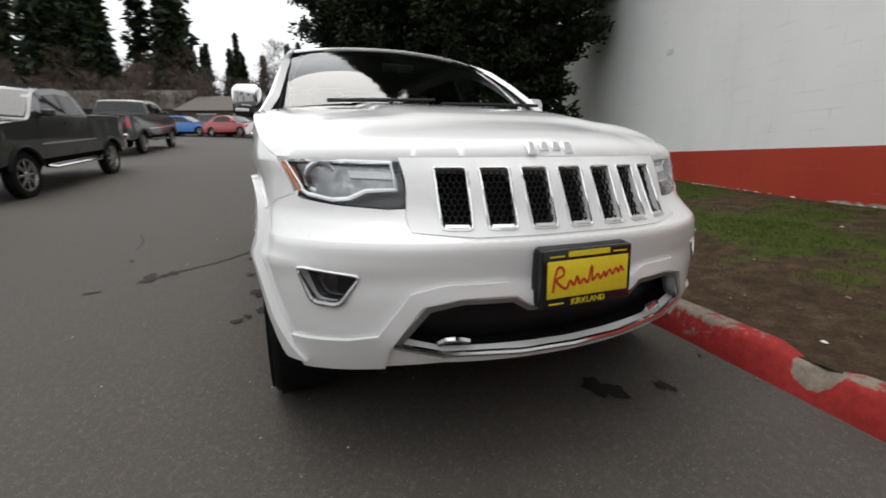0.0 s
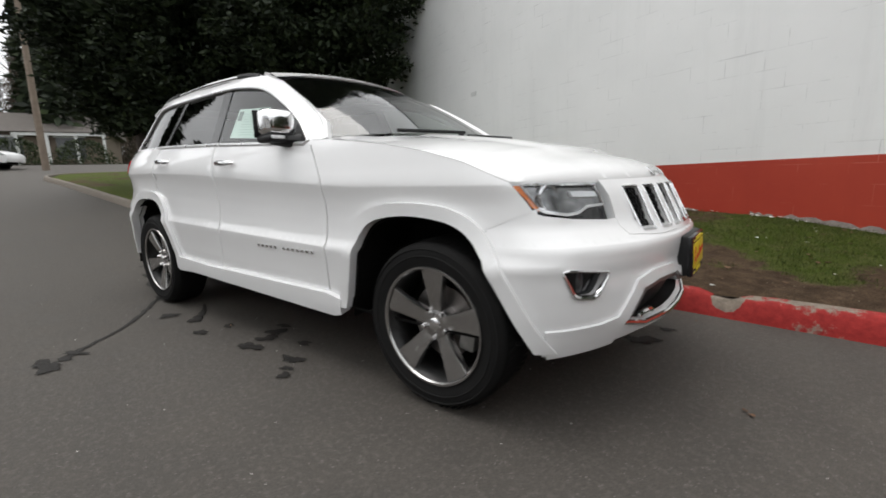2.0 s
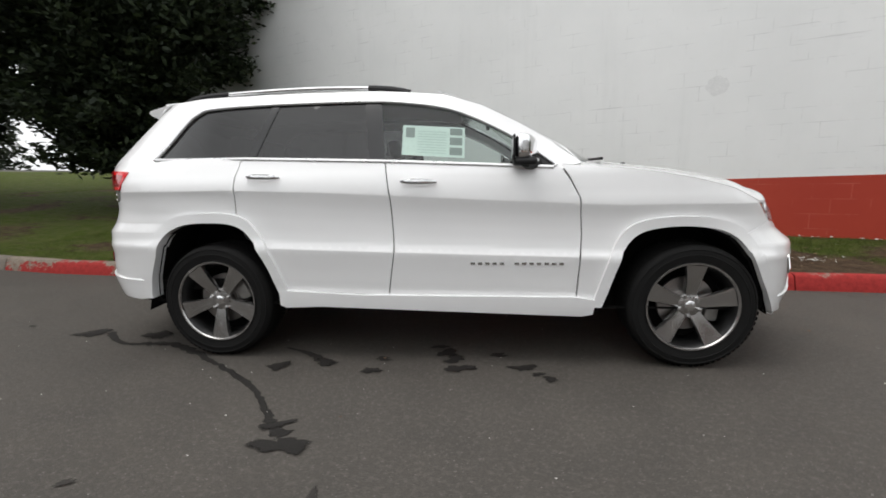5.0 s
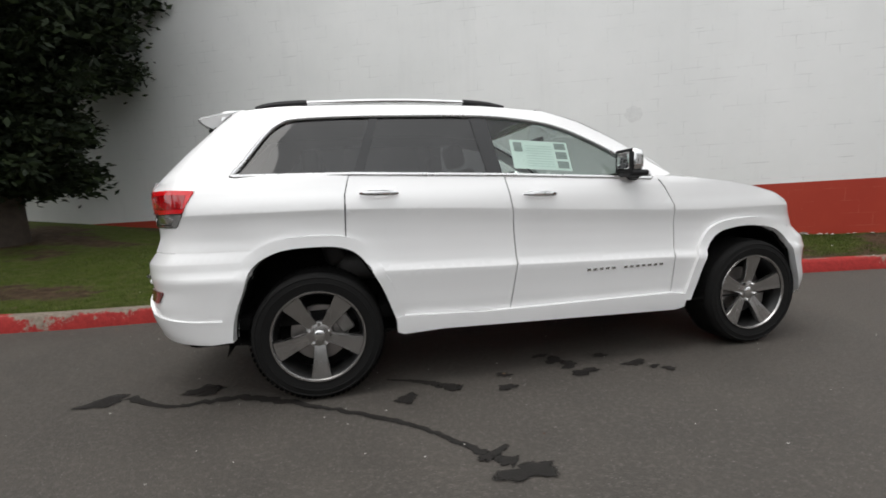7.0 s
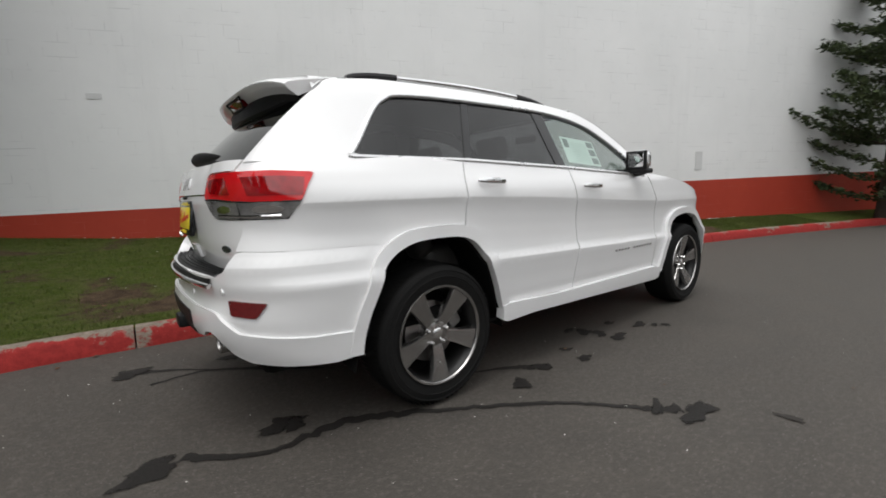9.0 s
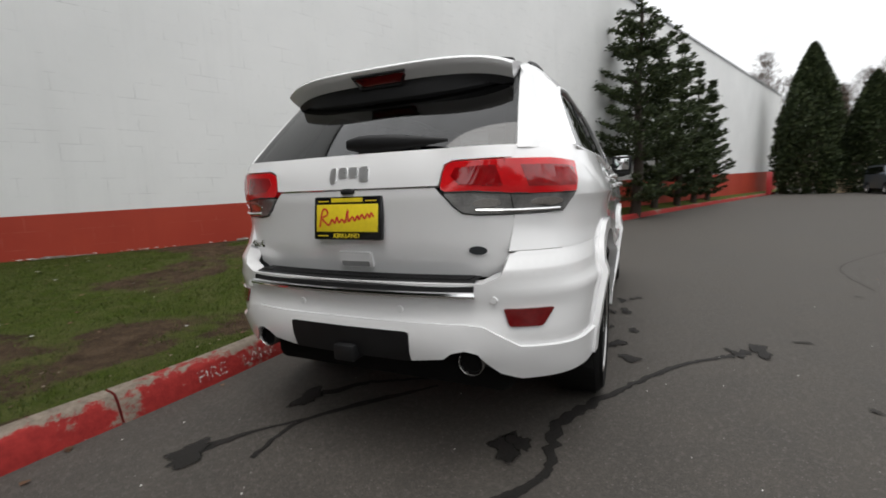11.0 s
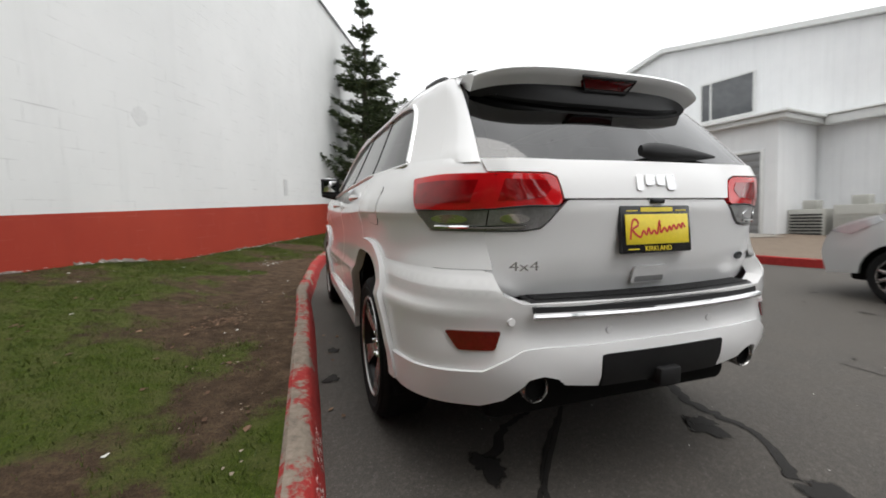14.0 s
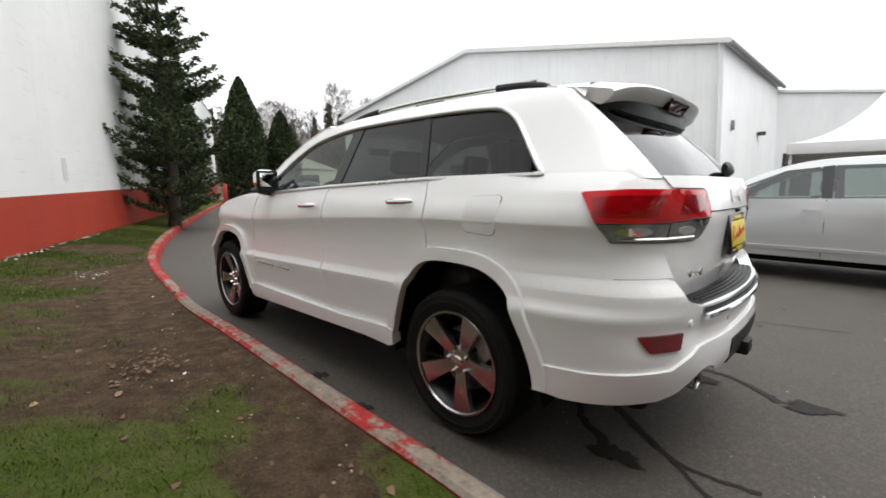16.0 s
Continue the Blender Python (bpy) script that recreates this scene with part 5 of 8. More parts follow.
part("rear_wiper", tube_bm(wp, [0.020, 0.033, 0.035, 0.034, 0.031, 0.026, 0.020, 0.013, 0.005], 12, flat=0.6), BLACK_PLASTIC, tg, "black rear wiper arm")

# tail lamps wrap from the gate to the flank
for sg in (-1, 1):
    def wrap(pts):
        q = []
        for kind, a, z in pts:
            s = s_of_x(a) if kind == 'x' else s_of_y(a, True)
            q.append((s, z) if sg > 0 else (2 * LEN - s, z))
        q = q if sg > 0 else q[::-1]
        return rounded(q, 0.016, 3) if len(q) > 8 else q
    red = [('x', -2.052, 1.197), ('x', -2.2, 1.206), ('y', 0.70, 1.205), ('y', 0.50, 1.202), ('y', 0.462, 1.192), ('y', 0.443, 1.162), ('y', 0.424, 1.106), ('y', 0.44, 1.095), ('y', 0.55, 1.096), ('y', 0.62, 1.09), ('y', 0.72, 1.083), ('x', -2.2, 1.083), ('x', -2.138, 1.083)]
    clear = [('x', -2.142, 1.079), ('x', -2.2, 1.079), ('y', 0.72, 1.079), ('y', 0.62, 1.086), ('y', 0.55, 1.092), ('y', 0.43, 1.090), ('y', 0.476, 1.045), ('y', 0.51, 1.018), ('y', 0.56, 1.010), ('y', 0.72, 1.008), ('x', -2.194, 1.010)]
    lamp = part("tail_lamp", skin_bm(wrap(red), tail, step=0.03, lift=0.006, depth=0.05), RED_LENS, suv, "glossy red wrap-round tail lamp with clear lower part")
    for core in ([('x', -2.095, 1.176), ('x', -2.16, 1.182), ('x', -2.22, 1.184), ('y', 0.745, 1.184), ('y', 0.745, 1.108), ('x', -2.22, 1.106), ('x', -2.16, 1.106), ('x', -2.125, 1.106)],
                 [('y', 0.66, 1.186), ('y', 0.58, 1.184), ('y', 0.50, 1.180), ('y', 0.475, 1.150), ('y', 0.50, 1.122), ('y', 0.58, 1.116), ('y', 0.66, 1.112)]):
        part("lamp_core", skin_bm(wrap(core), tail, step=0.03, lift=0.0075, depth=0.002), CORE_RED, lamp, "deeper red core behind the lens")
    part("reverse_lamp", skin_bm(wrap(clear), tail, step=0.03, lift=0.004, depth=0.05), surface("clear_lamp_grey", (0.14, 0.138, 0.135), (0.40, 0.40, 0.40), 9, 0.10, metal=0.45, coat=1.0, fine=150, big=0.4), lamp, "clear grey reversing lamp lens")
    for yb_ in (0.80, 0.60):
        oval = [('y', yb_ + 0.052 * math.cos(q), 1.050 + 0.017 * math.sin(q)) for q in np.linspace(0, 2 * math.pi, 14, endpoint=False)]
        part("reverse_reflector", skin_bm(wrap(oval), tail, step=0.03, lift=0.006, depth=0.003), CHROME, lamp, "bright reflector bowl")
    edge = [('y', 0.845, 1.022), ('y', 0.80, 1.021), ('y', 0.70, 1.021), ('y', 0.56, 1.024)]
    part("lamp_trim", tube_bm([Vector(tail(*p)) + Vector((-0.005, sg * 0.004, 0)) for p in wrap(edge)], 0.006, 6), CHROME, lamp)
    ring2 = wrap([('x', -2.14, 1.081), ('x', -2.2, 1.081), ('y', 0.72, 1.081), ('y', 0.62, 1.088), ('y', 0.55, 1.094), ('y', 0.435, 1.093)])
    part("lamp_divider", tube_bm([Vector(tail(*p)) + Vector((-0.006, sg * 0.003, 0)) for p in ring2], 0.0035, 6), BLACK_PLASTIC, lamp)
    sy = wrap([('y', 0.698, 1.204), ('y', 0.698, 1.012)])
    part("lamp_gap", tube_bm([Vector(tail(*p)) + Vector((-0.004, sg * 0.004, 0)) for p in sy], 0.0025, 5), DARK_LINER, lamp)

# rear bumper
ARB = [p for p in AR if p[0] < -1.735 and p[1] > 0.37]
bt = [(s_of_x(-1.755), 0.8685), (s_of_x(-2.16), 0.8705)] + rear_poly([(0.71, 0.872), (0.678, 0.862), (0.638, 0.79), (0.575, 0.762), (-0.575, 0.762), (-0.638, 0.79), (-0.678, 0.862), (-0.71, 0.872)]) + [(2 * LEN - s_of_x(-2.16), 0.8705), (2 * LEN - s_of_x(-1.755), 0.8685)]
bt += [(2 * LEN - s_of_x(x), z) for x, z in reversed(ARB)] + [(2 * LEN - s_of_x(-2.05), 0.372)] + rear_poly([(-0.70, 0.41), (-0.63, 0.44), (-0.585, 0.49), (-0.555, 0.52), (-0.45, 0.52), (-0.42, 0.50), (-0.30, 0.48), (0.30, 0.48), (0.42, 0.50), (0.45, 0.52), (0.555, 0.52), (0.585, 0.49), (0.63, 0.44), (0.70, 0.41)]) + [(s_of_x(-2.05), 0.372)] + [(s_of_x(x), z) for x, z in ARB]
rfl = rounded([(0.80, 0.662), (0.632, 0.668), (0.66, 0.602), (0.77, 0.596)], 0.010, 2)
rfl2 = [(-y, z) for y, z in reversed(rfl)]
part("rear_bumper", skin_bm(bt, tail, step=0.045, depth=0.06, fine=0.018, rows=[lambda u: 0.810, lambda u: 0.852]), WHITE_PAINT, suv)
lowb = [(s_of_x(-1.90), 0.50), (s_of_x(-2.1), 0.505)] + rear_poly([(0.70, 0.528), (0.64, 0.565), (0.57, 0.602), (0.50, 0.61), (0.0, 0.612), (-0.50, 0.61), (-0.57, 0.602), (-0.64, 0.565), (-0.70, 0.528)]) + [(2 * LEN - s_of_x(-2.1), 0.505), (2 * LEN - s_of_x(-1.90), 0.50)]
low_half = [(0.70, 0.392), (0.63, 0.42), (0.585, 0.465), (0.555, 0.503), (0.505, 0.514), (0.455, 0.503), (0.425, 0.48), (0.29, 0.462), (0.29, 0.575)]
lowb += [(2 * LEN - s_of_x(-1.925), 0.385), (2 * LEN - s_of_x(-2.05), 0.372)] + rear_poly([(-y, z) for y, z in low_half]) + rear_poly(low_half[::-1]) + [(s_of_x(-2.05), 0.372), (s_of_x(-1.925), 0.385)]
part("rear_lower_band", skin_bm(lowb, tail, step=0.04, lift=0.014, depth=0.03), WHITE_PAINT, suv)
hs = rounded([(0.285, 0.462), (-0.285, 0.462), (-0.285, 0.578), (0.285, 0.578)], 0.012, 2)
part("hitch_cover", skin_bm(rear_poly(hs), tail, step=0.05, lift=0.018, depth=0.03), BLACK_PLASTIC, suv, "black plastic tow hitch cover")
part("hitch_receiver", box_bm(-2.505, -2.40, -0.05, 0.05, 0.435, 0.505, 0.012), BLACK_PLASTIC, suv, "black tow hitch receiver")
for sg in (-1, 1):
    rp = rear_poly([(sg * y, z) for y, z in (rfl if sg > 0 else rfl[::-1])])
    part("bumper_reflector", skin_bm(rp, tail, step=0.03, lift=0.008, depth=0.02), DARK_RED, suv, "dark red bumper reflector")
    ex = part("exhaust_tip", lathe_bm([(0.046, 0.06), (0.050, -0.02), (0.051, -0.056), (0.047, -0.062), (0.042, -0.055), (0.0415, -0.03)], 28, 'x'), surface("dulled_exhaust_steel", (0.30, 0.29, 0.28), (0.45, 0.44, 0.43), 12, 0.25, metal=1.0), suv, "round chrome exhaust tip")
    ex.matrix_basis = pose(-2.345, sg * 0.505, 0.456)
    part("exhaust_bore", lathe_bm([(0.0, -0.035), (0.041, -0.036), (0.0415, -0.052)], 28, 'x'), DARK_LINER, ex, "dark exhaust bore")
    vb = box_bm(-2.33, -2.22, sg * 0.44 if sg > 0 else -0.58, sg * 0.58 if sg > 0 else -0.44, 0.41, 0.52, 0.02)
    part("exhaust_shroud", vb, BLACK_PLASTIC, suv, "black plastic round the exhaust")
    for y in (0.60, 0.24):
        sn = part("parking_sensor", lathe_bm([(0.0, -0.003), (0.013, -0.003), (0.015, 0.0), (0.015, 0.02)], 16, 'x'), WHITE_PAINT, suv)
        sn.matrix_basis = Matrix.Translation(Vector(tail(*rear_poly([(sg * y, 0.70 if y > 0.4 else 0.655)])[0])) - Vector((0.002, 0, 0)))
# rubber step pad with a chrome edge
b = bmesh.new()
rows_ = []
for t in np.linspace(-1, 1, 25):
    y = t * 0.53
    xe = -2.478 + 0.055 * t * t
    rows_.append([b.verts.new((p, y, z)) for p, z in ((-2.33 + 0.03 * t * t, 0.774), (xe + 0.03, 0.770), (xe + 0.004, 0.751), (xe, 0.722))])
for r0, r1 in zip(rows_, rows_[1:]):
    for k in range(3):
        b.faces.new((r0[k], r0[k + 1], r1[k + 1], r1[k]))
bmesh.ops.recalc_face_normals(b, faces=b.faces)
pad = part("step_pad", b, BLACK_PLASTIC, suv, "ribbed black rubber step pad on the bumper")
for k in range(4):
    part("pad_rib", tube_bm([(-2.378 - 0.02 * k + 0.045 * t * t, t * 0.51, 0.775) for t in np.linspace(-1, 1, 13)], 0.004, 5), BLACK_PLASTIC, pad)
part("step_edge", tube_bm([(-2.483 + 0.055 * t * t, t * 0.535, 0.722) for t in np.linspace(-1, 1, 25)], 0.012, 8), CHROME, suv, "chrome edge of the bumper step")
part("gate_pull", skin_bm(rear_poly(rounded([(0.085, 0.80), (-0.085, 0.80), (-0.085, 0.865), (0.085, 0.865)], 0.012, 2)), gate_face, step=0.04, lift=0.012, depth=0.014), WHITE_PAINT, tg)
# shade under the pull, coloured as a flat grey patch on its face
part("gate_pull_shade", skin_bm(rear_poly(rounded([(0.07, 0.806), (-0.07, 0.806), (-0.07, 0.828), (0.07, 0.828)], 0.006, 2)), gate_face, step=0.04, lift=0.0135, depth=0.002), surface("shaded_recess", (0.25, 0.25, 0.25), (0.3, 0.3, 0.3), 6, 0.5), tg)
for (y, w, h) in [(0.082, 0.032, 0.062), (0.030, 0.046, 0.042), (-0.026, 0.046, 0.042), (-0.082, 0.048, 0.060)]:
    pr = rounded([(y + w / 2, 1.205 - h), (y - w / 2, 1.205 - h), (y - w / 2, 1.201), (y + w / 2, 1.201)], 0.012, 3)
    part("emblem_shape", skin_bm(rear_poly(pr), tail, step=0.03, lift=0.012, depth=0.012), SATIN_CHROME, tg, "chrome emblem shape")
ov = [(-0.545 + 0.035 * math.cos(q), 0.875 + 0.016 * math.sin(q)) for q in np.linspace(0, 2 * math.pi, 20, endpoint=False)]
part("badge_oval", skin_bm(rear_poly(ov), gate_face, step=0.03, lift=0.006, depth=0.01), surface("smoked_badge", (0.07, 0.08, 0.09), (0.12, 0.13, 0.14), 20, 0.2, metal=0.7), tg, "dark oval badge")


def letters(text, size, material, parent, m, name="lettering", depth=0.002):
    cu = bpy.data.curves.new(name, 'FONT')
    cu.body, cu.size, cu.extrude, cu.align_x, cu.align_y = text, size, depth, 'CENTER', 'CENTER'
    tmp = bpy.data.objects.new(name, cu)
    me = bpy.data.meshes.new_from_object(tmp)
    me.materials.clear()
    me.materials.append(material)
    ob = new(name, me)
    bpy.data.objects.remove(tmp)
    ob.parent = parent
    ob.matrix_basis = m
    return ob


letters("4x4", 0.046, CHROME, tg, Matrix.Translation((-2.374, 0.54, 0.886)) @ pose(0, 0, 0, 90, 0, -105) , "drive_badge", 0.004).scale = (1.55, 1, 1)


# ---- number plate frames with yellow dealer cards
YELLOW = surface("yellow_card", (0.80, 0.62, 0.02), (0.86, 0.68, 0.03), 6, 0.4, coat=0.3)
RED_INK = surface("red_ink", (0.55, 0.02, 0.02), (0.6, 0.03, 0.03), 9, 0.5)


def dealer_card(m, parent):
    """A black frame round a yellow card with a red script drawn as a plain squiggle. Local x right, z up, -y out."""
    b = box_bm(-0.165, 0.165, -0.012, 0.012, -0.088, 0.088, 0.008)
    fr = part("plate_frame", b, GLOSS_BLACK, parent, "black plate frame round a yellow dealer card")
    fr.matrix_basis = m
    part("plate_card", box_bm(-0.148, 0.148, -0.0145, -0.011, -0.055, 0.055, 0.001), YELLOW, fr, "bright yellow card")
    for x0, x1, z0, z1 in ((-0.075, 0.075, 0.064, 0.080), (-0.14, -0.09, 0.066, 0.070), (0.09, 0.14, 0.066, 0.070), (-0.14, -0.09, -0.074, -0.070)):
        part("frame_bar", box_bm(x0, x1, -0.0145, -0.011, z0, z1), YELLOW, fr, "yellow bar on the frame")
    letters("KIRKLAND", 0.026, YELLOW, fr, pose(0, -0.013, -0.072, 90, 0, 0), "frame_lettering", 0.001)
    zig = [(-0.13, -0.035), (-0.118, 0.03), (-0.10, 0.036), (-0.092, 0.016), (-0.118, 0.0), (-0.085, -0.028), (-0.07, -0.005), (-0.055, -0.02), (-0.045, 0.005), (-0.035, -0.018), (-0.02, -0.005), (-0.005, -0.018),
           (0.008, 0.032), (0.012, -0.014), (0.03, 0.004), (0.042, -0.012), (0.055, 0.008), (0.062, -0.008), (0.075, 0.012), (0.088, -0.004), (0.10, 0.014), (0.112, 0.0), (0.118, 0.018), (0.13, 0.002)]
    part("script_stroke", tube_bm(spline([(x, -0.0152, z + 0.012 * x) for x, z in zig], 4), 0.0042, 5, flat=0.3), RED_INK, fr, "red script stroke")
    return fr


dealer_card(Matrix.Translation((2.288, -0.02, 0.622)) @ pose(0, 0, 0, -3, 0, 90), suv)
part("plate_holder", box_bm(2.235, 2.285, -0.185, 0.145, 0.535, 0.715, 0.015), BLACK_PLASTIC, suv, "black plastic plate holder")
dealer_card(Matrix.Translation((-2.405, 0.005, 1.003)) @ pose(0, 0, 0, -7, 0, -90), suv)
part("camera_pod", box_bm(-2.415, -2.37, -0.03, 0.03, 1.098, 1.114, 0.005), BLACK_PLASTIC, suv)

# ---- door mirrors
for sg in (-1, 1):
    b = box_bm(0.39, 0.53, sg * 0.875 if sg > 0 else -1.035, sg * 1.035 if sg > 0 else -0.875, 1.212, 1.362, 0.045, 5)
    for v in b.verts:
        k = (v.co.x - 0.39) / 0.14
        w = (abs(v.co.y) - 0.875) / 0.16
        v.co.z = 1.27 + (v.co.z - 1.27) * (1 - 0.16 * k * k)
        v.co.x += 0.03 - 0.055 * w * k
    mir = part("door_mirror", b, CHROME, suv, "large chrome door mirror")
    part("mirror_base", tube_bm([(0.54, sg * 0.83, 1.19), (0.53, sg * 0.87, 1.197), (0.50, sg * 0.92, 1.20), (0.48, sg * 0.99, 1.202)], [0.05, 0.040, 0.034, 0.025], 10, flat=1.3), BLACK_PLASTIC, mir, "black mirror foot")
    lo_, hi_ = (0.885, 1.03) if sg > 0 else (-1.03, -0.885)
    part("mirror_lower", box_bm(0.41, 0.54, lo_, hi_, 1.186, 1.226, 0.016, 3), BLACK_PLASTIC, mir)
    part("mirror_bezel", box_bm(0.408, 0.420, lo_ - 0.008, hi_ + 0.008, 1.214, 1.352, 0.005, 2), BLACK_PLASTIC, mir, "black rear rim of the mirror")
    part("mirror_glass", box_bm(0.404, 0.410, lo_ + 0.014, hi_ - 0.014, 1.234, 1.332, 0.002), surface("mirror_silver", (0.85, 0.86, 0.87), (0.9, 0.9, 0.9), 3, 0.03, metal=1.0, rvar=0.01), mir, "mirror glass")
    part("mirror_signal", box_bm(0.53, 0.548, sg * 0.95 if sg > 0 else -1.02, sg * 1.02 if sg > 0 else -0.95, 1.204, 1.22, 0.004), surface("frosted_lamp_bar", (0.75, 0.76, 0.78), (0.85, 0.85, 0.86), 10, 0.3), mir)


# ---- wheels
def wheel(sg, x):
    w = part("wheel", lathe_bm([(0.262, 0.115), (0.30, 0.128), (0.338, 0.128), (0.361, 0.112), (0.370, 0.085), (0.374, 0.04), (0.374, -0.04), (0.370, -0.085), (0.361, -0.112), (0.338, -0.128), (0.30, -0.128), (0.262, -0.115)], 72, 'y'), RUBBER, suv, "black tyre on a five-spoke grey alloy rim")
    tb = bmesh.new()
    for k in range(72):
        q = 2 * math.pi * k / 72
        for y0, y1, sh in ((0.045, 0.10, 0.35), (-0.10, -0.045, -0.35), (-0.03, 0.03, 0.2)):
            r0, r1 = 0.372, 0.378
            c = [tb.verts.new(((r1 if y in (y0, y1) else r0) * math.cos(q + d + sh * (y - y0)), y, r1 * math.sin(q + d + sh * (y - y0)))) for y, d in ((y0, -0.03), (y1, -0.03), (y1, 0.03), (y0, 0.03))]
            tb.faces.new(c)
    part("tread", tb, RUBBER, w, smooth=False)
    for r in (0.312, 0.343):
        part("sidewall_ridge", lathe_bm([(r - 0.004, 0.1275), (r, 0.1315), (r + 0.004, 0.1275)], 64, 'y'), RUBBER, w)
    rim = part("rim", lathe_bm([(0.25, -0.11), (0.235, -0.06), (0.228, 0.0), (0.232, 0.06), (0.246, 0.092), (0.262, 0.118), (0.267, 0.122), (0.262, 0.126), (0.255, 0.122), (0.246, 0.108)], 72, 'y'), ALLOY_DARK, w, "dark rim barrel with a bright lip")
    part("rim_lip", lathe_bm([(0.251, 0.118), (0.256, 0.126), (0.264, 0.127), (0.267, 0.121)], 72, 'y'), ALLOY, w, "bright machined rim lip")
    for k in range(5):
        b = bmesh.new()
        secs = []
        for r, wd, y, th in ((0.045, 0.036, 0.072, 0.03), (0.075, 0.034, 0.080, 0.03), (0.13, 0.040, 0.092, 0.03), (0.19, 0.050, 0.102, 0.03), (0.235, 0.060, 0.108, 0.026), (0.256, 0.064, 0.112, 0.02)):
            secs.append([b.verts.new(p) for p in ((-wd, y - th, r), (-wd * 0.98, y - 0.004, r), (-wd * 0.90, y + 0.004, r), (-wd * 0.12, y + 0.001, r), (wd * 0.55, y + 0.004, r), (wd * 0.92, y + 0.002, r), (wd, y - 0.006, r), (wd, y - th, r))])
        for r0, r1 in zip(secs, secs[1:]):
            for i in range(8):
                b.faces.new((r0[i], r0[(i + 1) % 8], r1[(i + 1) % 8], r1[i]))
        b.faces.new(secs[0])
        b.faces.new(secs[-1])
        bmesh.ops.rotate(b, verts=b.verts, cent=(0, 0, 0), matrix=Matrix.Rotation(2 * math.pi * k / 5 + 0.12, 3, 'Y'))
        bmesh.ops.recalc_face_normals(b, faces=b.faces)
        part("spoke", b, ALLOY, w, "wide grey machined spoke")
    part("hub", lathe_bm([(0.0, 0.086), (0.05, 0.085), (0.075, 0.076), (0.082, 0.05), (0.082, 0.0)], 40, 'y'), ALLOY, w)
    part("hub_cap", lathe_bm([(0.0, 0.097), (0.022, 0.097), (0.030, 0.092), (0.032, 0.084)], 32, 'y'), CHROME, w, "chrome centre cap")
    for k in range(5):
        q = 2 * math.pi * (k + 0.5) / 5 + 0.12
        nb = lathe_bm([(0.0, 0.102), (0.008, 0.101), (0.0115, 0.094), (0.0125, 0.07)], 6, 'y')
        nut = part("lug_nut", nb, CHROME, w)
        nut.matrix_basis = pose(0.062 * math.sin(q), 0, 0.062 * math.cos(q))
    part("brake_disc", lathe_bm([(0.07, 0.02), (0.165, 0.02), (0.165, 0.0), (0.07, 0.0)], 48, 'y', closed=True), STEEL, w, "bare steel brake disc")
    cb = box_bm(-0.19, -0.11, 0.0, 0.05, -0.08, 0.08, 0.015)
    part("brake_caliper", cb, surface("cast_caliper", (0.25, 0.24, 0.23), (0.36, 0.35, 0.33), 12, 0.5, metal=0.7), w, "grey cast brake caliper")
    part("rim_backing", lathe_bm([(0.0, -0.05), (0.24, -0.05)], 32, 'y'), DARK_LINER, w)
    w.matrix_basis = Matrix.Translation((x, sg * 0.805, 0.369)) @ (pose(0, 0, 0, 0, 0, 180) if sg < 0 else pose(0, 0, 0)) @ pose(0, 0, 0, 0, (-10 if sg < 0 else 13) if x > 0 else (28 if sg < 0 else 40), 0) @ Matrix.Scale(0.978, 4)
    return w


for x in (1.438, -1.4575):
    for sg in (-1, 1):
        wheel(sg, x)

# ---- underside and cabin
part("underbody", box_bm(-2.25, 2.05, -0.62, 0.62, 0.27, 0.42, 0.05), DARK_LINER, suv)
part("cabin_floor", box_bm(-1.9, 0.7, -0.84, 0.84, 0.42, 0.5, 0.02), DARK_LINER, suv)
SEAT = surface("dark_leather", (0.035, 0.033, 0.032), (0.06, 0.056, 0.053), 14, 0.5, bump=0.2, fine=120)
for y in (-0.37, 0.37):
    st = part("front_seat", box_bm(-0.35, 0.18, y - 0.25, y + 0.25, 0.62, 0.80, 0.06, 3), SEAT, suv, "dark leather front seat")
    bb = box_bm(-0.12, 0.02, -0.25, 0.25, 0.0, 0.60, 0.05, 3)
    sb_ = part("seat_back", bb, SEAT, st)
    sb_.matrix_basis = pose(-0.30, y, 0.72, 0, -14, 0)
    hb_ = part("head_rest", box_bm(-0.10, 0.0, -0.13, 0.13, 0.62, 0.78, 0.04, 3), SEAT, st)
    hb_.matrix_basis = pose(-0.30, y, 0.72, 0, -14, 0)
part("rear_bench", box_bm(-1.35, -0.85, -0.66, 0.66, 0.62, 0.80, 0.06, 3), SEAT, suv, "dark leather rear bench")
rb_ = part("bench_back", box_bm(-0.12, 0.02, -0.66, 0.66, 0.0, 0.58, 0.05, 3), SEAT, suv)
rb_.matrix_basis = pose(-1.28, 0, 0.74, 0, -16, 0)
for y in (-0.42, 0.0, 0.42):
    part("head_rest", box_bm(-1.52, -1.42, y - 0.12, y + 0.12, 1.30, 1.44, 0.035, 3), SEAT, suv)
part("dashboard", skin_bm([(0.42, -0.80), (0.95, -0.74), (1.0, 0.0), (0.95, 0.74), (0.42, 0.80)], lambda x, y: (x, y, 1.13 + 0.05 * math.sin((x - 0.42) * 4)), step=0.1, depth=0.25), surface("grey_dashboard", (0.05, 0.05, 0.05), (0.08, 0.078, 0.075), 10, 0.7), suv, "dark grey dashboard")
sb2 = tube_bm([(0.0, 0.185 * math.cos(q), 0.185 * math.sin(q)) for q in np.linspace(0, 2 * math.pi, 28, endpoint=False)], 0.016, 8, closed=True)
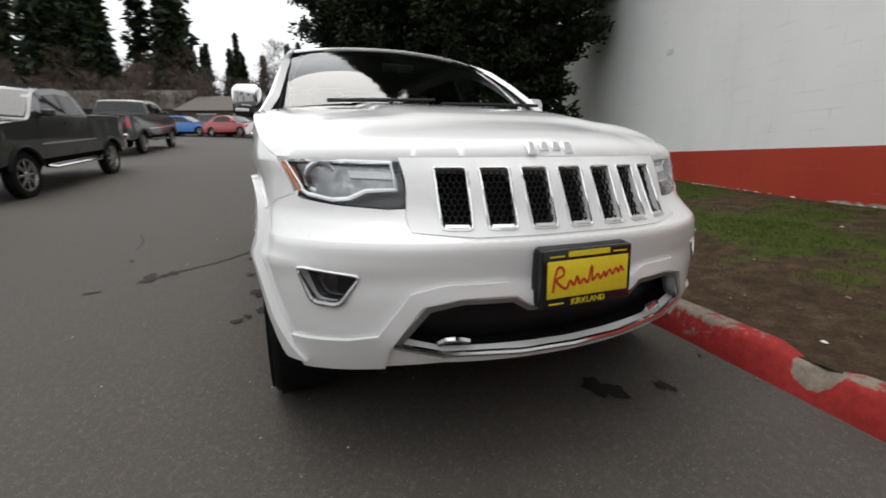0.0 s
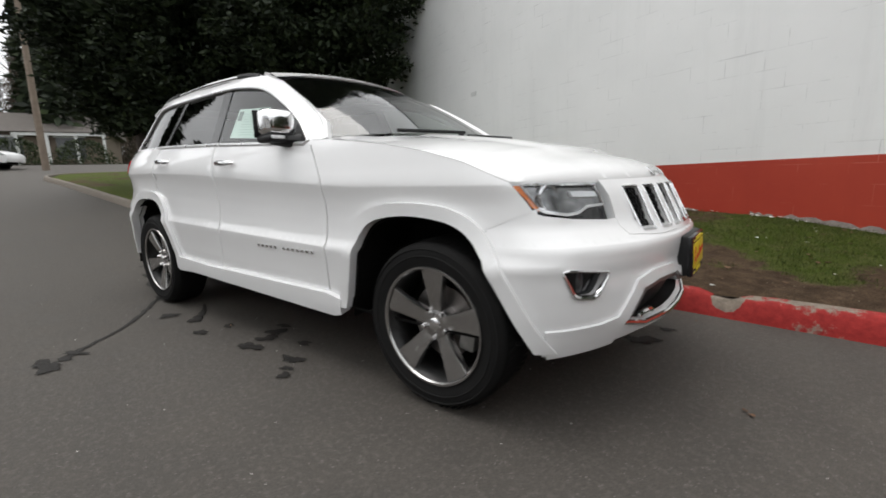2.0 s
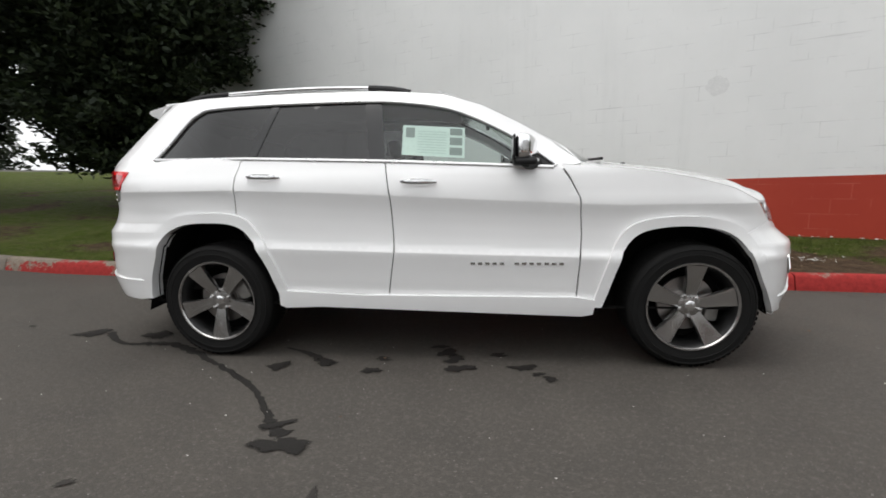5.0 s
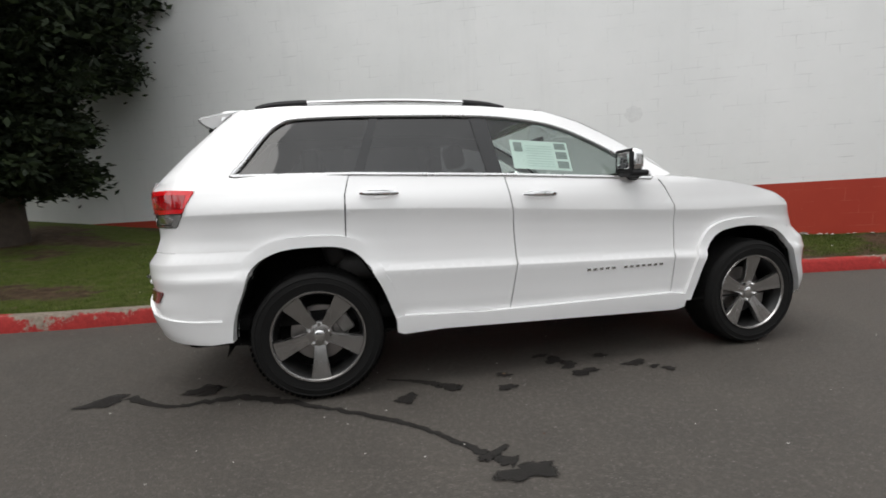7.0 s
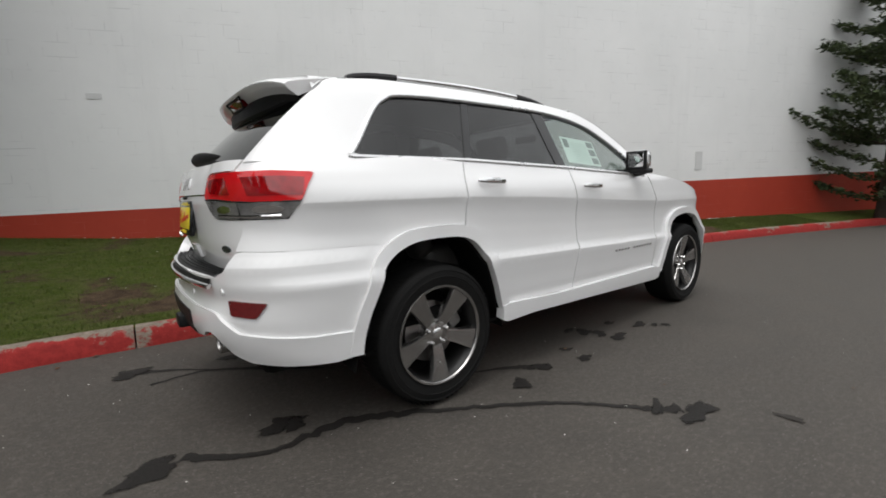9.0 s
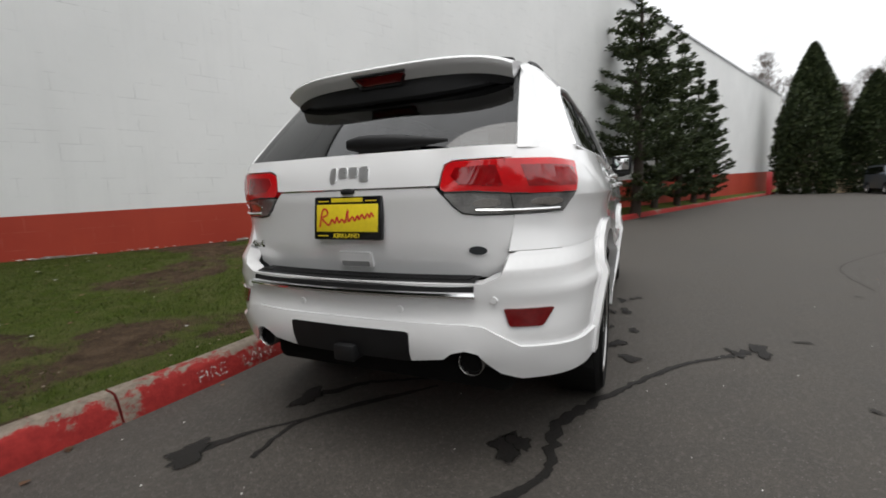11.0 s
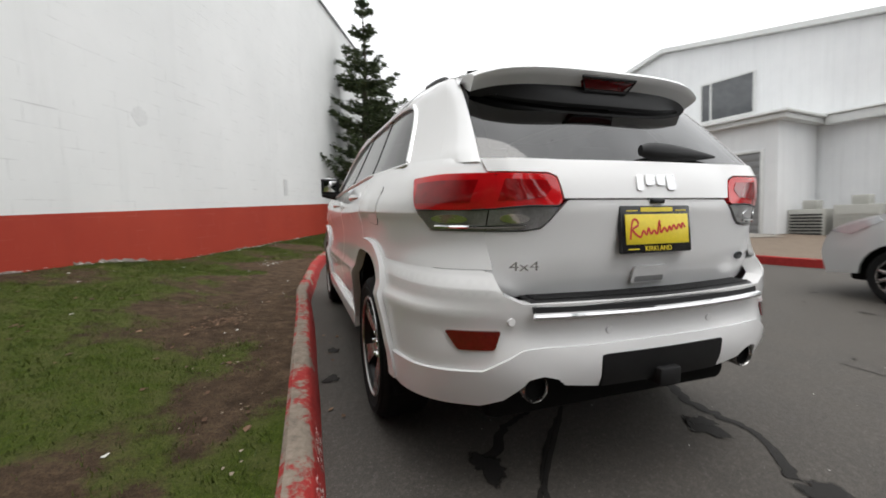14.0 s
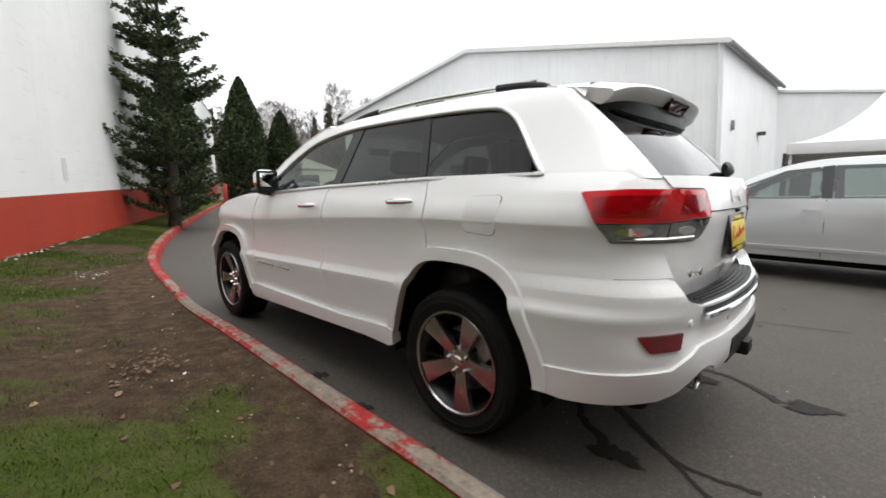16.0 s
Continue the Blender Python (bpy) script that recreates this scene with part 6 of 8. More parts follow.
box_bm(-0.01, 0.03, -0.17, 0.17, -0.03, 0.03, 0.01, bm=sb2)
swo = part("steering_wheel", sb2, BLACK_PLASTIC, suv, "black steering wheel")
swo.matrix_basis = pose(0.36, 0.37, 1.10, 0, 24, 0)
part("inner_mirror", box_bm(0.26, 0.29, -0.11, 0.11, 1.50, 1.56, 0.012), BLACK_PLASTIC, suv)
# price sheet behind the right front window
SHEET = surface("printed_sheet", (0.70, 0.82, 0.76), (0.78, 0.88, 0.83), 5, 0.6)
INK = surface("sheet_ink", (0.16, 0.2, 0.19), (0.3, 0.34, 0.32), 25, 0.6)


def on_glass(x0, x1, z0, z1, material, lift, parent, name, label=""):
    sh = skin_bm([(x0, z0), (x1, z0), (x1 - 0.0, z1), (x0, z1)], lambda x, z: (x, -side_y(x, z + 0.075 * (-x)), z + 0.075 * (-x) - 0.0), step=0.08, lift=lift, depth=0.0)
    return part(name, sh, material, parent, label)


sheet = on_glass(-0.245, 0.135, 1.262, 1.445, SHEET, -0.028, suv, "price_sheet", "pale green printed price sheet behind the door glass")
for x0, x1, z0, z1 in ((-0.225, -0.17, 1.37, 1.43), (0.045, 0.12, 1.395, 1.435), (0.045, 0.12, 1.335, 1.38), (0.045, 0.12, 1.275, 1.32)):
    on_glass(x0, x1, z0, z1, INK, -0.026, sheet, "printed_panel")
for k in range(9):
    on_glass(-0.15, 0.025, 1.28 + 0.016 * k, 1.284 + 0.016 * k, surface("pale_print", (0.5, 0.62, 0.58), (0.56, 0.68, 0.63), 9, 0.6), -0.026, sheet, "printed_line")

# ---------------------------------------------------------------- trees
BARK = surface("dark_bark", (0.030, 0.023, 0.018), (0.075, 0.058, 0.045), 10, 0.95, bump=0.8, fine=35)


def leaf_material(name, c1, c2, c3):
    m, n, l, b = tree_of(name)
    geo = n.new("ShaderNodeNewGeometry")
    co = n.new("ShaderNodeTexCoord").outputs["Object"]
    isl = geo.outputs["Random Per Island"]
    c = ramp(n, l, isl, [(0.0, c1), (0.55, c2), (1.0, c3)])
    f = noise_tex(n, l, 1.3, 4, coord=co)
    l.new(mixc(n, l, ramp(n, l, f, [(0.35, (0.45,) * 3), (0.65, (0.0,) * 3)]), c, c1), b.inputs["Base Color"])
    b.inputs["Roughness"].default_value = 0.65
    b.inputs["Specular IOR Level"].default_value = 0.25
    return m


NEEDLE_DARK = leaf_material("dark_needles", (0.007, 0.012, 0.005), (0.015, 0.024, 0.009), (0.032, 0.047, 0.016))
NEEDLE_BLUE = leaf_material("grey_green_needles", (0.018, 0.028, 0.011), (0.045, 0.064, 0.024), (0.09, 0.115, 0.045))
CYPRESS = leaf_material("hedge_foliage", (0.012, 0.020, 0.006), (0.026, 0.040, 0.011), (0.050, 0.062, 0.022))
TWIG = leaf_material("bare_twigs", (0.05, 0.036, 0.028), (0.09, 0.066, 0.05), (0.13, 0.10, 0.08))


def sprays(rng, centres, dirs, size, per, spread, flat=0.35):
    """Small pointed leaf sprays scattered round centres: arrays of vertices and faces."""
    n = len(centres) * per
    c = np.repeat(centres, per, axis=0) + rng.normal(0, spread, (n, 3)) * np.array([1, 1, 0.7])
    d = np.repeat(dirs, per, axis=0) + rng.normal(0, 0.55, (n, 3))
    d /= np.linalg.norm(d, axis=1, keepdims=True) + 1e-9
    r = rng.normal(0, 1, (n, 3))
    w = np.cross(d, r)
    w /= np.linalg.norm(w, axis=1, keepdims=True) + 1e-9
    L = size * rng.uniform(0.6, 1.5, (n, 1))
    a, b, e, f = c - d * L * 0.5, c + w * L * flat, c + d * L * 0.6, c - w * L * flat
    v = np.stack([a, b, e, f], 1).reshape(-1, 3)
    fc = np.arange(n * 4).reshape(-1, 4)
    return v, fc


def conifer(label, m, height, radius, seed, material, clear=0.6, levels=26, arms=7, size=0.16, per=9, droop=0.25, shape=0.9, gap=0.0, spread=0.11, group="trees"):
    """A trunk, whorls of tapering limbs and thousands of small needle sprays along them."""
    rng = np.random.default_rng(seed)
    root = thing("conifer_tree", label, "tree", m, group)
    b = tube_bm([(0.04 * math.sin(k), 0.04 * math.cos(k * 1.7), height * k / 8 - 0.15) for k in range(9)], [max(0.02, height * 0.022 * (1 - k / 8.3)) for k in range(9)], 10)
    part("trunk", b, BARK, root, "dark rough bark trunk")
    lb = bmesh.new()
    cs, ds = [], []
    for i in range(levels):
        t = (i + rng.uniform(0, 0.7)) / levels
        z = clear + (height - clear) * t
        R = radius * max(0.04, (1 - t) ** shape) * min(1.0, 0.55 + 2.2 * t)
        for k in range(arms):
            if rng.uniform() < gap:
                continue
            q = 2 * math.pi * (k + rng.uniform(-0.35, 0.35)) / arms + i * 1.3
            Lk = R * rng.uniform(0.65, 1.18)
            up = 0.25 - droop * rng.uniform(0.5, 1.6)
            pts = []
            for j in range(5):
                f = j / 4
                pts.append((Lk * f * math.cos(q), Lk * f * math.sin(q), z + Lk * (up * f + 0.22 * f * f)))
            if Lk > 0.25:
                tube_bm(pts, [0.022 * (0.3 + Lk / 3) * (1 - 0.8 * j / 4) for j in range(5)], 4, bm=lb)
            n = max(2, int(Lk / 0.16))
            for j in range(n):
                f = (j + 0.6) / n
                if f < 0.18 and Lk > 0.8:
                    continue
                p = np.array([np.interp(f, np.linspace(0, 1, 5), [pt[a] for pt in pts]) for a in range(3)])
                cs.append(p)
                ds.append((math.cos(q), math.sin(q), up + 0.3 * f))
                sp_ = 0.30 * Lk * (1 - f) + 0.05
                for s_ in (-1, 1):
                    cs.append(p + np.array([-math.sin(q), math.cos(q), 0]) * s_ * sp_ * rng.uniform(0.4, 1.0))
                    ds.append((math.cos(q) - 0.7 * s_ * math.sin(q), math.sin(q) + 0.7 * s_ * math.cos(q), up))
    part("limbs", lb, BARK, root, kind="stuff")
    v, f = sprays(rng, np.array(cs), np.array(ds, float), size, per, spread, 0.24)
    tagged(raw_mesh("crown", v, f, material, root), "dense needled crown")
    return root


def hedge_tree(label, m, height, radius, seed, material, per=26000, size=0.18):
    """A clipped-looking columnar cypress: dense upright sprays over a full body with a ragged tip."""
    rng = np.random.default_rng(seed)
    root = thing("cypress_tree", label, "tree", m, "cypress trees")
    part("trunk", tube_bm([(0, 0, height * k / 5 - 0.1) for k in range(6)], [0.12 * (1 - k / 6) + 0.02 for k in range(6)], 8), BARK, root)
    t = rng.uniform(0, 1, per) ** 0.8
    q = rng.uniform(0, 2 * math.pi, per)
    prof = np.minimum(1, 0.80 + 1.6 * t) * np.minimum(1, ((1 - t) * 2.1) ** 0.75)
    lump = 1 + 0.10 * np.sin(q * 3 + t * 9) + 0.07 * np.sin(q * 7 - t * 17)
    r = radius * prof * lump * rng.uniform(0.72, 1.04, per)
    c = np.stack([r * np.cos(q), r * np.sin(q), t * height], 1)
    d = np.stack([np.cos(q) * 0.5, np.sin(q) * 0.5, np.full(per, 0.9)], 1)
    v, f = sprays(rng, c, d, size, 1, 0.03)
    tagged(raw_mesh("crown", v, f, material, root), "dense upright foliage")
    return root


def on_ground(x, y, dz=0.0, rz=0.0):
    z = rise(x)
    if y > kerb_y(x) and x > -20:
        z = lawn_z(x, min(y, WALL_Y))
    return pose(x, y, z + dz, 0, 0, rz)


# three heavy conifers at the end of the wall
conifer("massive dark conifer beside the end of the white wall", on_ground(-8.3, 2.0), 17.0, 2.72, 11, NEEDLE_DARK, clear=0.9, levels=54, arms=11, size=0.125, per=22, droop=0.32, shape=0.55, spread=0.15, group="big conifers")
conifer("massive dark conifer with low branches on the lawn", on_ground(-11.4, -0.5), 19.0, 3.0, 12, NEEDLE_DARK, clear=1.6, levels=48, arms=10, size=0.15, per=16, droop=0.32, shape=0.5, spread=0.18, group="big conifers")
conifer("massive dark conifer at the tip of the lawn", on_ground(-13.4, -2.0), 18.0, 3.1, 13, NEEDLE_DARK, clear=1.6, levels=48, arms=10, size=0.15, per=16, droop=0.34, shape=0.5, spread=0.18, group="big conifers")
# open-branched conifers along the far part of the wall
for k, (x, y, h, r) in enumerate([(11.3, 3.3, 8.4, 2.5), (14.2, 3.75, 6.2, 1.5), (16.6, 3.7, 6.9, 1.5), (19.2, 3.8, 6.4, 1.4), (21.8, 3.9, 6.0, 1.4)]):
    conifer("young grey-green conifer growing against the white wall", on_ground(x, y), h, r, 30 + k, NEEDLE_BLUE, clear=0.35, levels=22, arms=8, size=0.10, per=14, droop=0.05, shape=0.95, gap=0.38, spread=0.055, group="wall conifers")
hedge_tree("tall dense green cypress at the far end of the lane", pose(37.0, 1.7, -0.1), 10.4, 1.75, 51, CYPRESS)
hedge_tree("dense green cypress at the far end of the lane", pose(39.0, -1.5, -0.1), 8.2, 1.6, 52, CYPRESS, per=20000)


# distant woods: one sheet of many small firs and bare trees
def woods(name, label, spots, seed, material, size, shape, thick=1.0):
    rng = np.random.default_rng(seed)
    V, F, base = [], [], 0
    for x, y, z, h, r in spots:
        n = int((110 + 26 * h) * thick)
        t = rng.uniform(0.02, 1, n) ** 0.85
        q = rng.uniform(0, 2 * math.pi, n)
        if shape == 'fir':
            tier = 0.40 + 0.60 * np.abs(np.sin(t * h * 1.3 + rng.uniform(0, 6) + 0.8 * np.sin(q * 2)))
            rr = r * (1 - t) ** 0.8 * tier * rng.uniform(0.05, 1.0, n) ** 0.8
            c = np.stack([x + rr * np.cos(q), y + rr * np.sin(q), z + t * h - 0.25 * rr], 1)
            d = np.stack([np.cos(q), np.sin(q), np.full(n, -0.25)], 1)
        else:
            rr = r * np.sqrt(np.maximum(0.02, 1 - (2 * t - 1.1) ** 2)) * rng.uniform(0.1, 1.0, n)
            c = np.stack([x + rr * np.cos(q), y + rr * np.sin(q), z + t * h], 1)
            d = np.stack([np.cos(q) * 0.4, np.sin(q) * 0.4, np.full(n, 1.0)], 1)
        v, f = sprays(rng, c, d, size * (0.6 + h / 20), 1, 0.05, 0.20 if shape == 'fir' else 0.03)
        V.append(v)
        F.append(f + base)
        base += len(v)
        tr = tube_bm([(x, y, z), (x, y, z + h * 0.8)], [h * 0.012 + 0.03, 0.02], 5)
        tr.verts.ensure_lookup_table()
        V.append(np.array([vv.co for vv in tr.verts]))
        for fa in tr.faces:
            if len(fa.verts) == 4:
                F.append(np.array([[vv.index for vv in fa.verts]]) + base)
        tr.verts.index_update()
        base += len(tr.verts)
        tr.free()
    ob = raw_mesh(name, np.concatenate(V), np.concatenate(F), material)
    return tagged(ob, label, "woods", kind="stuff")


rng = np.random.default_rng(5)
west = []
for k in range(70):
    y = -75 + 95 * k / 69 + rng.uniform(-1.5, 1.5)
    x = -62 - rng.uniform(0, 22)
    west.append((x, y, 2.0, rng.uniform(13, 18), rng.uniform(2.2, 3.2)))
for k in range(16):
    west.append((-52 - rng.uniform(0, 12), -56 + 22 * k / 15, 2.0, rng.uniform(26, 36), rng.uniform(2.6, 3.6)))
for x, y, h in ((-40, -8.6, 24), (-43, -9.9, 25), (-47, -11.5, 22)):
    west.append((x, y, 2.0, h, 2.1))
woods("fir_woods", "dark fir woods beyond the street", west, 61, NEEDLE_DARK, 0.50, 'fir', 2.6)
bare = [(-50 - rng.uniform(0, 8), -60 + 70 * k / 59, 2.0, rng.uniform(7, 12), rng.uniform(1.8, 3.0)) for k in range(60)]
bare += [(-40 - rng.uniform(0, 6), -48 + 24 * k / 29, 2.0, rng.uniform(4, 8), rng.uniform(1.2, 2.0)) for k in range(30)]
bare += [(70 + rng.uniform(0, 25), -30 + 60 * k / 69, 0 + rng.uniform(0, 5), rng.uniform(8, 15), rng.uniform(2, 3.4)) for k in range(70)]
woods("bare_woods", "brown leafless woods on the rise beyond the lots", bare, 62, TWIG, 0.8, 'bare', 2.4)
east = [(80 + rng.uniform(0, 20), -30 + 60 * k / 23 + rng.uniform(-2, 2), 2, h_, 0.21 * h_) for k, h_ in enumerate(rng.uniform(8, 16, 24))]
woods("fir_woods", "scattered firs on the far rise", east, 63, NEEDLE_DARK, 0.6, 'fir', 2.6)

RISE_M = surface("brown_wooded_slope", (0.045, 0.034, 0.022), (0.095, 0.072, 0.048), 0.35, 0.95, bump=0.8, fine=3.0)
rv = [(70 + 45 * i / 6, -60 + 120 * j / 20, -0.2 + 11.5 * (i / 6) ** 0.8 + 1.2 * noise.noise(Vector((i * 0.9, j * 0.8, 4)))) for i in range(7) for j in range(21)]
rf = [(i * 21 + j, (i + 1) * 21 + j, (i + 1) * 21 + j + 1, i * 21 + j + 1) for i in range(6) for j in range(20)]
tagged(raw_mesh("far_rise", rv, rf, RISE_M, smooth=True), "brown wooded slope beyond the far lots", "hillside", kind="structure")

# ---------------------------------------------------------------- other parked vehicles
def plain_wheel(root, x, y, r, width, spokes, sg):
    w = part("wheel", lathe_bm([(r * 0.66, width * 0.42), (r * 0.78, width * 0.5), (r * 0.93, width * 0.46), (r, width * 0.3), (r, -width * 0.3), (r * 0.93, -width * 0.46), (r * 0.66, -width * 0.45)], 36, 'y'), RUBBER, root, "black tyre with a silver alloy rim")
    part("rim", lathe_bm([(r * 0.68, width * 0.44), (r * 0.64, width * 0.44), (r * 0.60, width * 0.2), (r * 0.58, -width * 0.3)], 36, 'y'), ALLOY, w, "silver rim")
    part("rim_backing", lathe_bm([(0.0, -0.02), (r * 0.62, -0.02)], 24, 'y'), DARK_LINER, w)
    for k in range(spokes):
        b = box_bm(-r * 0.055, r * 0.055, width * 0.28, width * 0.40, r * 0.1, r * 0.63, 0.006)
        bmesh.ops.rotate(b, verts=b.verts, cent=(0, 0, 0), matrix=Matrix.Rotation(2 * math.pi * k / spokes, 3, 'Y'))
        part("spoke", b, ALLOY, w)
    part("hub_cap", lathe_bm([(0.0, width * 0.44), (r * 0.12, width * 0.42), (r * 0.16, width * 0.3)], 20, 'y'), ALLOY, w)
    w.matrix_basis = Matrix.Translation((x, sg * y, r)) @ (pose(0, 0, 0, 0, 0, 180) if sg < 0 else pose(0, 0, 0))


def vehicle(name, label, m, paint_mat, top, half_w, belt, windows, screens, wheels, bottom=0.26, roof_w=0.80, spokes=5, seams=(), handles=(), lamps=(), glass_mat=None, extra=None, group="parked cars", mould=None):
    """A parked car from its side outline: top is the line over nose, roof and tail; screens are spans of that line that are glass."""
    root = thing(name, label, "car", m, group)
    gm = glass_mat or GLASS_DARK
    zt = max(p[1] for p in top)

    def wid(z):
        if z <= belt:
            return half_w * (1 - 0.05 * max(0, (0.55 - z) / 0.4) ** 2 + 0.012 * math.sin(min(z / belt, 1) * math.pi))
        return half_w * (1 - (1 - roof_w) * ((z - belt) / (zt - belt)) ** 1.1)

    def nose_in(x):
        e = max(top, key=lambda p: p[0])[0]
        r = min(top, key=lambda p: p[0])[0]
        return 1 - 0.16 * max(0, (x - (e - 0.55)) / 0.55) ** 2 - 0.12 * max(0, ((r + 0.45) - x) / 0.45) ** 2

    line = spline(top, 4)
    sides = lambda sg: (lambda x, z: (x, sg * wid(z) * nose_in(x), z))
    arcs = []
    low = []
    x_end, x_start = line[-1][0], line[0][0]
    low.append((x_end, bottom))
    for wx, wr in sorted(wheels):
        a = wr + 0.06
        for q in np.linspace(math.pi, 0, 13):
            zz = wr + a * math.sin(q)
            if zz > bottom:
                low.append((wx + a * math.cos(q), zz))
    low.append((x_start, bottom))
    outline = [p for p in line] + low
    outline = [p for i, p in enumerate(outline) if i == 0 or (abs(p[0] - outline[i - 1][0]) + abs(p[1] - outline[i - 1][1])) > 0.004]
    for sg in (-1, 1):
        part("body_side", skin_bm(outline, sides(sg), holes=[rounded(w_, 0.03, 3) for w_ in windows], step=0.16, depth=0.03), paint_mat, root)
        for wpoly in windows:
            gl = part("side_window", skin_bm(rounded(wpoly, 0.03, 3), sides(sg), step=0.2, lift=-0.004, depth=0.0), gm, root, "dark side window")
        for sm in seams:
            part("door_seam", tube_bm([Vector(sides(sg)(x, z)) + Vector((0, sg * 0.001, 0)) for x, z in sm], 0.004, 4), DARK_LINER, root)
        for hx, hz in handles:
            part("door_handle", box_bm(hx - 0.09, hx + 0.09, sg * wid(hz) - 0.02, sg * wid(hz) + 0.025 * sg if sg > 0 else -wid(hz) + 0.02, hz - 0.015, hz + 0.015, 0.0) if sg > 0 else box_bm(hx - 0.09, hx + 0.09, -wid(hz) - 0.025, -wid(hz) + 0.02, hz - 0.015, hz + 0.015, 0.0), paint_mat, root)
        for lp, lm, ll in lamps:
            part("lamp", skin_bm(lp, sides(sg), step=0.12, lift=0.008, depth=0.02), lm, root, ll)
        if mould:
            part("side_moulding", skin_bm([(mould[0], mould[2] - 0.02), (mould[1], mould[2] - 0.02), (mould[1], mould[2] + 0.02), (mould[0], mould[2] + 0.02)], sides(sg), step=0.2, lift=0.018, depth=0.02), paint_mat, root)
        mx, mz = (windows[0][0][0], belt + 0.08) if windows else (0.9, belt)
        part("door_mirror", box_bm(mx - 0.10, mx + 0.05, sg * half_w + (0.0 if sg > 0 else -0.20), sg * half_w + (0.20 if sg > 0 else 0.0), mz - 0.06, mz + 0.08, 0.03), paint_mat, root)
        for wx, wr in wheels:
            plain_wheel(root, wx, half_w - 0.11, wr, 0.21, spokes, sg)
    # skin over nose, bonnet, roof and tail
    b = bmesh.new()
    rows_ = []
    for x, z in line:
        w = wid(z) * nose_in(x)
        ring = []
        for t in np.linspace(-1, 1, 11):
            up = 0.035 * (1 - t * t) if z > 0.6 else 0.0
            ring.append(b.verts.new((x + (0.10 * (1 - t * t) * (1 if x > 0 else -1) if z < belt * 0.9 and abs(x) > 1.2 else 0.0), w * t, z + up)))
        rows_.append(ring)
    for r0, r1 in zip(rows_, rows_[1:]):
        mx_, mz_ = (r0[0].co.x + r1[0].co.x) / 2, (r0[0].co.z + r1[0].co.z) / 2
        glazed = any(min(xa, xb) + 0.05 < mx_ < max(xa, xb) - 0.05 and min(za, zb) < mz_ < max(za, zb) for (xa, za), (xb, zb) in screens)
        for k in range(10):
            if not (glazed and 0 < k < 9):
                b.faces.new((r0[k], r1[k], r1[k + 1], r0[k + 1]))
    bmesh.ops.recalc_face_normals(b, faces=b.faces)
    part("body_top", b, paint_mat, root)
    if len(windows) > 1:
        for sg in (-1, 1):
            w0_, w1_ = windows[0], windows[1]
            pp = [(w0_[1][0] + 0.0, w0_[1][1]), (w1_[0][0], w1_[0][1]), (w1_[-1][0], w1_[-1][1]), (w0_[2][0], w0_[2][1])]
            part("pillar_cover", skin_bm(pp, sides(sg), step=0.2, lift=0.004, depth=0.004), GLOSS_BLACK, root)
    for (xa, za), (xb, zb) in screens:
        b = bmesh.new()
        rows_ = []
        for k in range(7):
            f = 0.06 + 0.88 * k / 6
            x = xa + (xb - xa) * f
            # follow the body line
            z = float(np.interp(f, [0, 1], [za, zb]))
            best = min(line, key=lambda p: (p[0] - x) ** 2 + (p[1] - z) ** 2)
            w = wid(z) * nose_in(x) * 0.93
            nx, nz = (zb - za), -(xb - xa)
            ln = math.hypot(nx, nz)
            s_ = 1 if nz > 0 else -1
            rows_.append([b.verts.new((x + s_ * nx / ln * 0.02, w * t, z + s_ * nz / ln * 0.02 + 0.035 * (1 - t * t))) for t in np.linspace(-1, 1, 9)])
        for r0, r1 in zip(rows_, rows_[1:]):
            for k in range(8):
                b.faces.new((r0[k], r1[k], r1[k + 1], r0[k + 1]))
        part("screen", b, gm, root, "sloping glass screen")
    part("underbody", box_bm(x_end + 0.25, x_start - 0.25, -half_w * 0.85, half_w * 0.85, bottom - 0.05, bottom + 0.42, 0.03), DARK_LINER, root)
    if extra:
        extra(root, wid)
    return root


LAMP_GREY = surface("pale_lamp_glass", (0.5, 0.52, 0.54), (0.68, 0.7, 0.72), 20, 0.12, metal=0.4, coat=1.0)
SILVER = paint("silver_car_paint", (0.60, 0.61, 0.61), 0.3, 0.4)
GRAPHITE = paint("graphite_car_paint", (0.012, 0.014, 0.0135), 0.3, 0.2)
PEWTER = paint("pewter_car_paint", (0.045, 0.047, 0.045), 0.3, 0.35)
CRIMSON = paint("red_car_paint", (0.40, 0.03, 0.035), 0.3, 0.0)
AZURE = paint("blue_car_paint", (0.03, 0.20, 0.55), 0.3, 0.0)
NAVY = paint("dark_blue_car_paint", (0.10, 0.12, 0.15), 0.3, 0.4)
CAR_GLASS = glass("parked_car_glass", (0.42, 0.50, 0.47), 1.0, 1.6)


def cabin_seats(root, wid):
    for x in (0.0, -0.95):
        for y in (-0.38, 0.38):
            part("seat_back", box_bm(x - 0.2, x - 0.05, y - 0.24, y + 0.24, 0.55, 1.08, 0.05), SEAT, root)
            part("head_rest", box_bm(x - 0.25, x - 0.14, y - 0.13, y + 0.13, 1.12, 1.28, 0.03), SEAT, root)


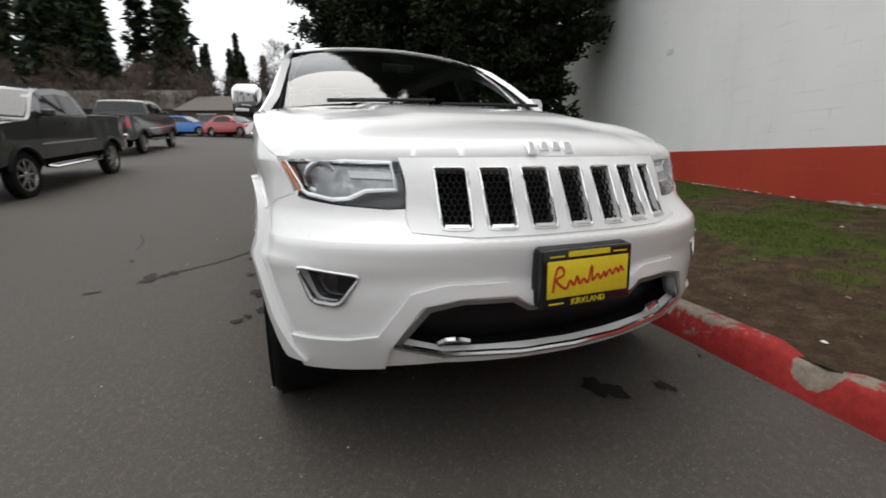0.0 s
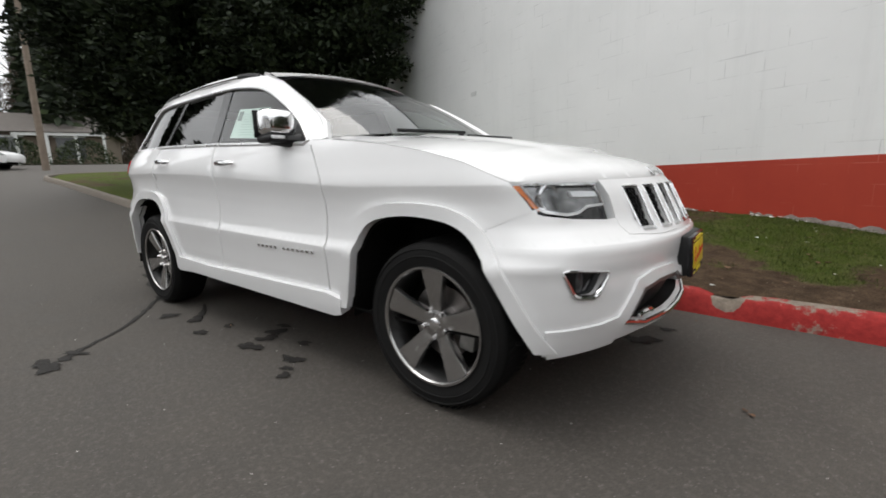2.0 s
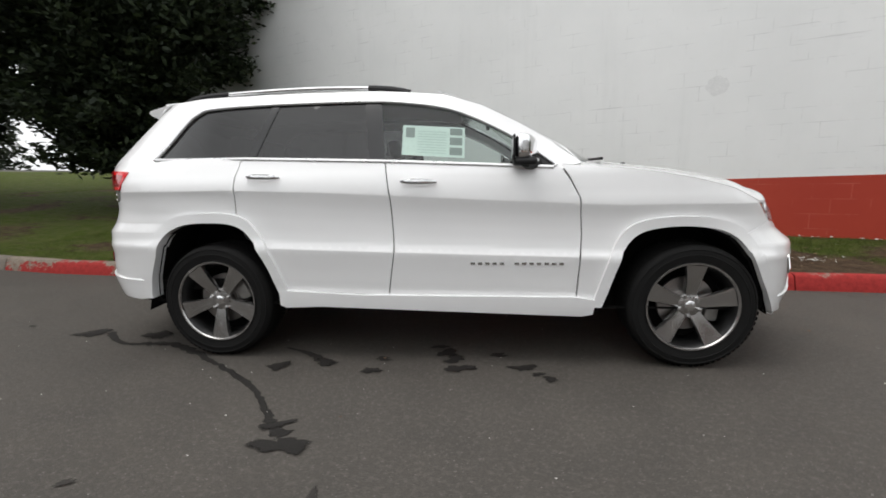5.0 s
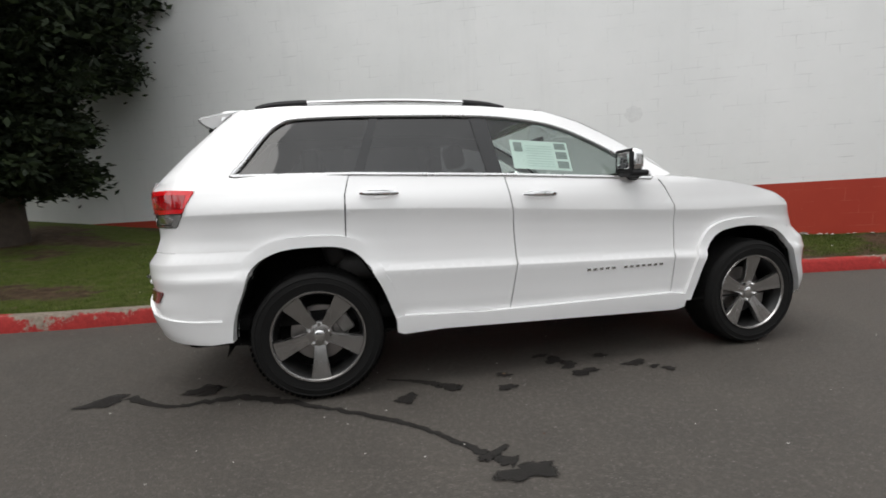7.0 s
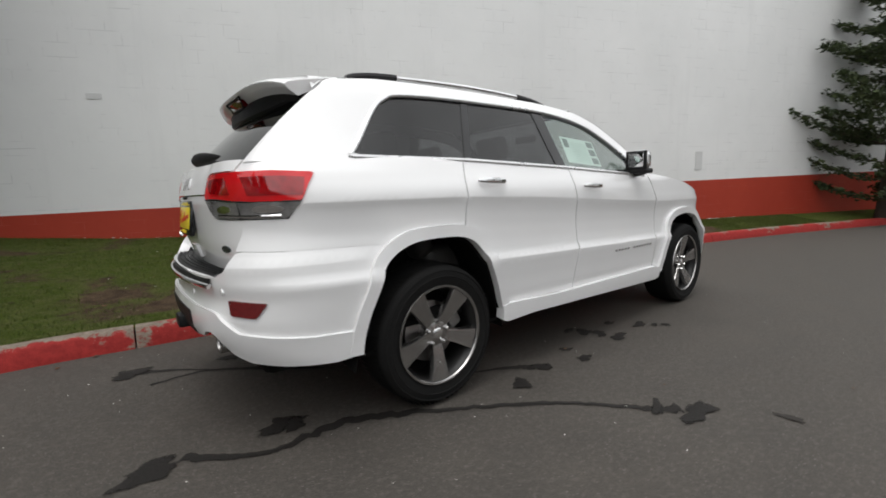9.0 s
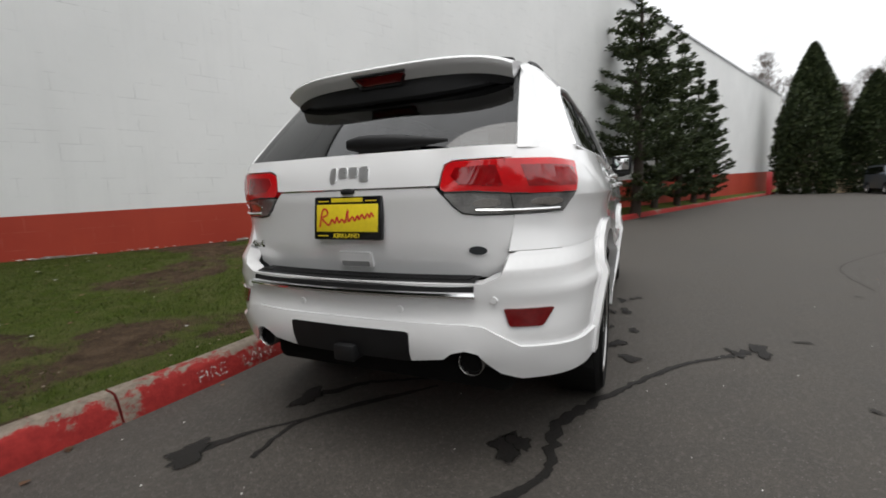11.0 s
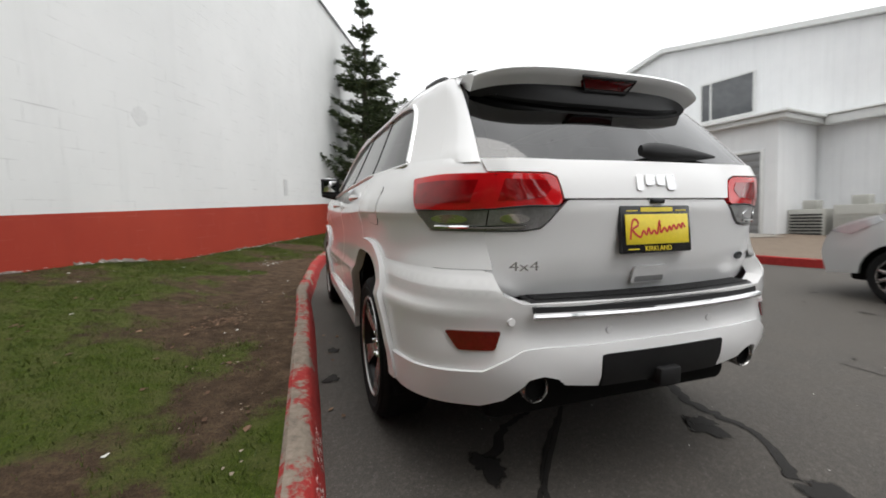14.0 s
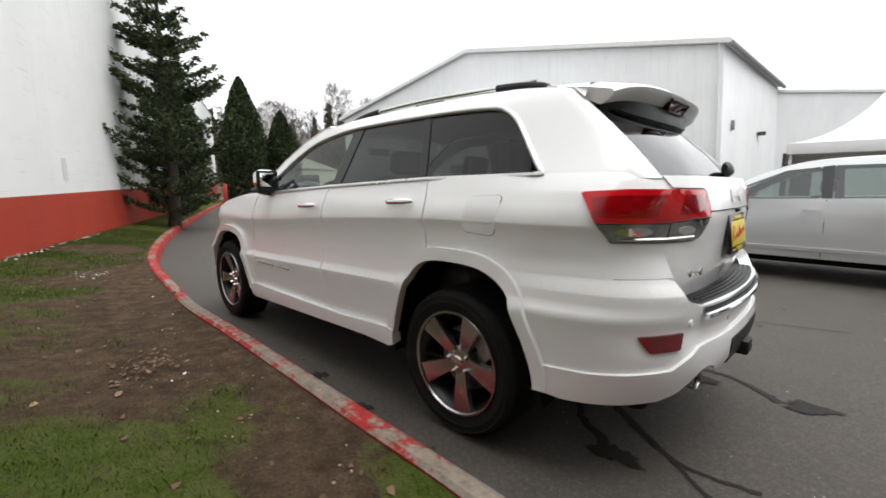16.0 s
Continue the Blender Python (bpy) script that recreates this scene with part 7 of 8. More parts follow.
HATCH_TOP = [(2.00, 0.30), (2.06, 0.52), (1.98, 0.72), (1.78, 0.86), (1.40, 0.98), (1.08, 1.05), (0.62, 1.28), (0.20, 1.46), (-0.2, 1.525), (-0.8, 1.545), (-1.4, 1.52), (-1.80, 1.44), (-1.98, 1.10), (-2.06, 0.78), (-2.04, 0.30)]
hatch_m = Matrix.Translation((-0.08, -5.95, 0)) @ pose(0, 0, 0, 0, 0, 19.5)
vehicle("hatchback", "silver compact hatchback parked with its side to the lane", hatch_m, SILVER, HATCH_TOP, 0.85, 1.0,
        [[(0.88, 1.03), (-0.20, 1.05), (-0.16, 1.44), (0.18, 1.405), (0.55, 1.24)], [(-0.30, 1.05), (-1.15, 1.07), (-1.18, 1.42), (-0.9, 1.455), (-0.28, 1.455)], [(-1.24, 1.08), (-1.72, 1.14), (-1.62, 1.36), (-1.26, 1.42)]],
        [((1.08, 1.05), (0.18, 1.465)), ((-1.80, 1.44), (-1.99, 1.08))], [(1.25, 0.30), (-1.25, 0.30)], roof_w=0.72, spokes=10,
        seams=[[(0.98, 0.98), (1.0, 0.7), (0.95, 0.35)], [(-0.25, 1.04), (-0.25, 0.7), (-0.25, 0.33)], [(-1.18, 1.06), (-1.05, 0.75), (-0.95, 0.55)]], handles=[(-0.12, 0.90), (-1.0, 0.92)],
        lamps=[([(1.95, 0.76), (1.86, 0.80), (1.45, 0.95), (1.42, 0.90), (1.70, 0.74)], LAMP_GREY, "clear swept-back headlamp"), ([(-1.86, 1.30), (-1.97, 1.08), (-2.0, 0.9), (-1.86, 0.92), (-1.78, 1.1)], RED_LENS, "red tail lamp")],
        glass_mat=CAR_GLASS, extra=cabin_seats, mould=(0.95, -1.0, 0.42))

TRUCK_TOP = [(2.82, 0.54), (2.90, 0.82), (2.86, 1.18), (2.70, 1.30), (1.70, 1.38), (1.42, 1.42), (1.05, 1.70), (0.72, 1.92), (0.2, 2.00), (-0.30, 2.00), (-0.60, 1.94), (-0.80, 1.52), (-0.84, 1.43), (-1.2, 1.42), (-2.75, 1.44), (-2.88, 1.40), (-2.90, 0.92), (-2.86, 0.62)]


def truck_bed(root, wid):
    part("bed_floor", box_bm(-2.80, -0.90, -0.82, 0.82, 1.43, 1.468, 0.012), BLACK_PLASTIC, root, "black soft bed cover")
    part("rear_bumper", box_bm(-3.02, -2.84, -0.88, 0.88, 0.62, 0.84, 0.04), CHROME, root, "chrome rear bumper")
    part("tailgate_panel", box_bm(-2.935, -2.89, -0.72, 0.72, 0.92, 1.38, 0.02), PEWTER, root)
    part("front_bumper", box_bm(2.80, 2.98, -0.88, 0.88, 0.58, 0.84, 0.05), CHROME, root, "chrome front bumper")
    part("grille", box_bm(2.80, 2.93, -0.55, 0.55, 0.90, 1.22, 0.03), BLACK_PLASTIC, root)
    for sg in (-1, 1):
        part("side_step", tube_bm([(1.2, sg * 0.98, 0.54), (1.0, sg * 1.02, 0.50), (-0.9, sg * 1.02, 0.50), (-1.1, sg * 0.98, 0.54)], 0.04, 8), CHROME, root, "chrome side step")
        part("belt_strip", skin_bm([(1.2, 0.94), (-1.0, 0.94), (-1.0, 0.97), (1.2, 0.97)], lambda x, z: (x, sg * wid(z), z), step=0.3, lift=0.012, depth=0.012), CHROME, root)
        for wx in (1.80, -1.75):
            arc = [(wx + 0.51 * math.cos(q), sg * (wid(0.9) + 0.004), 0.43 + 0.51 * math.sin(q)) for q in np.linspace(0.25, math.pi - 0.25, 17)]
            part("wheel_arch_flare", tube_bm(arc, 0.04, 6), BLACK_PLASTIC, root, "dark wheel arch lip")


truck_windows = [[(0.95, 1.48), (0.05, 1.50), (0.05, 1.90), (0.55, 1.86), (0.72, 1.78)], [(-0.05, 1.50), (-0.62, 1.52), (-0.52, 1.86), (-0.05, 1.90)]]


def truck(label, x, y, rz, tilt, col):
    mm = Matrix.Translation((x, y, rise(x))) @ pose(0, 0, 0, 0, 0, rz) @ pose(0, 0, 0, 0, tilt, 0) @ Matrix.Scale(1.08, 4)
    return vehicle("pickup_truck", label, mm, col, TRUCK_TOP, 0.97, 1.44, truck_windows, [((1.42, 1.42), (0.70, 1.94)), ((-0.60, 1.94), (-0.81, 1.52))], [(1.80, 0.43), (-1.75, 0.43)], bottom=0.58, roof_w=0.80, spokes=8,
                   seams=[[(1.15, 1.44), (1.15, 0.65)], [(0.0, 1.48), (0.0, 0.65)], [(-0.82, 1.44), (-0.82, 0.65)]], handles=[(0.15, 1.32), (-0.55, 1.32)],
                   lamps=[([(2.86, 0.98), (2.84, 1.20), (2.58, 1.22), (2.60, 1.00)], LAMP_GREY, "clear headlamp"), ([(-2.88, 1.02), (-2.88, 1.38), (-2.74, 1.38), (-2.74, 1.02)], RED_LENS, "red tail lamp")], extra=truck_bed, group="pickup trucks")


truck("dark graphite crew-cab pickup with chrome wheels, parked facing the lane", -6.80, -9.38, 16.0, 4.3, GRAPHITE)
truck("pewter grey pickup truck parked tail to the lane", -16.6, -13.7, 196.0, -4.6, PEWTER)

SEDAN_TOP = [(2.20, 0.30), (2.25, 0.50), (2.15, 0.70), (1.6, 0.84), (1.05, 0.93), (0.55, 1.22), (0.15, 1.40), (-0.4, 1.45), (-1.0, 1.38), (-1.55, 1.08), (-1.75, 1.0), (-2.20, 0.95), (-2.26, 0.7), (-2.22, 0.30)]
sedan_windows = [[(0.82, 0.97), (-0.15, 0.98), (-0.12, 1.36), (0.2, 1.33), (0.55, 1.17)], [(-0.23, 0.98), (-1.15, 1.02), (-0.95, 1.30), (-0.5, 1.37), (-0.22, 1.37)]]


def sedan(name, label, x, y, z, rz, col, stretch=1.0):
    mm = Matrix.Translation((x, y, z)) @ pose(0, 0, 0, 0, 0, rz) @ Matrix.Diagonal((1, 1, stretch, 1))
    return vehicle(name, label, mm, col, SEDAN_TOP, 0.87, 0.93, sedan_windows, [((1.05, 0.93), (0.15, 1.41)), ((-1.0, 1.38), (-1.6, 1.06))], [(1.35, 0.31), (-1.35, 0.31)], spokes=6,
                   seams=[[(0.95, 0.95), (0.95, 0.35)], [(-0.2, 0.96), (-0.2, 0.35)], [(-1.15, 1.0), (-1.0, 0.6)]], handles=[(-0.05, 0.86), (-1.0, 0.88)],
                   lamps=[([(2.2, 0.6), (2.1, 0.72), (1.75, 0.78), (1.85, 0.62)], LAMP_GREY, "clear headlamp"), ([(-2.22, 0.72), (-2.2, 0.92), (-1.9, 0.93), (-2.0, 0.74)], RED_LENS, "red tail lamp")])


sedan("sedan", "red sports sedan standing on the far street", -28.5, -14.7, rise(-28.5), 69, CRIMSON)
sedan("coupe", "bright blue small car standing on the far street", -29.8, -18.9, rise(-29.8), 90, AZURE)
sedan("sedan", "white car standing on the far street", -25.9, -10.3, rise(-25.9), 78, WHITE_PAINT)
VAN_TOP = [(2.45, 0.30), (2.52, 0.55), (2.42, 0.82), (2.0, 1.02), (1.55, 1.12), (0.9, 1.52), (0.5, 1.70), (-0.5, 1.76), (-1.9, 1.74), (-2.4, 1.60), (-2.5, 1.0), (-2.5, 0.32)]


def van_face(root, wid):
    part("grille", box_bm(2.46, 2.60, -0.5, 0.5, 0.62, 0.78, 0.02), CHROME, root, "chrome grille")
    part("intake", box_bm(2.46, 2.61, -0.6, 0.6, 0.34, 0.52, 0.02), BLACK_PLASTIC, root)


vehicle("minivan", "dark minivan facing the lane at its far end", pose(34.8, -2.9, 0, 0, 0, 196), NAVY, VAN_TOP, 0.98, 1.12, [[(1.2, 1.16), (-0.1, 1.18), (-0.1, 1.66), (0.5, 1.60)], [(-0.2, 1.18), (-2.1, 1.2), (-2.1, 1.62), (-0.2, 1.66)]],
        [((1.55, 1.12), (0.48, 1.71))], [(1.5, 0.34), (-1.5, 0.34)], lamps=[([(2.45, 0.72), (2.38, 0.86), (2.0, 0.96), (2.1, 0.80)], LAMP_GREY, "clear headlamp")], extra=van_face)


# ---------------------------------------------------------------- white metal building across the lane
def siding(name, c1, c2):
    m, n, l, b = tree_of(name)
    co = n.new("ShaderNodeTexCoord").outputs["Object"]
    f1 = noise_tex(n, l, 0.6, 6, coord=co)
    st = n.new("ShaderNodeMapping")
    st.inputs["Scale"].default_value = (2.5, 2.5, 0.12)
    l.new(co, st.inputs["Vector"])
    streak = noise_tex(n, l, 1.6, 6, 0.7, coord=st.outputs[0])
    c = ramp(n, l, f1, [(0.3, c1), (0.7, c2)])
    l.new(mixc(n, l, ramp(n, l, streak, [(0.52, (0.0,) * 3), (0.85, (0.3,) * 3)]), c, tuple(v * 0.7 for v in c1)), b.inputs["Base Color"])
    b.inputs["Roughness"].default_value = 0.5
    return m


SIDING = siding("pale_metal_siding", (0.68, 0.69, 0.70), (0.76, 0.77, 0.775))
TRIM_W = surface("off_white_trim", (0.60, 0.61, 0.60), (0.70, 0.71, 0.70), 5, 0.5)
PANE = surface("dim_window_pane", (0.04, 0.045, 0.05), (0.09, 0.095, 0.10), 3, 0.12, coat=0.5)
# shade inside open doorways, given as dark colour to flat slabs
DARK_IN = surface("opening_shade", (0.02, 0.02, 0.02), (0.05, 0.05, 0.05), 3, 0.9)
ROLL = surface("grey_roller_door", (0.17, 0.172, 0.172), (0.23, 0.232, 0.232), 6, 0.6)
LAMP_BRONZE = surface("bronze_lamp_housing", (0.03, 0.027, 0.025), (0.06, 0.055, 0.05), 10, 0.5)
# local frame: x along the gable wall from its near corner, y outwards to the lane, z up
BU = Matrix.Rotation(radians(31), 4, 'Z')
UO = Vector((math.cos(radians(31)), math.sin(radians(31)), 0))
NO = Vector((-math.sin(radians(31)), math.cos(radians(31)), 0))
BM = Matrix.Translation(UO * 0 + NO * -16.5) @ BU @ Matrix.Rotation(radians(2.3), 4, 'Y')


def gable_z(u):
    return float(np.interp(u, [-1.6, 9.3, 18.6], [6.22, 8.24, 6.22]))


bld = thing("metal_building", "pale metal-sided workshop building with a low gable roof", "building", BM)
b = bmesh.new()
us = np.arange(-1.6, 18.61, 0.30)
front = []
for i, u in enumerate(us):
    d = 0.018 if i % 2 else 0.0
    for uu, dd in ((u, d), (u + 0.06, 0.018 - d)):
        front.append((b.verts.new((uu, dd, -1.6)), b.verts.new((uu, dd, gable_z(min(uu, 18.6))))))
for (a0, a1), (b0, b1) in zip(front, front[1:]):
    b.faces.new((a0, b0, b1, a1))
part("gable_wall", b, SIDING, bld, smooth=False)
sw = box_bm(-1.6, -1.35, -10.43, -0.002, -1.6, 6.19)
for v in sw.verts:
    v.co.x += 0.1946 * v.co.y
part("side_wall", sw, SIDING, bld)
def beside(y, out=0.0):
    return -1.6 + 0.1946 * y - out
part("wall_lamp", box_bm(beside(-6.0, 0.3), beside(-6.0), -6.2, -5.8, 3.4, 3.55, 0.02), LAMP_BRONZE, bld, "dark bronze wall lamp")
part("meter_box", box_bm(beside(-1.3, 0.12), beside(-1.3), -1.45, -1.2, 3.3, 3.65, 0.02), ROLL, bld, "small grey box on the side wall")
part("eave_gutter", tube_bm([(-1.85 + 0.1946 * y, y, 6.19) for y in (0.2, -4, -8, -10.4)], 0.09, 8), ROLL, bld, "grey eave gutter")
part("far_wall", box_bm(18.35, 18.62, -10.5, -0.002, -1.6, 6.19), SIDING, bld)
b = bmesh.new()
for (u0, u1) in ((-1.85, 9.3), (9.3, 18.85)):
    z0, z1 = gable_z(u0) if u0 > -1.6 else 6.18, gable_z(u1) if u1 < 18.6 else 6.17
    vs = [b.verts.new((u + (0.1946 * y if u < 0 else 0.0), y, z + dz)) for dz in (0.02, 0.20) for u, z in ((u0, z0), (u1, z1)) for y in (0.22, -10.5)]
    for f in ((0, 1, 3, 2), (4, 6, 7, 5), (0, 2, 6, 4), (1, 5, 7, 3), (0, 4, 5, 1), (2, 3, 7, 6)):
        b.faces.new([vs[k] for k in f])
part("roof", b, TRIM_W, bld, "pale metal roof with a thick edge", smooth=False)
for (u0, u1, z0, z1) in ((14.9, 16.67, 4.85, 6.32), (10.84, 12.77, 4.84, 6.32), (5.6, 7.55, 4.82, 6.30)):
    wdw = part("window", box_bm(u0, u1, 0.0, 0.03, z0, z1), PANE, bld, "wide dim upper window")
    for a0, a1, c0, c1 in ((u0 - 0.06, u0, z0 - 0.06, z1 + 0.06), (u1, u1 + 0.06, z0 - 0.06, z1 + 0.06), (u0, u1, z1, z1 + 0.06), (u0, u1, z0 - 0.06, z0), (u1 - 0.40, u1 - 0.34, z0, z1)):
        part("window_frame", box_bm(a0, a1, 0.002, 0.07, c0, c1), TRIM_W, wdw)
rd_ = part("roller_door", box_bm(12.75, 13.45, 0.0, 0.05, -0.6, 4.26), ROLL, bld, "narrow grey roller door")
for k in range(23):
    part("slat", box_bm(12.77, 13.43, 0.045, 0.07, -0.5 + 0.2 * k, -0.33 + 0.2 * k, 0.01), ROLL, rd_)
for u, z, w in ((16.3, 4.2, 0.35),):
    part("wall_lamp", box_bm(u, u + w, 0.0, 0.28, z, z + 0.14, 0.02), LAMP_BRONZE, bld, "dark bronze wall lamp")
part("downpipe", tube_bm([(-1.45, 0.1, 6.3), (-1.45, 0.1, 3.0), (-1.45, 0.1, -0.5)], 0.05, 8), TRIM_W, bld)
canopy = thing("door_canopy", "flat white canopy beam over a recess in the metal wall", "canopy", BM)
part("canopy_beam", box_bm(1.55, 3.28, 0.03, 0.40, 3.80, 4.10, 0.02), TRIM_W, canopy)
part("canopy_cap", box_bm(1.48, 3.28, 0.03, 0.48, 4.102, 4.16, 0.01), TRIM_W, canopy)
part("canopy_post", box_bm(1.60, 1.72, 0.03, 0.16, -1.0, 3.798, 0.01), TRIM_W, canopy)
annex = thing("annex", "low flat-roofed annex with a white fascia against the metal building", "building", BM)
part("annex_wall", box_bm(3.6, 10.0, 0.03, 2.6, -1.5, 3.86), SIDING, annex)
part("fascia", box_bm(3.3, 10.15, 0.03, 2.85, 3.86, 4.02, 0.02), TRIM_W, annex, "white roof fascia")
part("fascia_lip", box_bm(3.2, 10.25, 0.03, 2.95, 4.025, 4.12, 0.02), TRIM_W, annex)
for x0, x1, z0, z1 in ((3.97, 4.068, -0.5, 3.02), (5.602, 5.70, -0.5, 3.02), (4.068, 5.602, 2.922, 3.02)):
    part("door_frame", box_bm(x0, x1, 2.602, 2.66, z0, z1, 0.004), TRIM_W, annex, "white door frame")
part("downpipe", tube_bm([(9.95, 2.66, 3.86), (9.95, 2.66, -0.4)], 0.045, 8), TRIM_W, annex)
for k in range(24):
    part("roof_rib", box_bm(3.3 + 0.285 * k, 3.38 + 0.285 * k, 0.1, 2.9, 4.122, 4.15, 0.005), TRIM_W, annex)
ad = part("annex_door", box_bm(4.07, 5.6, 2.6, 2.63, -0.3, 2.92), ROLL, annex, "grey roller door of the annex")
for k in range(15):
    part("slat", box_bm(4.09, 5.58, 2.628, 2.637, -0.29 + 0.21 * k, -0.085 + 0.21 * k, 0.003), ROLL, ad)
part("annex_lamp", box_bm(7.85, 8.25, 2.6, 2.85, 3.45, 3.62, 0.02), LAMP_BRONZE, annex, "dark wall lamp under the fascia")
wing = thing("workshop_wing", "lower white wing behind the workshop", "building", Matrix.Translation((10.77, -24.95, 0)) @ Matrix.Rotation(math.atan2(-4.69, -2.04), 4, 'Z'))
part("wing_wall", box_bm(-12, 26, 0, 8, -1, 6.05), SIDING, wing)
part("wing_cap", box_bm(-12, 26.1, -0.1, 8.1, 6.05, 6.2), TRIM_W, wing)
# flat dark slab on the closed wall, coloured as the shaded opening
part("wing_opening", box_bm(0.3, 2.0, -0.02, 0.0, -0.5, 2.9), DARK_IN, wing, "dark door opening")

# cooling units against the annex
ACM = surface("beige_grey_sheet_metal", (0.34, 0.34, 0.31), (0.44, 0.44, 0.41), 6, 0.55)
for k, (u, w, h) in enumerate([(3.1, 0.95, 1.15), (1.9, 1.05, 1.25), (0.6, 1.05, 1.25)]):
    ac = thing("cooling_unit", "grey sheet-metal cooling unit standing beside the annex", "cooling unit", BM @ pose(u, 1.5, -0.12), "cooling units")
    part("casing", box_bm(-w / 2, w / 2, -0.45, 0.45, 0.05, h, 0.02), ACM, ac)
    for j in range(9):
        part("louvre", box_bm(-w / 2 + 0.06, w / 2 - 0.06, 0.448, 0.47, 0.15 + 0.1 * j, 0.20 + 0.1 * j), BLACK_PLASTIC if k == 0 else ACM, ac)
    part("stack", box_bm(-0.2, 0.2, -0.2, 0.2, h, h + 0.28, 0.02), ACM, ac)

# planted island in front of the annex, with its kerbs and a pale walkway
SOIL = surface("dry_brown_soil", (0.09, 0.065, 0.045), (0.19, 0.145, 0.105), 5, 0.95, bump=0.8, fine=40)
CONCRETE = surface("pale_concrete", (0.40, 0.37, 0.33), (0.52, 0.485, 0.44), 3, 0.85, bump=0.3, fine=90)
isl = [(30.0, -9.0), (24.0, -6.6), (20.0, -5.75), (15.0, -5.05), (10.3, -4.62), (9.6, -4.66), (7.8, -4.85), (6.2, -4.95), (5.0, -5.2), (4.2, -5.7), (3.6, -6.4), (3.2, -7.6), (3.0, -9.5)]
iv = [(x, y, 0.11) for x, y in isl] + [(8.0, -14.0, 0.11), (26.0, -14.0, 0.11)]
tagged(raw_mesh("planting_bed", iv, [tuple(range(len(iv)))[::-1]], SOIL), "dry brown soil bed in front of the annex", "soil", kind="structure")
flip = lambda pts: [(x, y) for x, y in reversed(pts)]
kerb_run("grey_kerb", flip([p for p in spline(isl, 5) if p[0] >= 10.2]), KERB_GREY, "bare grey kerb of the planting bed", "kerbs")
kerb_run("red_kerb", flip([p for p in spline(isl, 5) if 9.5 <= p[0] <= 10.4]), KERB_RED, "red kerb end beside the walkway", "kerbs")
kerb_run("red_kerb", flip([p for p in spline(isl, 5) if p[0] <= 7.9]), KERB_RED, "red-painted kerb round the planting bed", "kerbs")
b = bmesh.new()
wv = [b.verts.new(p) for p in ((9.55, -4.70, 0.02), (7.85, -4.86, 0.02), (8.3, -6.0, 0.125), (9.9, -5.9, 0.125), (10.8, -9.6, 0.13), (9.2, -9.6, 0.13))]
for f in ((0, 1, 2, 3), (3, 2, 5, 4)):
    b.faces.new([wv[k] for k in f])
bmesh.ops.solidify(b, geom=b.faces[:], thickness=-0.04)
tagged(part("walkway", b, CONCRETE, None, smooth=False), "pale concrete walkway ramp to the annex", "walkway", kind="structure")
rngb = np.random.default_rng(9)


def bush(label, x, y, z, r, h, seed, mat, n=1400):
    g = np.random.default_rng(seed)
    root = thing("bush", label, "bush", pose(x, y, z), "bushes")
    q, t = g.uniform(0, 6.28, n), g.uniform(0, 1, n)
    rr = r * np.sqrt(1 - (t * 0.95) ** 2) * g.uniform(0.5, 1.05, n)
    v, f = sprays(g, np.stack([rr * np.cos(q), rr * np.sin(q), t * h], 1), np.stack([np.cos(q), np.sin(q), np.full(n, 0.8)], 1), 0.12, 1, 0.03)
    raw_mesh("foliage", v, f, mat, root)
    part("stem", tube_bm([(0, 0, -0.1), (0.02, 0.0, h * 0.7)], [0.03, 0.01], 6), BARK, root)
    return root


bush("small dry shrub in the planting bed", 9.4, -6.4, 0.11, 0.32, 0.5, 3, TWIG)
bush("low dark shrub at the corner of the metal building", 31.5, -7.6, 0.1, 0.9, 0.9, 4, CYPRESS)
for k, (x, y) in enumerate([(-31, -9.5), (-32, -6.5), (-31.5, -13.0), (-33, -17)]):
    bush("rounded green shrub beside the far street", x, y, rise(x), 1.6, 1.5, 70 + k, CYPRESS, 1600)

CONE = surface("orange_cone_plastic", (0.75, 0.12, 0.02), (0.85, 0.18, 0.04), 8, 0.5)
for x, y in ((33.9, -4.6), (20.6, -6.3)):
    cn = thing("traffic_cone", "orange traffic cone beside the kerb", "cone", pose(x, y, 0.0 if x > 30 else 0.11), "traffic cones")
    part("cone_body", lathe_bm([(0.15, 0.03), (0.03, 0.62), (0.0, 0.63)], 20, 'z'), CONE, cn)
    part("cone_foot", box_bm(-0.18, 0.18, -0.18, 0.18, 0.0, 0.035, 0.01), CONE, cn)
POLE = surface("weathered_wood", (0.16, 0.125, 0.095), (0.26, 0.21, 0.165), 5, 0.9, bump=0.5, fine=40)
PALLET = surface("raw_pallet_wood", (0.42, 0.32, 0.20), (0.58, 0.46, 0.31), 7, 0.85)
pl = thing("pallet_stack", "leaning stack of raw wooden pallets by the cypress", "pallets", pose(38.5, 0.2, 0, 0, 0, 20))
for k in range(7):
    pb = part("pallet", box_bm(-0.6 + 0.1 * math.sin(k * 3), 0.6 + 0.1 * math.sin(k * 3), -0.9, 0.9, 0.15 * k, 0.15 * k + 0.11, 0.01), PALLET, pl)
shed = thing("far_shed", "small cream shed with a dark open door", "shed", pose(47, -4.6, 0))
CREAM = siding("cream_siding", (0.62, 0.58, 0.46), (0.70, 0.66, 0.54))
part("shed_wall", box_bm(0, 6, -3.2, 3.6, -0.3, 3.3), CREAM, shed)
b = bmesh.new()
sv = [b.verts.new(p) for p in ((-0.2, -3.5, 3.2), (-0.2, 0.8, 4.7), (-0.2, 3.9, 3.6), (6, -3.5, 3.2), (6, 0.8, 4.7), (6, 3.9, 3.6))]
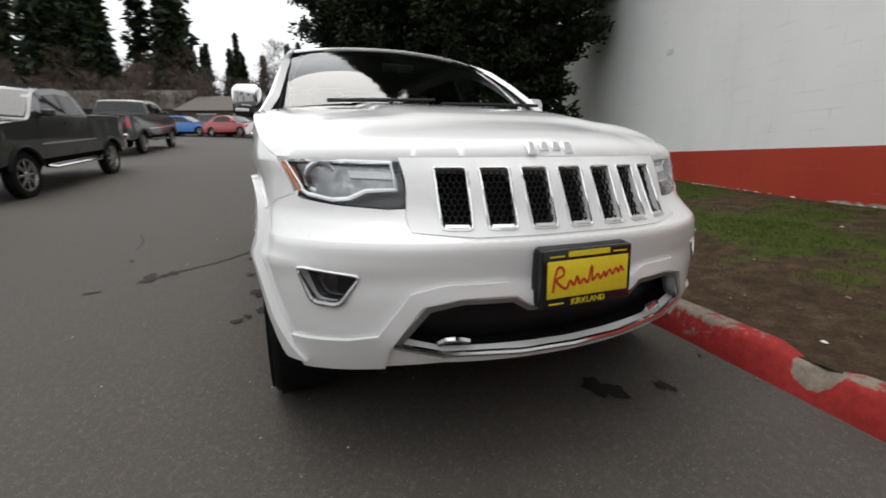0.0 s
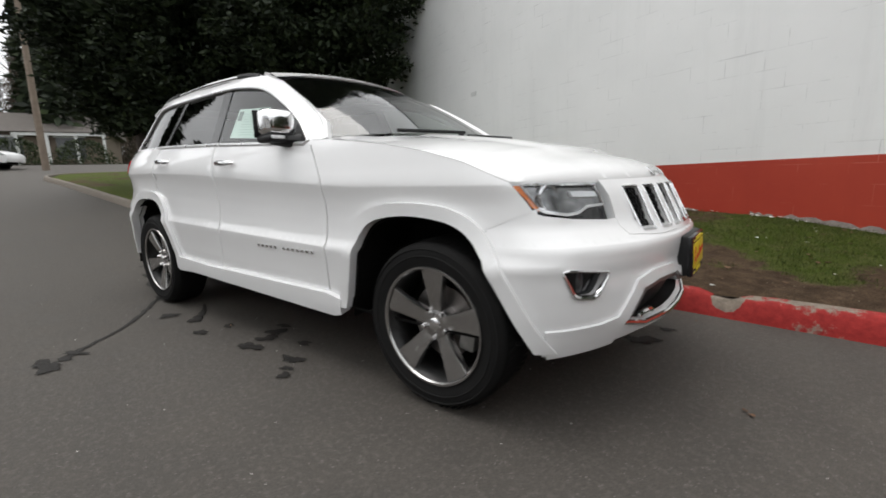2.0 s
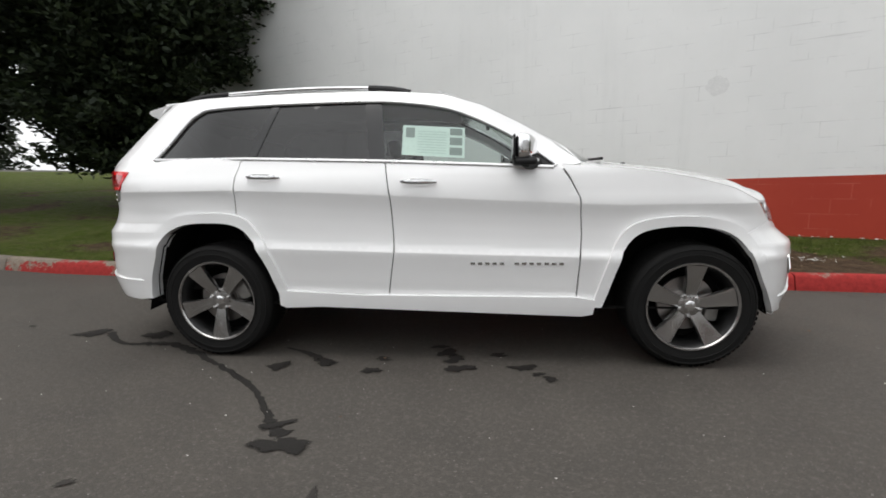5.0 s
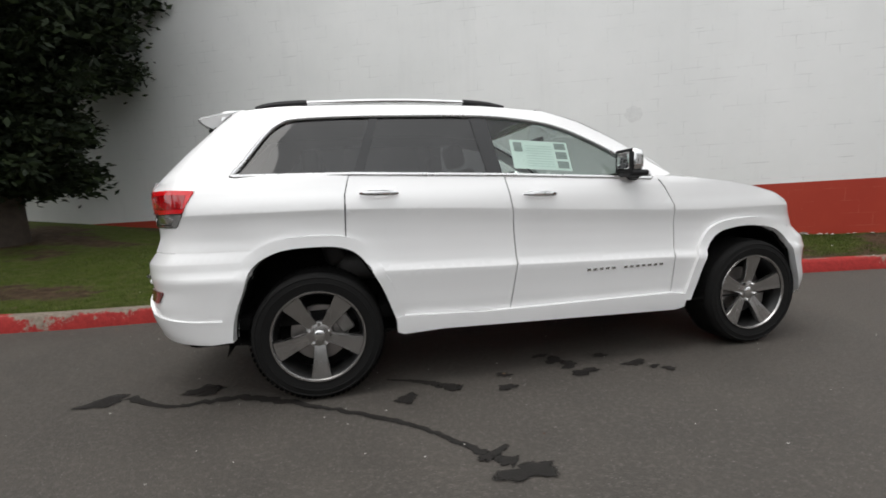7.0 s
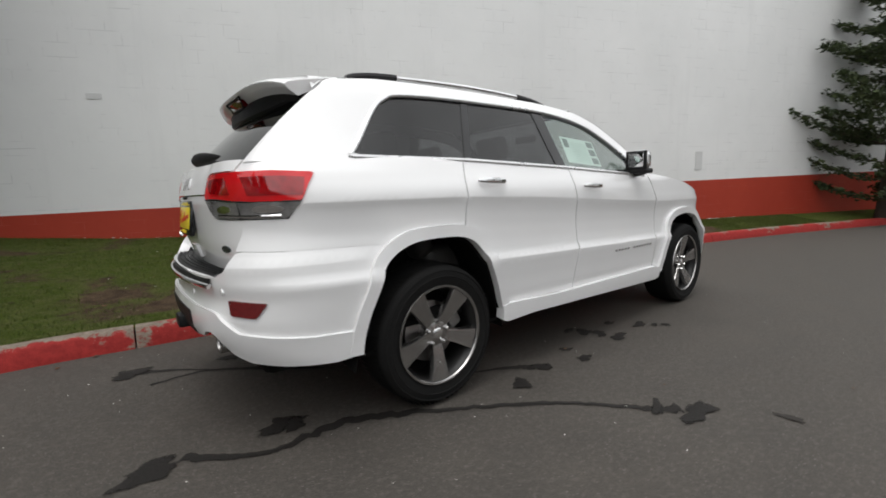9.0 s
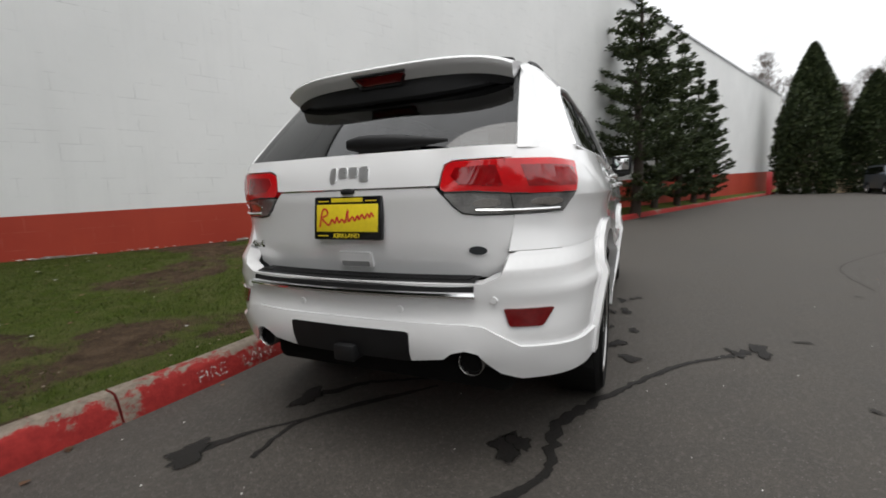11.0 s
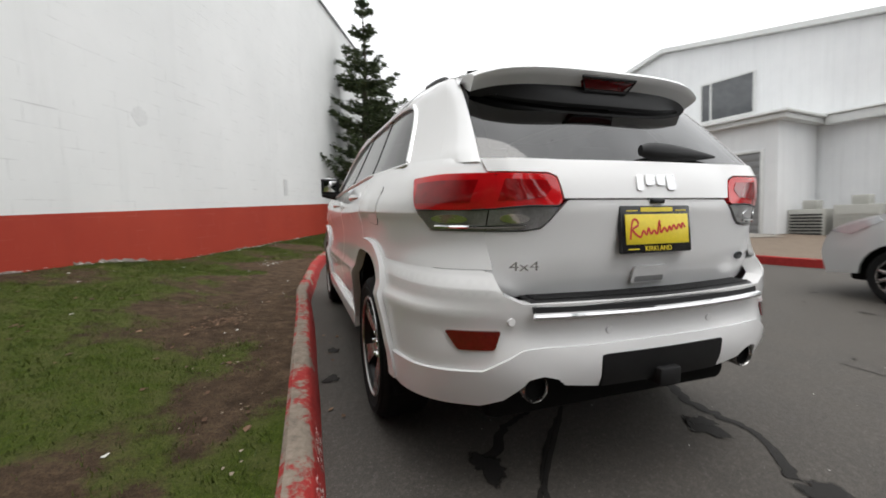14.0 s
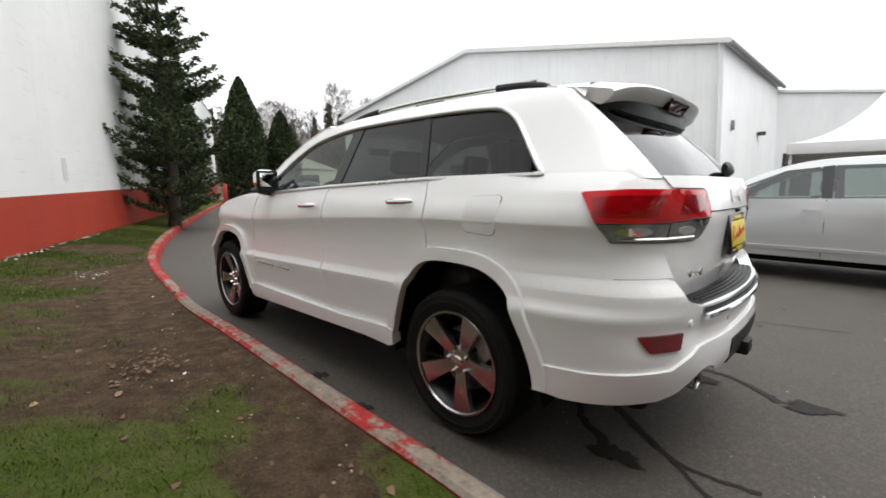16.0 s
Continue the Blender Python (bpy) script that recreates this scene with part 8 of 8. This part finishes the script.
for f in ((0, 1, 4, 3), (1, 2, 5, 4), (0, 2, 1), (3, 4, 5), (0, 3, 5, 2)):
    b.faces.new([sv[k] for k in f])
part("shed_roof", b, CREAM, shed, smooth=False)
# the doorway's dim inside is a dark-coloured slab on the shed front
part("shed_door", box_bm(-0.02, 0.0, -1.2, 1.6, 0.0, 2.7), DARK_IN, shed, "dark open doorway")
sp = thing("sign_post", "short red and white post beside the lane", "post", pose(33.0, 3.1, 0.1))
part("post", box_bm(-0.06, 0.06, -0.15, 0.15, 0, 1.5, 0.02), CRIMSON, sp)
cvs = thing("white_tent", "white peaked event tent behind the hatchback", "tent", pose(1.58, -14.93, 0, 0, 0, 27.7))
TENT = surface("white_tent_fabric", (0.76, 0.77, 0.77), (0.84, 0.84, 0.84), 2, 0.7)
b = bmesh.new()
rows_ = []
for k in range(15):
    f = k / 14
    hw = 3.0 * (1 - f) + 0.04
    z = 2.2 + 0.5 * f + 3.1 * f ** 2.3
    rows_.append([b.verts.new((hw * px_, hw * py_, z - 0.12 * (1 - f) * (abs(px_) < 1 or abs(py_) < 1) * f * 4)) for px_, py_ in ((-1, -1), (-0.5, -1), (0, -1), (0.5, -1), (1, -1), (1, -0.5), (1, 0), (1, 0.5), (1, 1), (0.5, 1), (0, 1), (-0.5, 1), (-1, 1), (-1, 0.5), (-1, 0), (-1, -0.5))])
for r0, r1 in zip(rows_, rows_[1:]):
    for k in range(16):
        b.faces.new((r0[k], r0[(k + 1) % 16], r1[(k + 1) % 16], r1[k]))
part("canopy", b, TENT, cvs)
for sd in (-1, 1):
    part("valance", box_bm(-3.02, 3.02, sd * 3.03 - 0.008, sd * 3.03 + 0.008, 1.95, 2.215, 0.002), TENT, cvs)
    part("valance", box_bm(sd * 3.03 - 0.008, sd * 3.03 + 0.008, -3.02, 3.02, 1.95, 2.215, 0.002), TENT, cvs)
    for sy in (-1, 1):
        part("tent_leg", box_bm(sd * 2.95 - 0.035, sd * 2.95 + 0.035, sy * 2.95 - 0.035, sy * 2.95 + 0.035, 0, 2.2), TRIM_W, cvs)

# ---------------------------------------------------------------- far side of the street
ROOFING = surface("brown_grey_roofing", (0.075, 0.066, 0.058), (0.12, 0.105, 0.095), 4, 0.9)
BROWN_WALL = surface("brown_wall", (0.11, 0.085, 0.065), (0.17, 0.135, 0.105), 3, 0.85)
hz = 2.2


def long_house(name, label, x0, x1, y0, y1, eave, ridge):
    h = thing(name, label, "house", pose(0, 0, hz), "street houses")
    part("house_wall", box_bm(x0, x1, y0, y1, -0.5, eave), BROWN_WALL, h)
    b = bmesh.new()
    v = [b.verts.new(p) for p in ((x1 + 0.6, y0 - 0.5, eave - 0.05), (x1 + 0.6, y1 + 0.5, eave - 0.05), ((x0 + x1) / 2, y1 + 0.5, ridge), ((x0 + x1) / 2, y0 - 0.5, ridge), (x0 - 0.6, y0 - 0.5, eave - 0.05), (x0 - 0.6, y1 + 0.5, eave - 0.05))]
    for f in ((0, 1, 2, 3), (3, 2, 5, 4), (0, 3, 4), (1, 5, 2)):
        b.faces.new([v[k] for k in f])
    part("house_roof", b, ROOFING, h, "dark brown low roof", smooth=False)
    y = y0 + 1.5
    while y < y1 - 2.5:
        wo = part("house_window", box_bm(x1, x1 + 0.04, y, y + 1.6, 0.6, eave - 0.4), PANE, h)
        part("window_frame", box_bm(x1 + 0.0, x1 + 0.07, y - 0.1, y + 1.7, eave - 0.4, eave - 0.28), TRIM_W, wo)
        y += 3.4
    return h


long_house("street_house", "low brown house with a wide dark roof across the street", -46, -38, -24, -6.0, 2.5, 4.2)
long_house("street_house", "long low brown building with a dark roof across the street", -52, -44, -62, -28, 3.2, 5.6)
porch = thing("porch", "pale post porch of the brown house", "porch", pose(-37.6, -8.5, hz))
part("porch_beam", box_bm(-0.1, 0.1, -2.6, 2.6, 2.2, 2.4), TRIM_W, porch)
for y in (-2.4, -0.8, 0.8, 2.4):
    part("porch_post", box_bm(-0.08, 0.08, y - 0.08, y + 0.08, -0.3, 2.2), TRIM_W, porch)
up = thing("utility_pole", "leaning weathered wooden utility pole beside the street", "utility pole", pose(-24.5, -6.9, rise(-24.5) - 0.1, 0, -1, 0))
part("pole", tube_bm([(0, 0, 0), (0, 0.02, 4), (0, 0.05, 8.4)], [0.15, 0.13, 0.10], 10), POLE, up)
part("street_light", tube_bm([(0, 0, 8.0), (0.6, -0.3, 8.3), (1.2, -0.6, 8.35)], 0.04, 6), TRIM_W, up)
tagged(raw_mesh("street_verge", [(-34, -70, rise(-34) + 0.05), (-31, -70, rise(-31) + 0.03), (-30.5, 14, rise(-30.5) + 0.03), (-58, 14, hz + 0.25), (-58, -70, hz + 0.25), (-34, -30, rise(-34) + 0.06)], [(0, 1, 2, 3, 4)], surface("mown_grass", (0.05, 0.075, 0.02), (0.085, 0.115, 0.035), 1.2, 0.95, bump=0.6, fine=30)), "mown green verge across the street", "lawn", kind="structure")

# ---------------------------------------------------------------- marks on wall and ground
MARK = surface("grey_wall_scuff", (0.54, 0.545, 0.54), (0.70, 0.705, 0.70), 9, 0.7)
PANEL_M = surface("flat_grey_wall_panel", (0.60, 0.605, 0.60), (0.66, 0.665, 0.66), 6, 0.6)


def wall_patch(name, label, pts, material, thick=0.006):
    b = bmesh.new()
    fr = [b.verts.new((x, WALL_Y - thick, z)) for x, z in pts]
    bk = [b.verts.new((x, WALL_Y + 0.01, z)) for x, z in pts]
    b.faces.new(fr)
    for k in range(len(pts)):
        b.faces.new((fr[k - 1], fr[k], bk[k], bk[k - 1]))
    bmesh.ops.recalc_face_normals(b, faces=b.faces)
    return tagged(part(name, b, material, None, smooth=False), label, "wall mark")


rg = np.random.default_rng(21)
wall_patch("wall_patch", "round grey scuffed patch on the white wall", [(2.02 + 0.135 * (1 + 0.15 * rg.uniform(-1, 1)) * math.cos(q), 2.38 + 0.135 * (1 + 0.15 * rg.uniform(-1, 1)) * math.sin(q)) for q in np.linspace(0, 6.28, 18, endpoint=False)], surface("faint_wall_patch", (0.655, 0.66, 0.655), (0.775, 0.78, 0.775), 16, 0.7), 0.003)
wall_patch("wall_panel", "small grey cover plate on the white wall", [(6.68, 1.40), (6.86, 1.40), (6.86, 1.80), (6.68, 1.80)], PANEL_M, 0.015)
wall_patch("wall_panel", "small grey cover plate low on the white wall", [(-4.75, 2.62), (-4.55, 2.62), (-4.55, 2.70), (-4.75, 2.70)], PANEL_M, 0.012)
for k in range(26):
    x, z = rg.uniform(-6.5, 9.5), rg.uniform(1.4, 5.2)
    L, s_ = rg.uniform(0.12, 0.7), rg.uniform(0.004, 0.011)
    z += 0.0175 * x - (z % 0.2)
    wall_patch("wall_scuff", "thin dark hairline scuff along a block joint", [(x, z), (x + L * 0.5, z - s_ * 0.3), (x + L, z + s_ * 0.2), (x + L * 0.9, z + s_), (x + L * 0.4, z + s_ * 0.7)], MARK, 0.002)

def film_material(name, c1, c2, rough):
    """A thin film soaked into the asphalt: it thins out raggedly towards its rim."""
    m, n, l, b = tree_of(name)
    co = n.new("ShaderNodeTexCoord").outputs["Object"]
    f1, f2 = noise_tex(n, l, 34.0, 6, 0.7, coord=co), noise_tex(n, l, 170.0, 3, 0.7, coord=co)
    l.new(ramp(n, l, f2, [(0.35, c1), (0.7, c2)]), b.inputs["Base Color"])
    b.inputs["Roughness"].default_value = rough
    b.inputs["Specular IOR Level"].default_value = 0.25
    bump_of(n, l, b, f2, 0.35, 0.004)
    vc = n.new("ShaderNodeVertexColor")
    vc.layer_name = "film"
    ad = n.new("ShaderNodeMath")
    ad.operation = 'MULTIPLY_ADD'
    ad.inputs[1].default_value = 0.9
    l.new(f1, ad.inputs[0])
    l.new(vc.outputs["Color"], ad.inputs[2])
    l.new(ramp(n, l, ad.outputs[0], [(0.58, (0.0,) * 3), (0.86, (0.96,) * 3)]), b.inputs["Alpha"])
    return m


WET = film_material("dark_wet_stain", (0.008, 0.0072, 0.0066), (0.020, 0.018, 0.016), 0.7)
CRACK = film_material("tar_crack", (0.022, 0.020, 0.018), (0.042, 0.038, 0.034), 0.8)


def film(name, v, f, wet, material, label):
    ob = raw_mesh(name, v, f, material)
    ca = ob.data.color_attributes.new("film", 'FLOAT_COLOR', 'POINT')
    ca.data.foreach_set("color", [c for w in wet for c in (w, w, w, 1.0)])
    return tagged(ob, label, "stain", group="ground stains")


def stain(name, label, pts, widths, material, seed=1, z=0.004):
    """A ragged film of liquid along a line."""
    g = np.random.default_rng(seed)
    P = spline([(x, y, w) for (x, y), w in zip(pts, widths)], 9)
    v, f, wet = [], [], []
    for i, (x, y, w) in enumerate(P):
        a, c = P[max(i - 1, 0)], P[min(i + 1, len(P) - 1)]
        d = np.array([c[0] - a[0], c[1] - a[1]])
        d /= np.linalg.norm(d) + 1e-9
        wob = g.normal(0, 0.30) * max(w, 0.01)
        for s_ in (-1, -0.45, 0.45, 1):
            ww = max(w, 0.006) * 1.25 * g.uniform(0.8, 1.2) * s_ + wob
            v.append((x - d[1] * ww, y + d[0] * ww, rise(x) + z))
            wet.append(0.72 if abs(s_) < 0.9 else 0.0)
    for i in range(len(P) - 1):
        for k in range(3):
            f.append((4 * i + k, 4 * i + k + 1, 4 * i + k + 5, 4 * i + k + 4))
    return film(name, v, f, wet, material, label)


def blot(x, y, r, seed, sx=1.0, rz=0.0, material=None):
    g = np.random.default_rng(seed)
    ph = g.uniform(0, 6.28, 5)
    n_, zz = 40, rise(x) + 0.0055 + 0.0004 * (seed % 7)
    v, wet = [(x, y, zz)], [0.85]
    for k, w in ((0.7, 0.7), (1.25, 0.0)):
        for q in np.linspace(0, 2 * math.pi, n_, endpoint=False):
            rr = 0.8 * r * k * (1 + 0.30 * math.sin(2 * q + ph[0]) + 0.18 * math.sin(3 * q + ph[1]) + 0.14 * math.sin(5 * q + ph[2]) + 0.10 * math.sin(9 * q + ph[3]))
            a, c = rr * sx * math.cos(q), rr * math.sin(q)
            v.append((x + a * math.cos(rz) - c * math.sin(rz), y + a * math.sin(rz) + c * math.cos(rz), zz))
            wet.append(w)
    f = []
    for k in range(n_):
        k2 = (k + 1) % n_
        f += [(0, 1 + k, 1 + k2), (1 + k, 1 + n_ + k, 1 + n_ + k2, 1 + k2)]
    return film("oil_stain", v, f, wet, material or WET, "dark wet spot on the asphalt")


stain("leak_trail", "long thin dark trail of leaked water on the asphalt", [(-2.20, -1.50), (-1.95, -1.57), (-1.79, -1.56), (-1.54, -1.44), (-1.25, -1.44), (-0.95, -1.50), (-0.6, -1.57), (-0.35, -1.66), (-0.11, -1.79), (0.08, -1.87)], [0.03, 0.018, 0.02, 0.03, 0.028, 0.016, 0.02, 0.014, 0.02, 0.035], WET, 2)
stain("leak_trail", "thin dark trail of leaked water under the car", [(-2.80, -0.38), (-2.5, -0.42), (-2.06, -0.57), (-1.6, -0.72)], [0.04, 0.012, 0.012, 0.01], WET, 3)
stain("leak_trail", "thin dark trail of leaked water under the car", [(-2.19, -0.28), (-1.86, -0.38), (-1.70, -0.50), (-1.55, -0.62)], [0.03, 0.02, 0.014, 0.01], WET, 4)
stain("leak_trail", "thin dark trail of leaked water under the car", [(-2.60, -0.62), (-2.34, -0.50), (-2.0, -0.56), (-1.66, -0.70)], [0.014, 0.012, 0.011, 0.01], WET, 5)
stain("leak_trail", "short dark trail beside the rear wheel", [(-0.72, -1.12), (-0.50, -1.13), (-0.36, -1.17), (-0.24, -1.19)], [0.008, 0.02, 0.03, 0.03], WET, 6)
for k, (x, y, r, sx, rz) in enumerate([(-2.30, -1.57, 0.075, 2.0, 0.4), (-1.80, -1.36, 0.07, 1.8, 0.1), (0.13, -1.92, 0.072, 1.7, 0.3), (-0.02, -1.82, 0.035, 2.2, 0.9), (-0.53, -1.36, 0.055, 1.4, 0.1), (-0.31, -1.185, 0.05, 1.5, 0.2), (0.02, -1.16, 0.045, 1.3, 0.0), (-0.01, -0.99, 0.03, 2.0, 0.3),
                                       (0.31, -0.73, 0.05, 1.8, 0.6), (0.22, -0.66, 0.03, 2.0, 0.9), (0.40, -0.80, 0.05, 1.6, 0.8), (0.48, -0.91, 0.055, 1.6, 0.5), (0.82, -0.73, 0.05, 1.5, 0.4), (0.92, -0.78, 0.028, 1.3, 0.4), (1.0, -0.81, 0.03, 1.6, 0.3), (0.62, -0.62, 0.03, 2.2, 0.5), (-2.17, -0.29, 0.085, 1.2, 0.3),
                                       (-2.78, -0.39, 0.075, 1.7, 0.2), (-1.75, -1.38, 0.05, 1.5, 0.9), (1.73, 1.09, 0.075, 1.3, 0.3), (1.71, 1.36, 0.03, 2.0, 0.4), (-1.28, 0.66, 0.045, 1.8, 0.4), (-0.74, 0.82, 0.04, 2.0, 0.3)]):
    blot(x, y, r, 100 + k, sx, rz)
for k, (ps, ws) in enumerate([([(2.6, -2.4), (4.0, -2.1), (6.5, -2.6), (9.0, -2.5)], 0.006), ([(-0.9, -2.75), (-1.25, -2.92), (-1.75, -3.3)], 0.006)]):
    stain("asphalt_crack", "fine dark crack in the asphalt", ps, [ws] * len(ps), CRACK, 40 + k, 0.003)
for k in range(34):
    x, y = rg.uniform(-6, 9), rg.uniform(-5.5, -1.6)
    blot(x, y, rg.uniform(0.008, 0.035), 300 + k, rg.uniform(1, 2.5), rg.uniform(0, 3), CRACK)

# scattered dead leaves, paper bits and grit on ground and lawn
LEAF_B = leaf_material("dead_leaf_brown", (0.06, 0.032, 0.018), (0.13, 0.07, 0.04), (0.24, 0.15, 0.09))
PAPER = surface("paper_scrap", (0.55, 0.54, 0.50), (0.75, 0.74, 0.70), 20, 0.8)


def flakes(name, label, spots, size, material, seed):
    g = np.random.default_rng(seed)
    V, F = [], []
    for x, y, z in spots:
        n, b0 = g.integers(4, 7), len(V)
        a0 = g.uniform(0, 6.28)
        s_ = size * g.uniform(0.5, 1.5)
        for k in range(n):
            q = a0 + 2 * math.pi * k / n
            r = s_ * g.uniform(0.5, 1.1)
            V.append((x + r * math.cos(q), y + r * math.sin(q) * 0.7, z + 0.004 + s_ * g.uniform(0, 0.45)))
        F.append(tuple(range(b0, b0 + n)))
    return tagged(raw_mesh(name, V, F, material), label, "litter", kind="stuff")


spots = []
for k in range(420):
    x = rg.uniform(-5, 9)
    y = kerb_y(x) + 0.2 + (WALL_Y - kerb_y(x) - 0.3) * rg.uniform(0, 1)
    spots.append((x, y, lawn_z(x, y)))
flakes("dead_leaves", "brown dead leaves scattered over the lawn", spots, 0.022, LEAF_B, 81)
spots = []
for k in range(70):
    x = rg.uniform(-5, 9)
    y = kerb_y(x) + 0.2 + (WALL_Y - kerb_y(x) - 0.3) * rg.uniform(0, 1)
    spots.append((x, y, lawn_z(x, y)))
flakes("wood_chips", "pale bark and wood chips lying on the bare soil", [(x, kerb_y(x) + 0.25 + abs(rg.normal(0, 0.55)), lawn_z(x, kerb_y(x) + 0.6)) for x in rg.uniform(-3.4, 3.4, 150)], 0.010, surface("pale_bark_chip", (0.15, 0.115, 0.08), (0.34, 0.28, 0.22), 30, 0.9), 86)
flakes("leaf_clump", "clump of torn dark and pale leaves on the soil", [(-0.62 + 0.16 * a, 1.80 + 0.10 * c, lawn_z(-0.62, 1.80) + 0.012) for a, c in rg.normal(0, 1, (120, 2))], 0.017, LEAF_B, 87)
flakes("leaf_clump", "clump of pale rubbish and leaves on the grass", [(2.94 + 0.12 * a, 3.04 + 0.09 * c, lawn_z(2.94, 3.04) + 0.012) for a, c in rg.normal(0, 1, (40, 2))], 0.016, PAPER, 88)
flakes("paper_scraps", "pale scraps and chips lying on the soil", spots, 0.016, PAPER, 82)
flakes("dead_leaves", "dead leaves lying along the kerb foot and on the asphalt", [(2.46, 0.74, 0.0), (2.43, 0.76, 0.0)] + [(x, kerb_y(x) - 0.06 - abs(rg.normal(0, 0.10)), rise(x)) for x in rg.uniform(-5, 12, 90)] + [(rg.uniform(-6, 8), rg.uniform(-6, 0.5), 0.0) for k in range(40)], 0.017, LEAF_B, 83)
flakes("pale_grit", "pale specks of grit on the asphalt", [(x, y, rise(x)) for x, y in zip(rg.uniform(-7, 9, 700), rg.uniform(-6.5, 1.0, 700))], 0.0045, PAPER, 84)
CHUNK = flakes("wall_debris", "broken paint chips along the foot of the wall", [(x, WALL_Y - 0.05 - abs(rg.normal(0, 0.05)), lawn_z(x, WALL_Y - 0.05) + 0.01) for x in rg.uniform(-5, 8, 160)], 0.025, PAPER, 85)

# grass blades, thick where the lawn is green
BLADE = leaf_material("grass_blades", (0.028, 0.043, 0.006), (0.058, 0.083, 0.010), (0.108, 0.124, 0.024))


def grass():
    g = np.random.default_rng(91)
    n = 200000
    xx = g.uniform(-6.5, 9.5, n)
    V = []
    tt = g.uniform(0, 1, n)
    keep = g.uniform(0, 1, n)
    for x, t, k in zip(xx, tt, keep):
        ky = kerb_y(x)
        y = ky + 0.17 + (WALL_Y - ky - 0.17) * t
        gr = grassiness(x, y)
        if gr < 0.30 or k > (gr - 0.22) * 1.5:
            continue
        V.append((x, y))
    m = len(V)
    P = np.array([(x, y, lawn_z(x, y)) for x, y in V])
    q = g.uniform(0, 6.28, m)
    h = g.uniform(0.010, 0.032, m)
    w = g.uniform(0.0018, 0.0035, m)
    lean = g.normal(0, 0.5, (m, 2)) * h[:, None]
    a = P + np.stack([w * np.cos(q), w * np.sin(q), np.zeros(m) - 0.004], 1)
    b_ = P - np.stack([w * np.cos(q), w * np.sin(q), np.zeros(m) + 0.004], 1)
    c = P + np.stack([lean[:, 0], lean[:, 1], h], 1)
    v = np.stack([a, b_, c], 1).reshape(-1, 3)
    ob = raw_mesh("grass", v, np.arange(3 * m).reshape(-1, 3), BLADE)
    tagged(ob, "short green grass blades of the lawn", "grass", kind="stuff")


grass()


# worn stencilled words on the kerb face
def stencil_material():
    m, n, l, b = tree_of("worn_white_stencil")
    co = n.new("ShaderNodeTexCoord").outputs["Object"]
    f = noise_tex(n, l, 34.0, 5, 0.7, coord=co)
    l.new(ramp(n, l, f, [(0.49, (0.26, 0.02, 0.018)), (0.57, (0.52, 0.47, 0.44))]), b.inputs["Base Color"])
    b.inputs["Roughness"].default_value = 0.8
    return m


PEEL = surface("peeled_masonry", (0.16, 0.13, 0.12), (0.42, 0.37, 0.34), 14, 0.9, bump=0.5, fine=60)
for x0, x1, h0 in ((-0.95, 0.22, 0.035), (0.80, 1.02, 0.045), (1.12, 1.95, 0.06), (4.3, 4.7, 0.04), (-3.2, -2.6, 0.03)):
    n_ = max(6, int((x1 - x0) / 0.06))
    xs_ = np.linspace(x0, x1, n_)
    foot = [(float(x), lawn_z(x, WALL_Y) - 0.02) for x in xs_]
    head = [(float(x), lawn_z(x, WALL_Y) + h0 * rg.uniform(0.25, 1.1)) for x in xs_]
    wall_patch("peeled_patch", "flaked paint baring grey masonry at the wall foot", foot + head[::-1], PEEL, 0.009)

STENCIL = stencil_material()
for word, xa, xb in (("FIRE", -2.60, -2.36), ("LANE", -2.30, -2.02)):
    xm = (xa + xb) / 2
    ang = math.atan2(kerb_y(xm + 0.12) - kerb_y(xm - 0.12), 0.24)
    off = 0.016
    tx = letters(word, 0.105, STENCIL, None, Matrix.Translation((xm + math.sin(ang) * off, kerb_y(xm) - math.cos(ang) * off, 0.066)) @ pose(0, 0, 0, 73, 0, math.degrees(ang)), "kerb_lettering", 0.0015)
    tagged(tx, "worn white stencilled word on the red kerb face", "lettering")
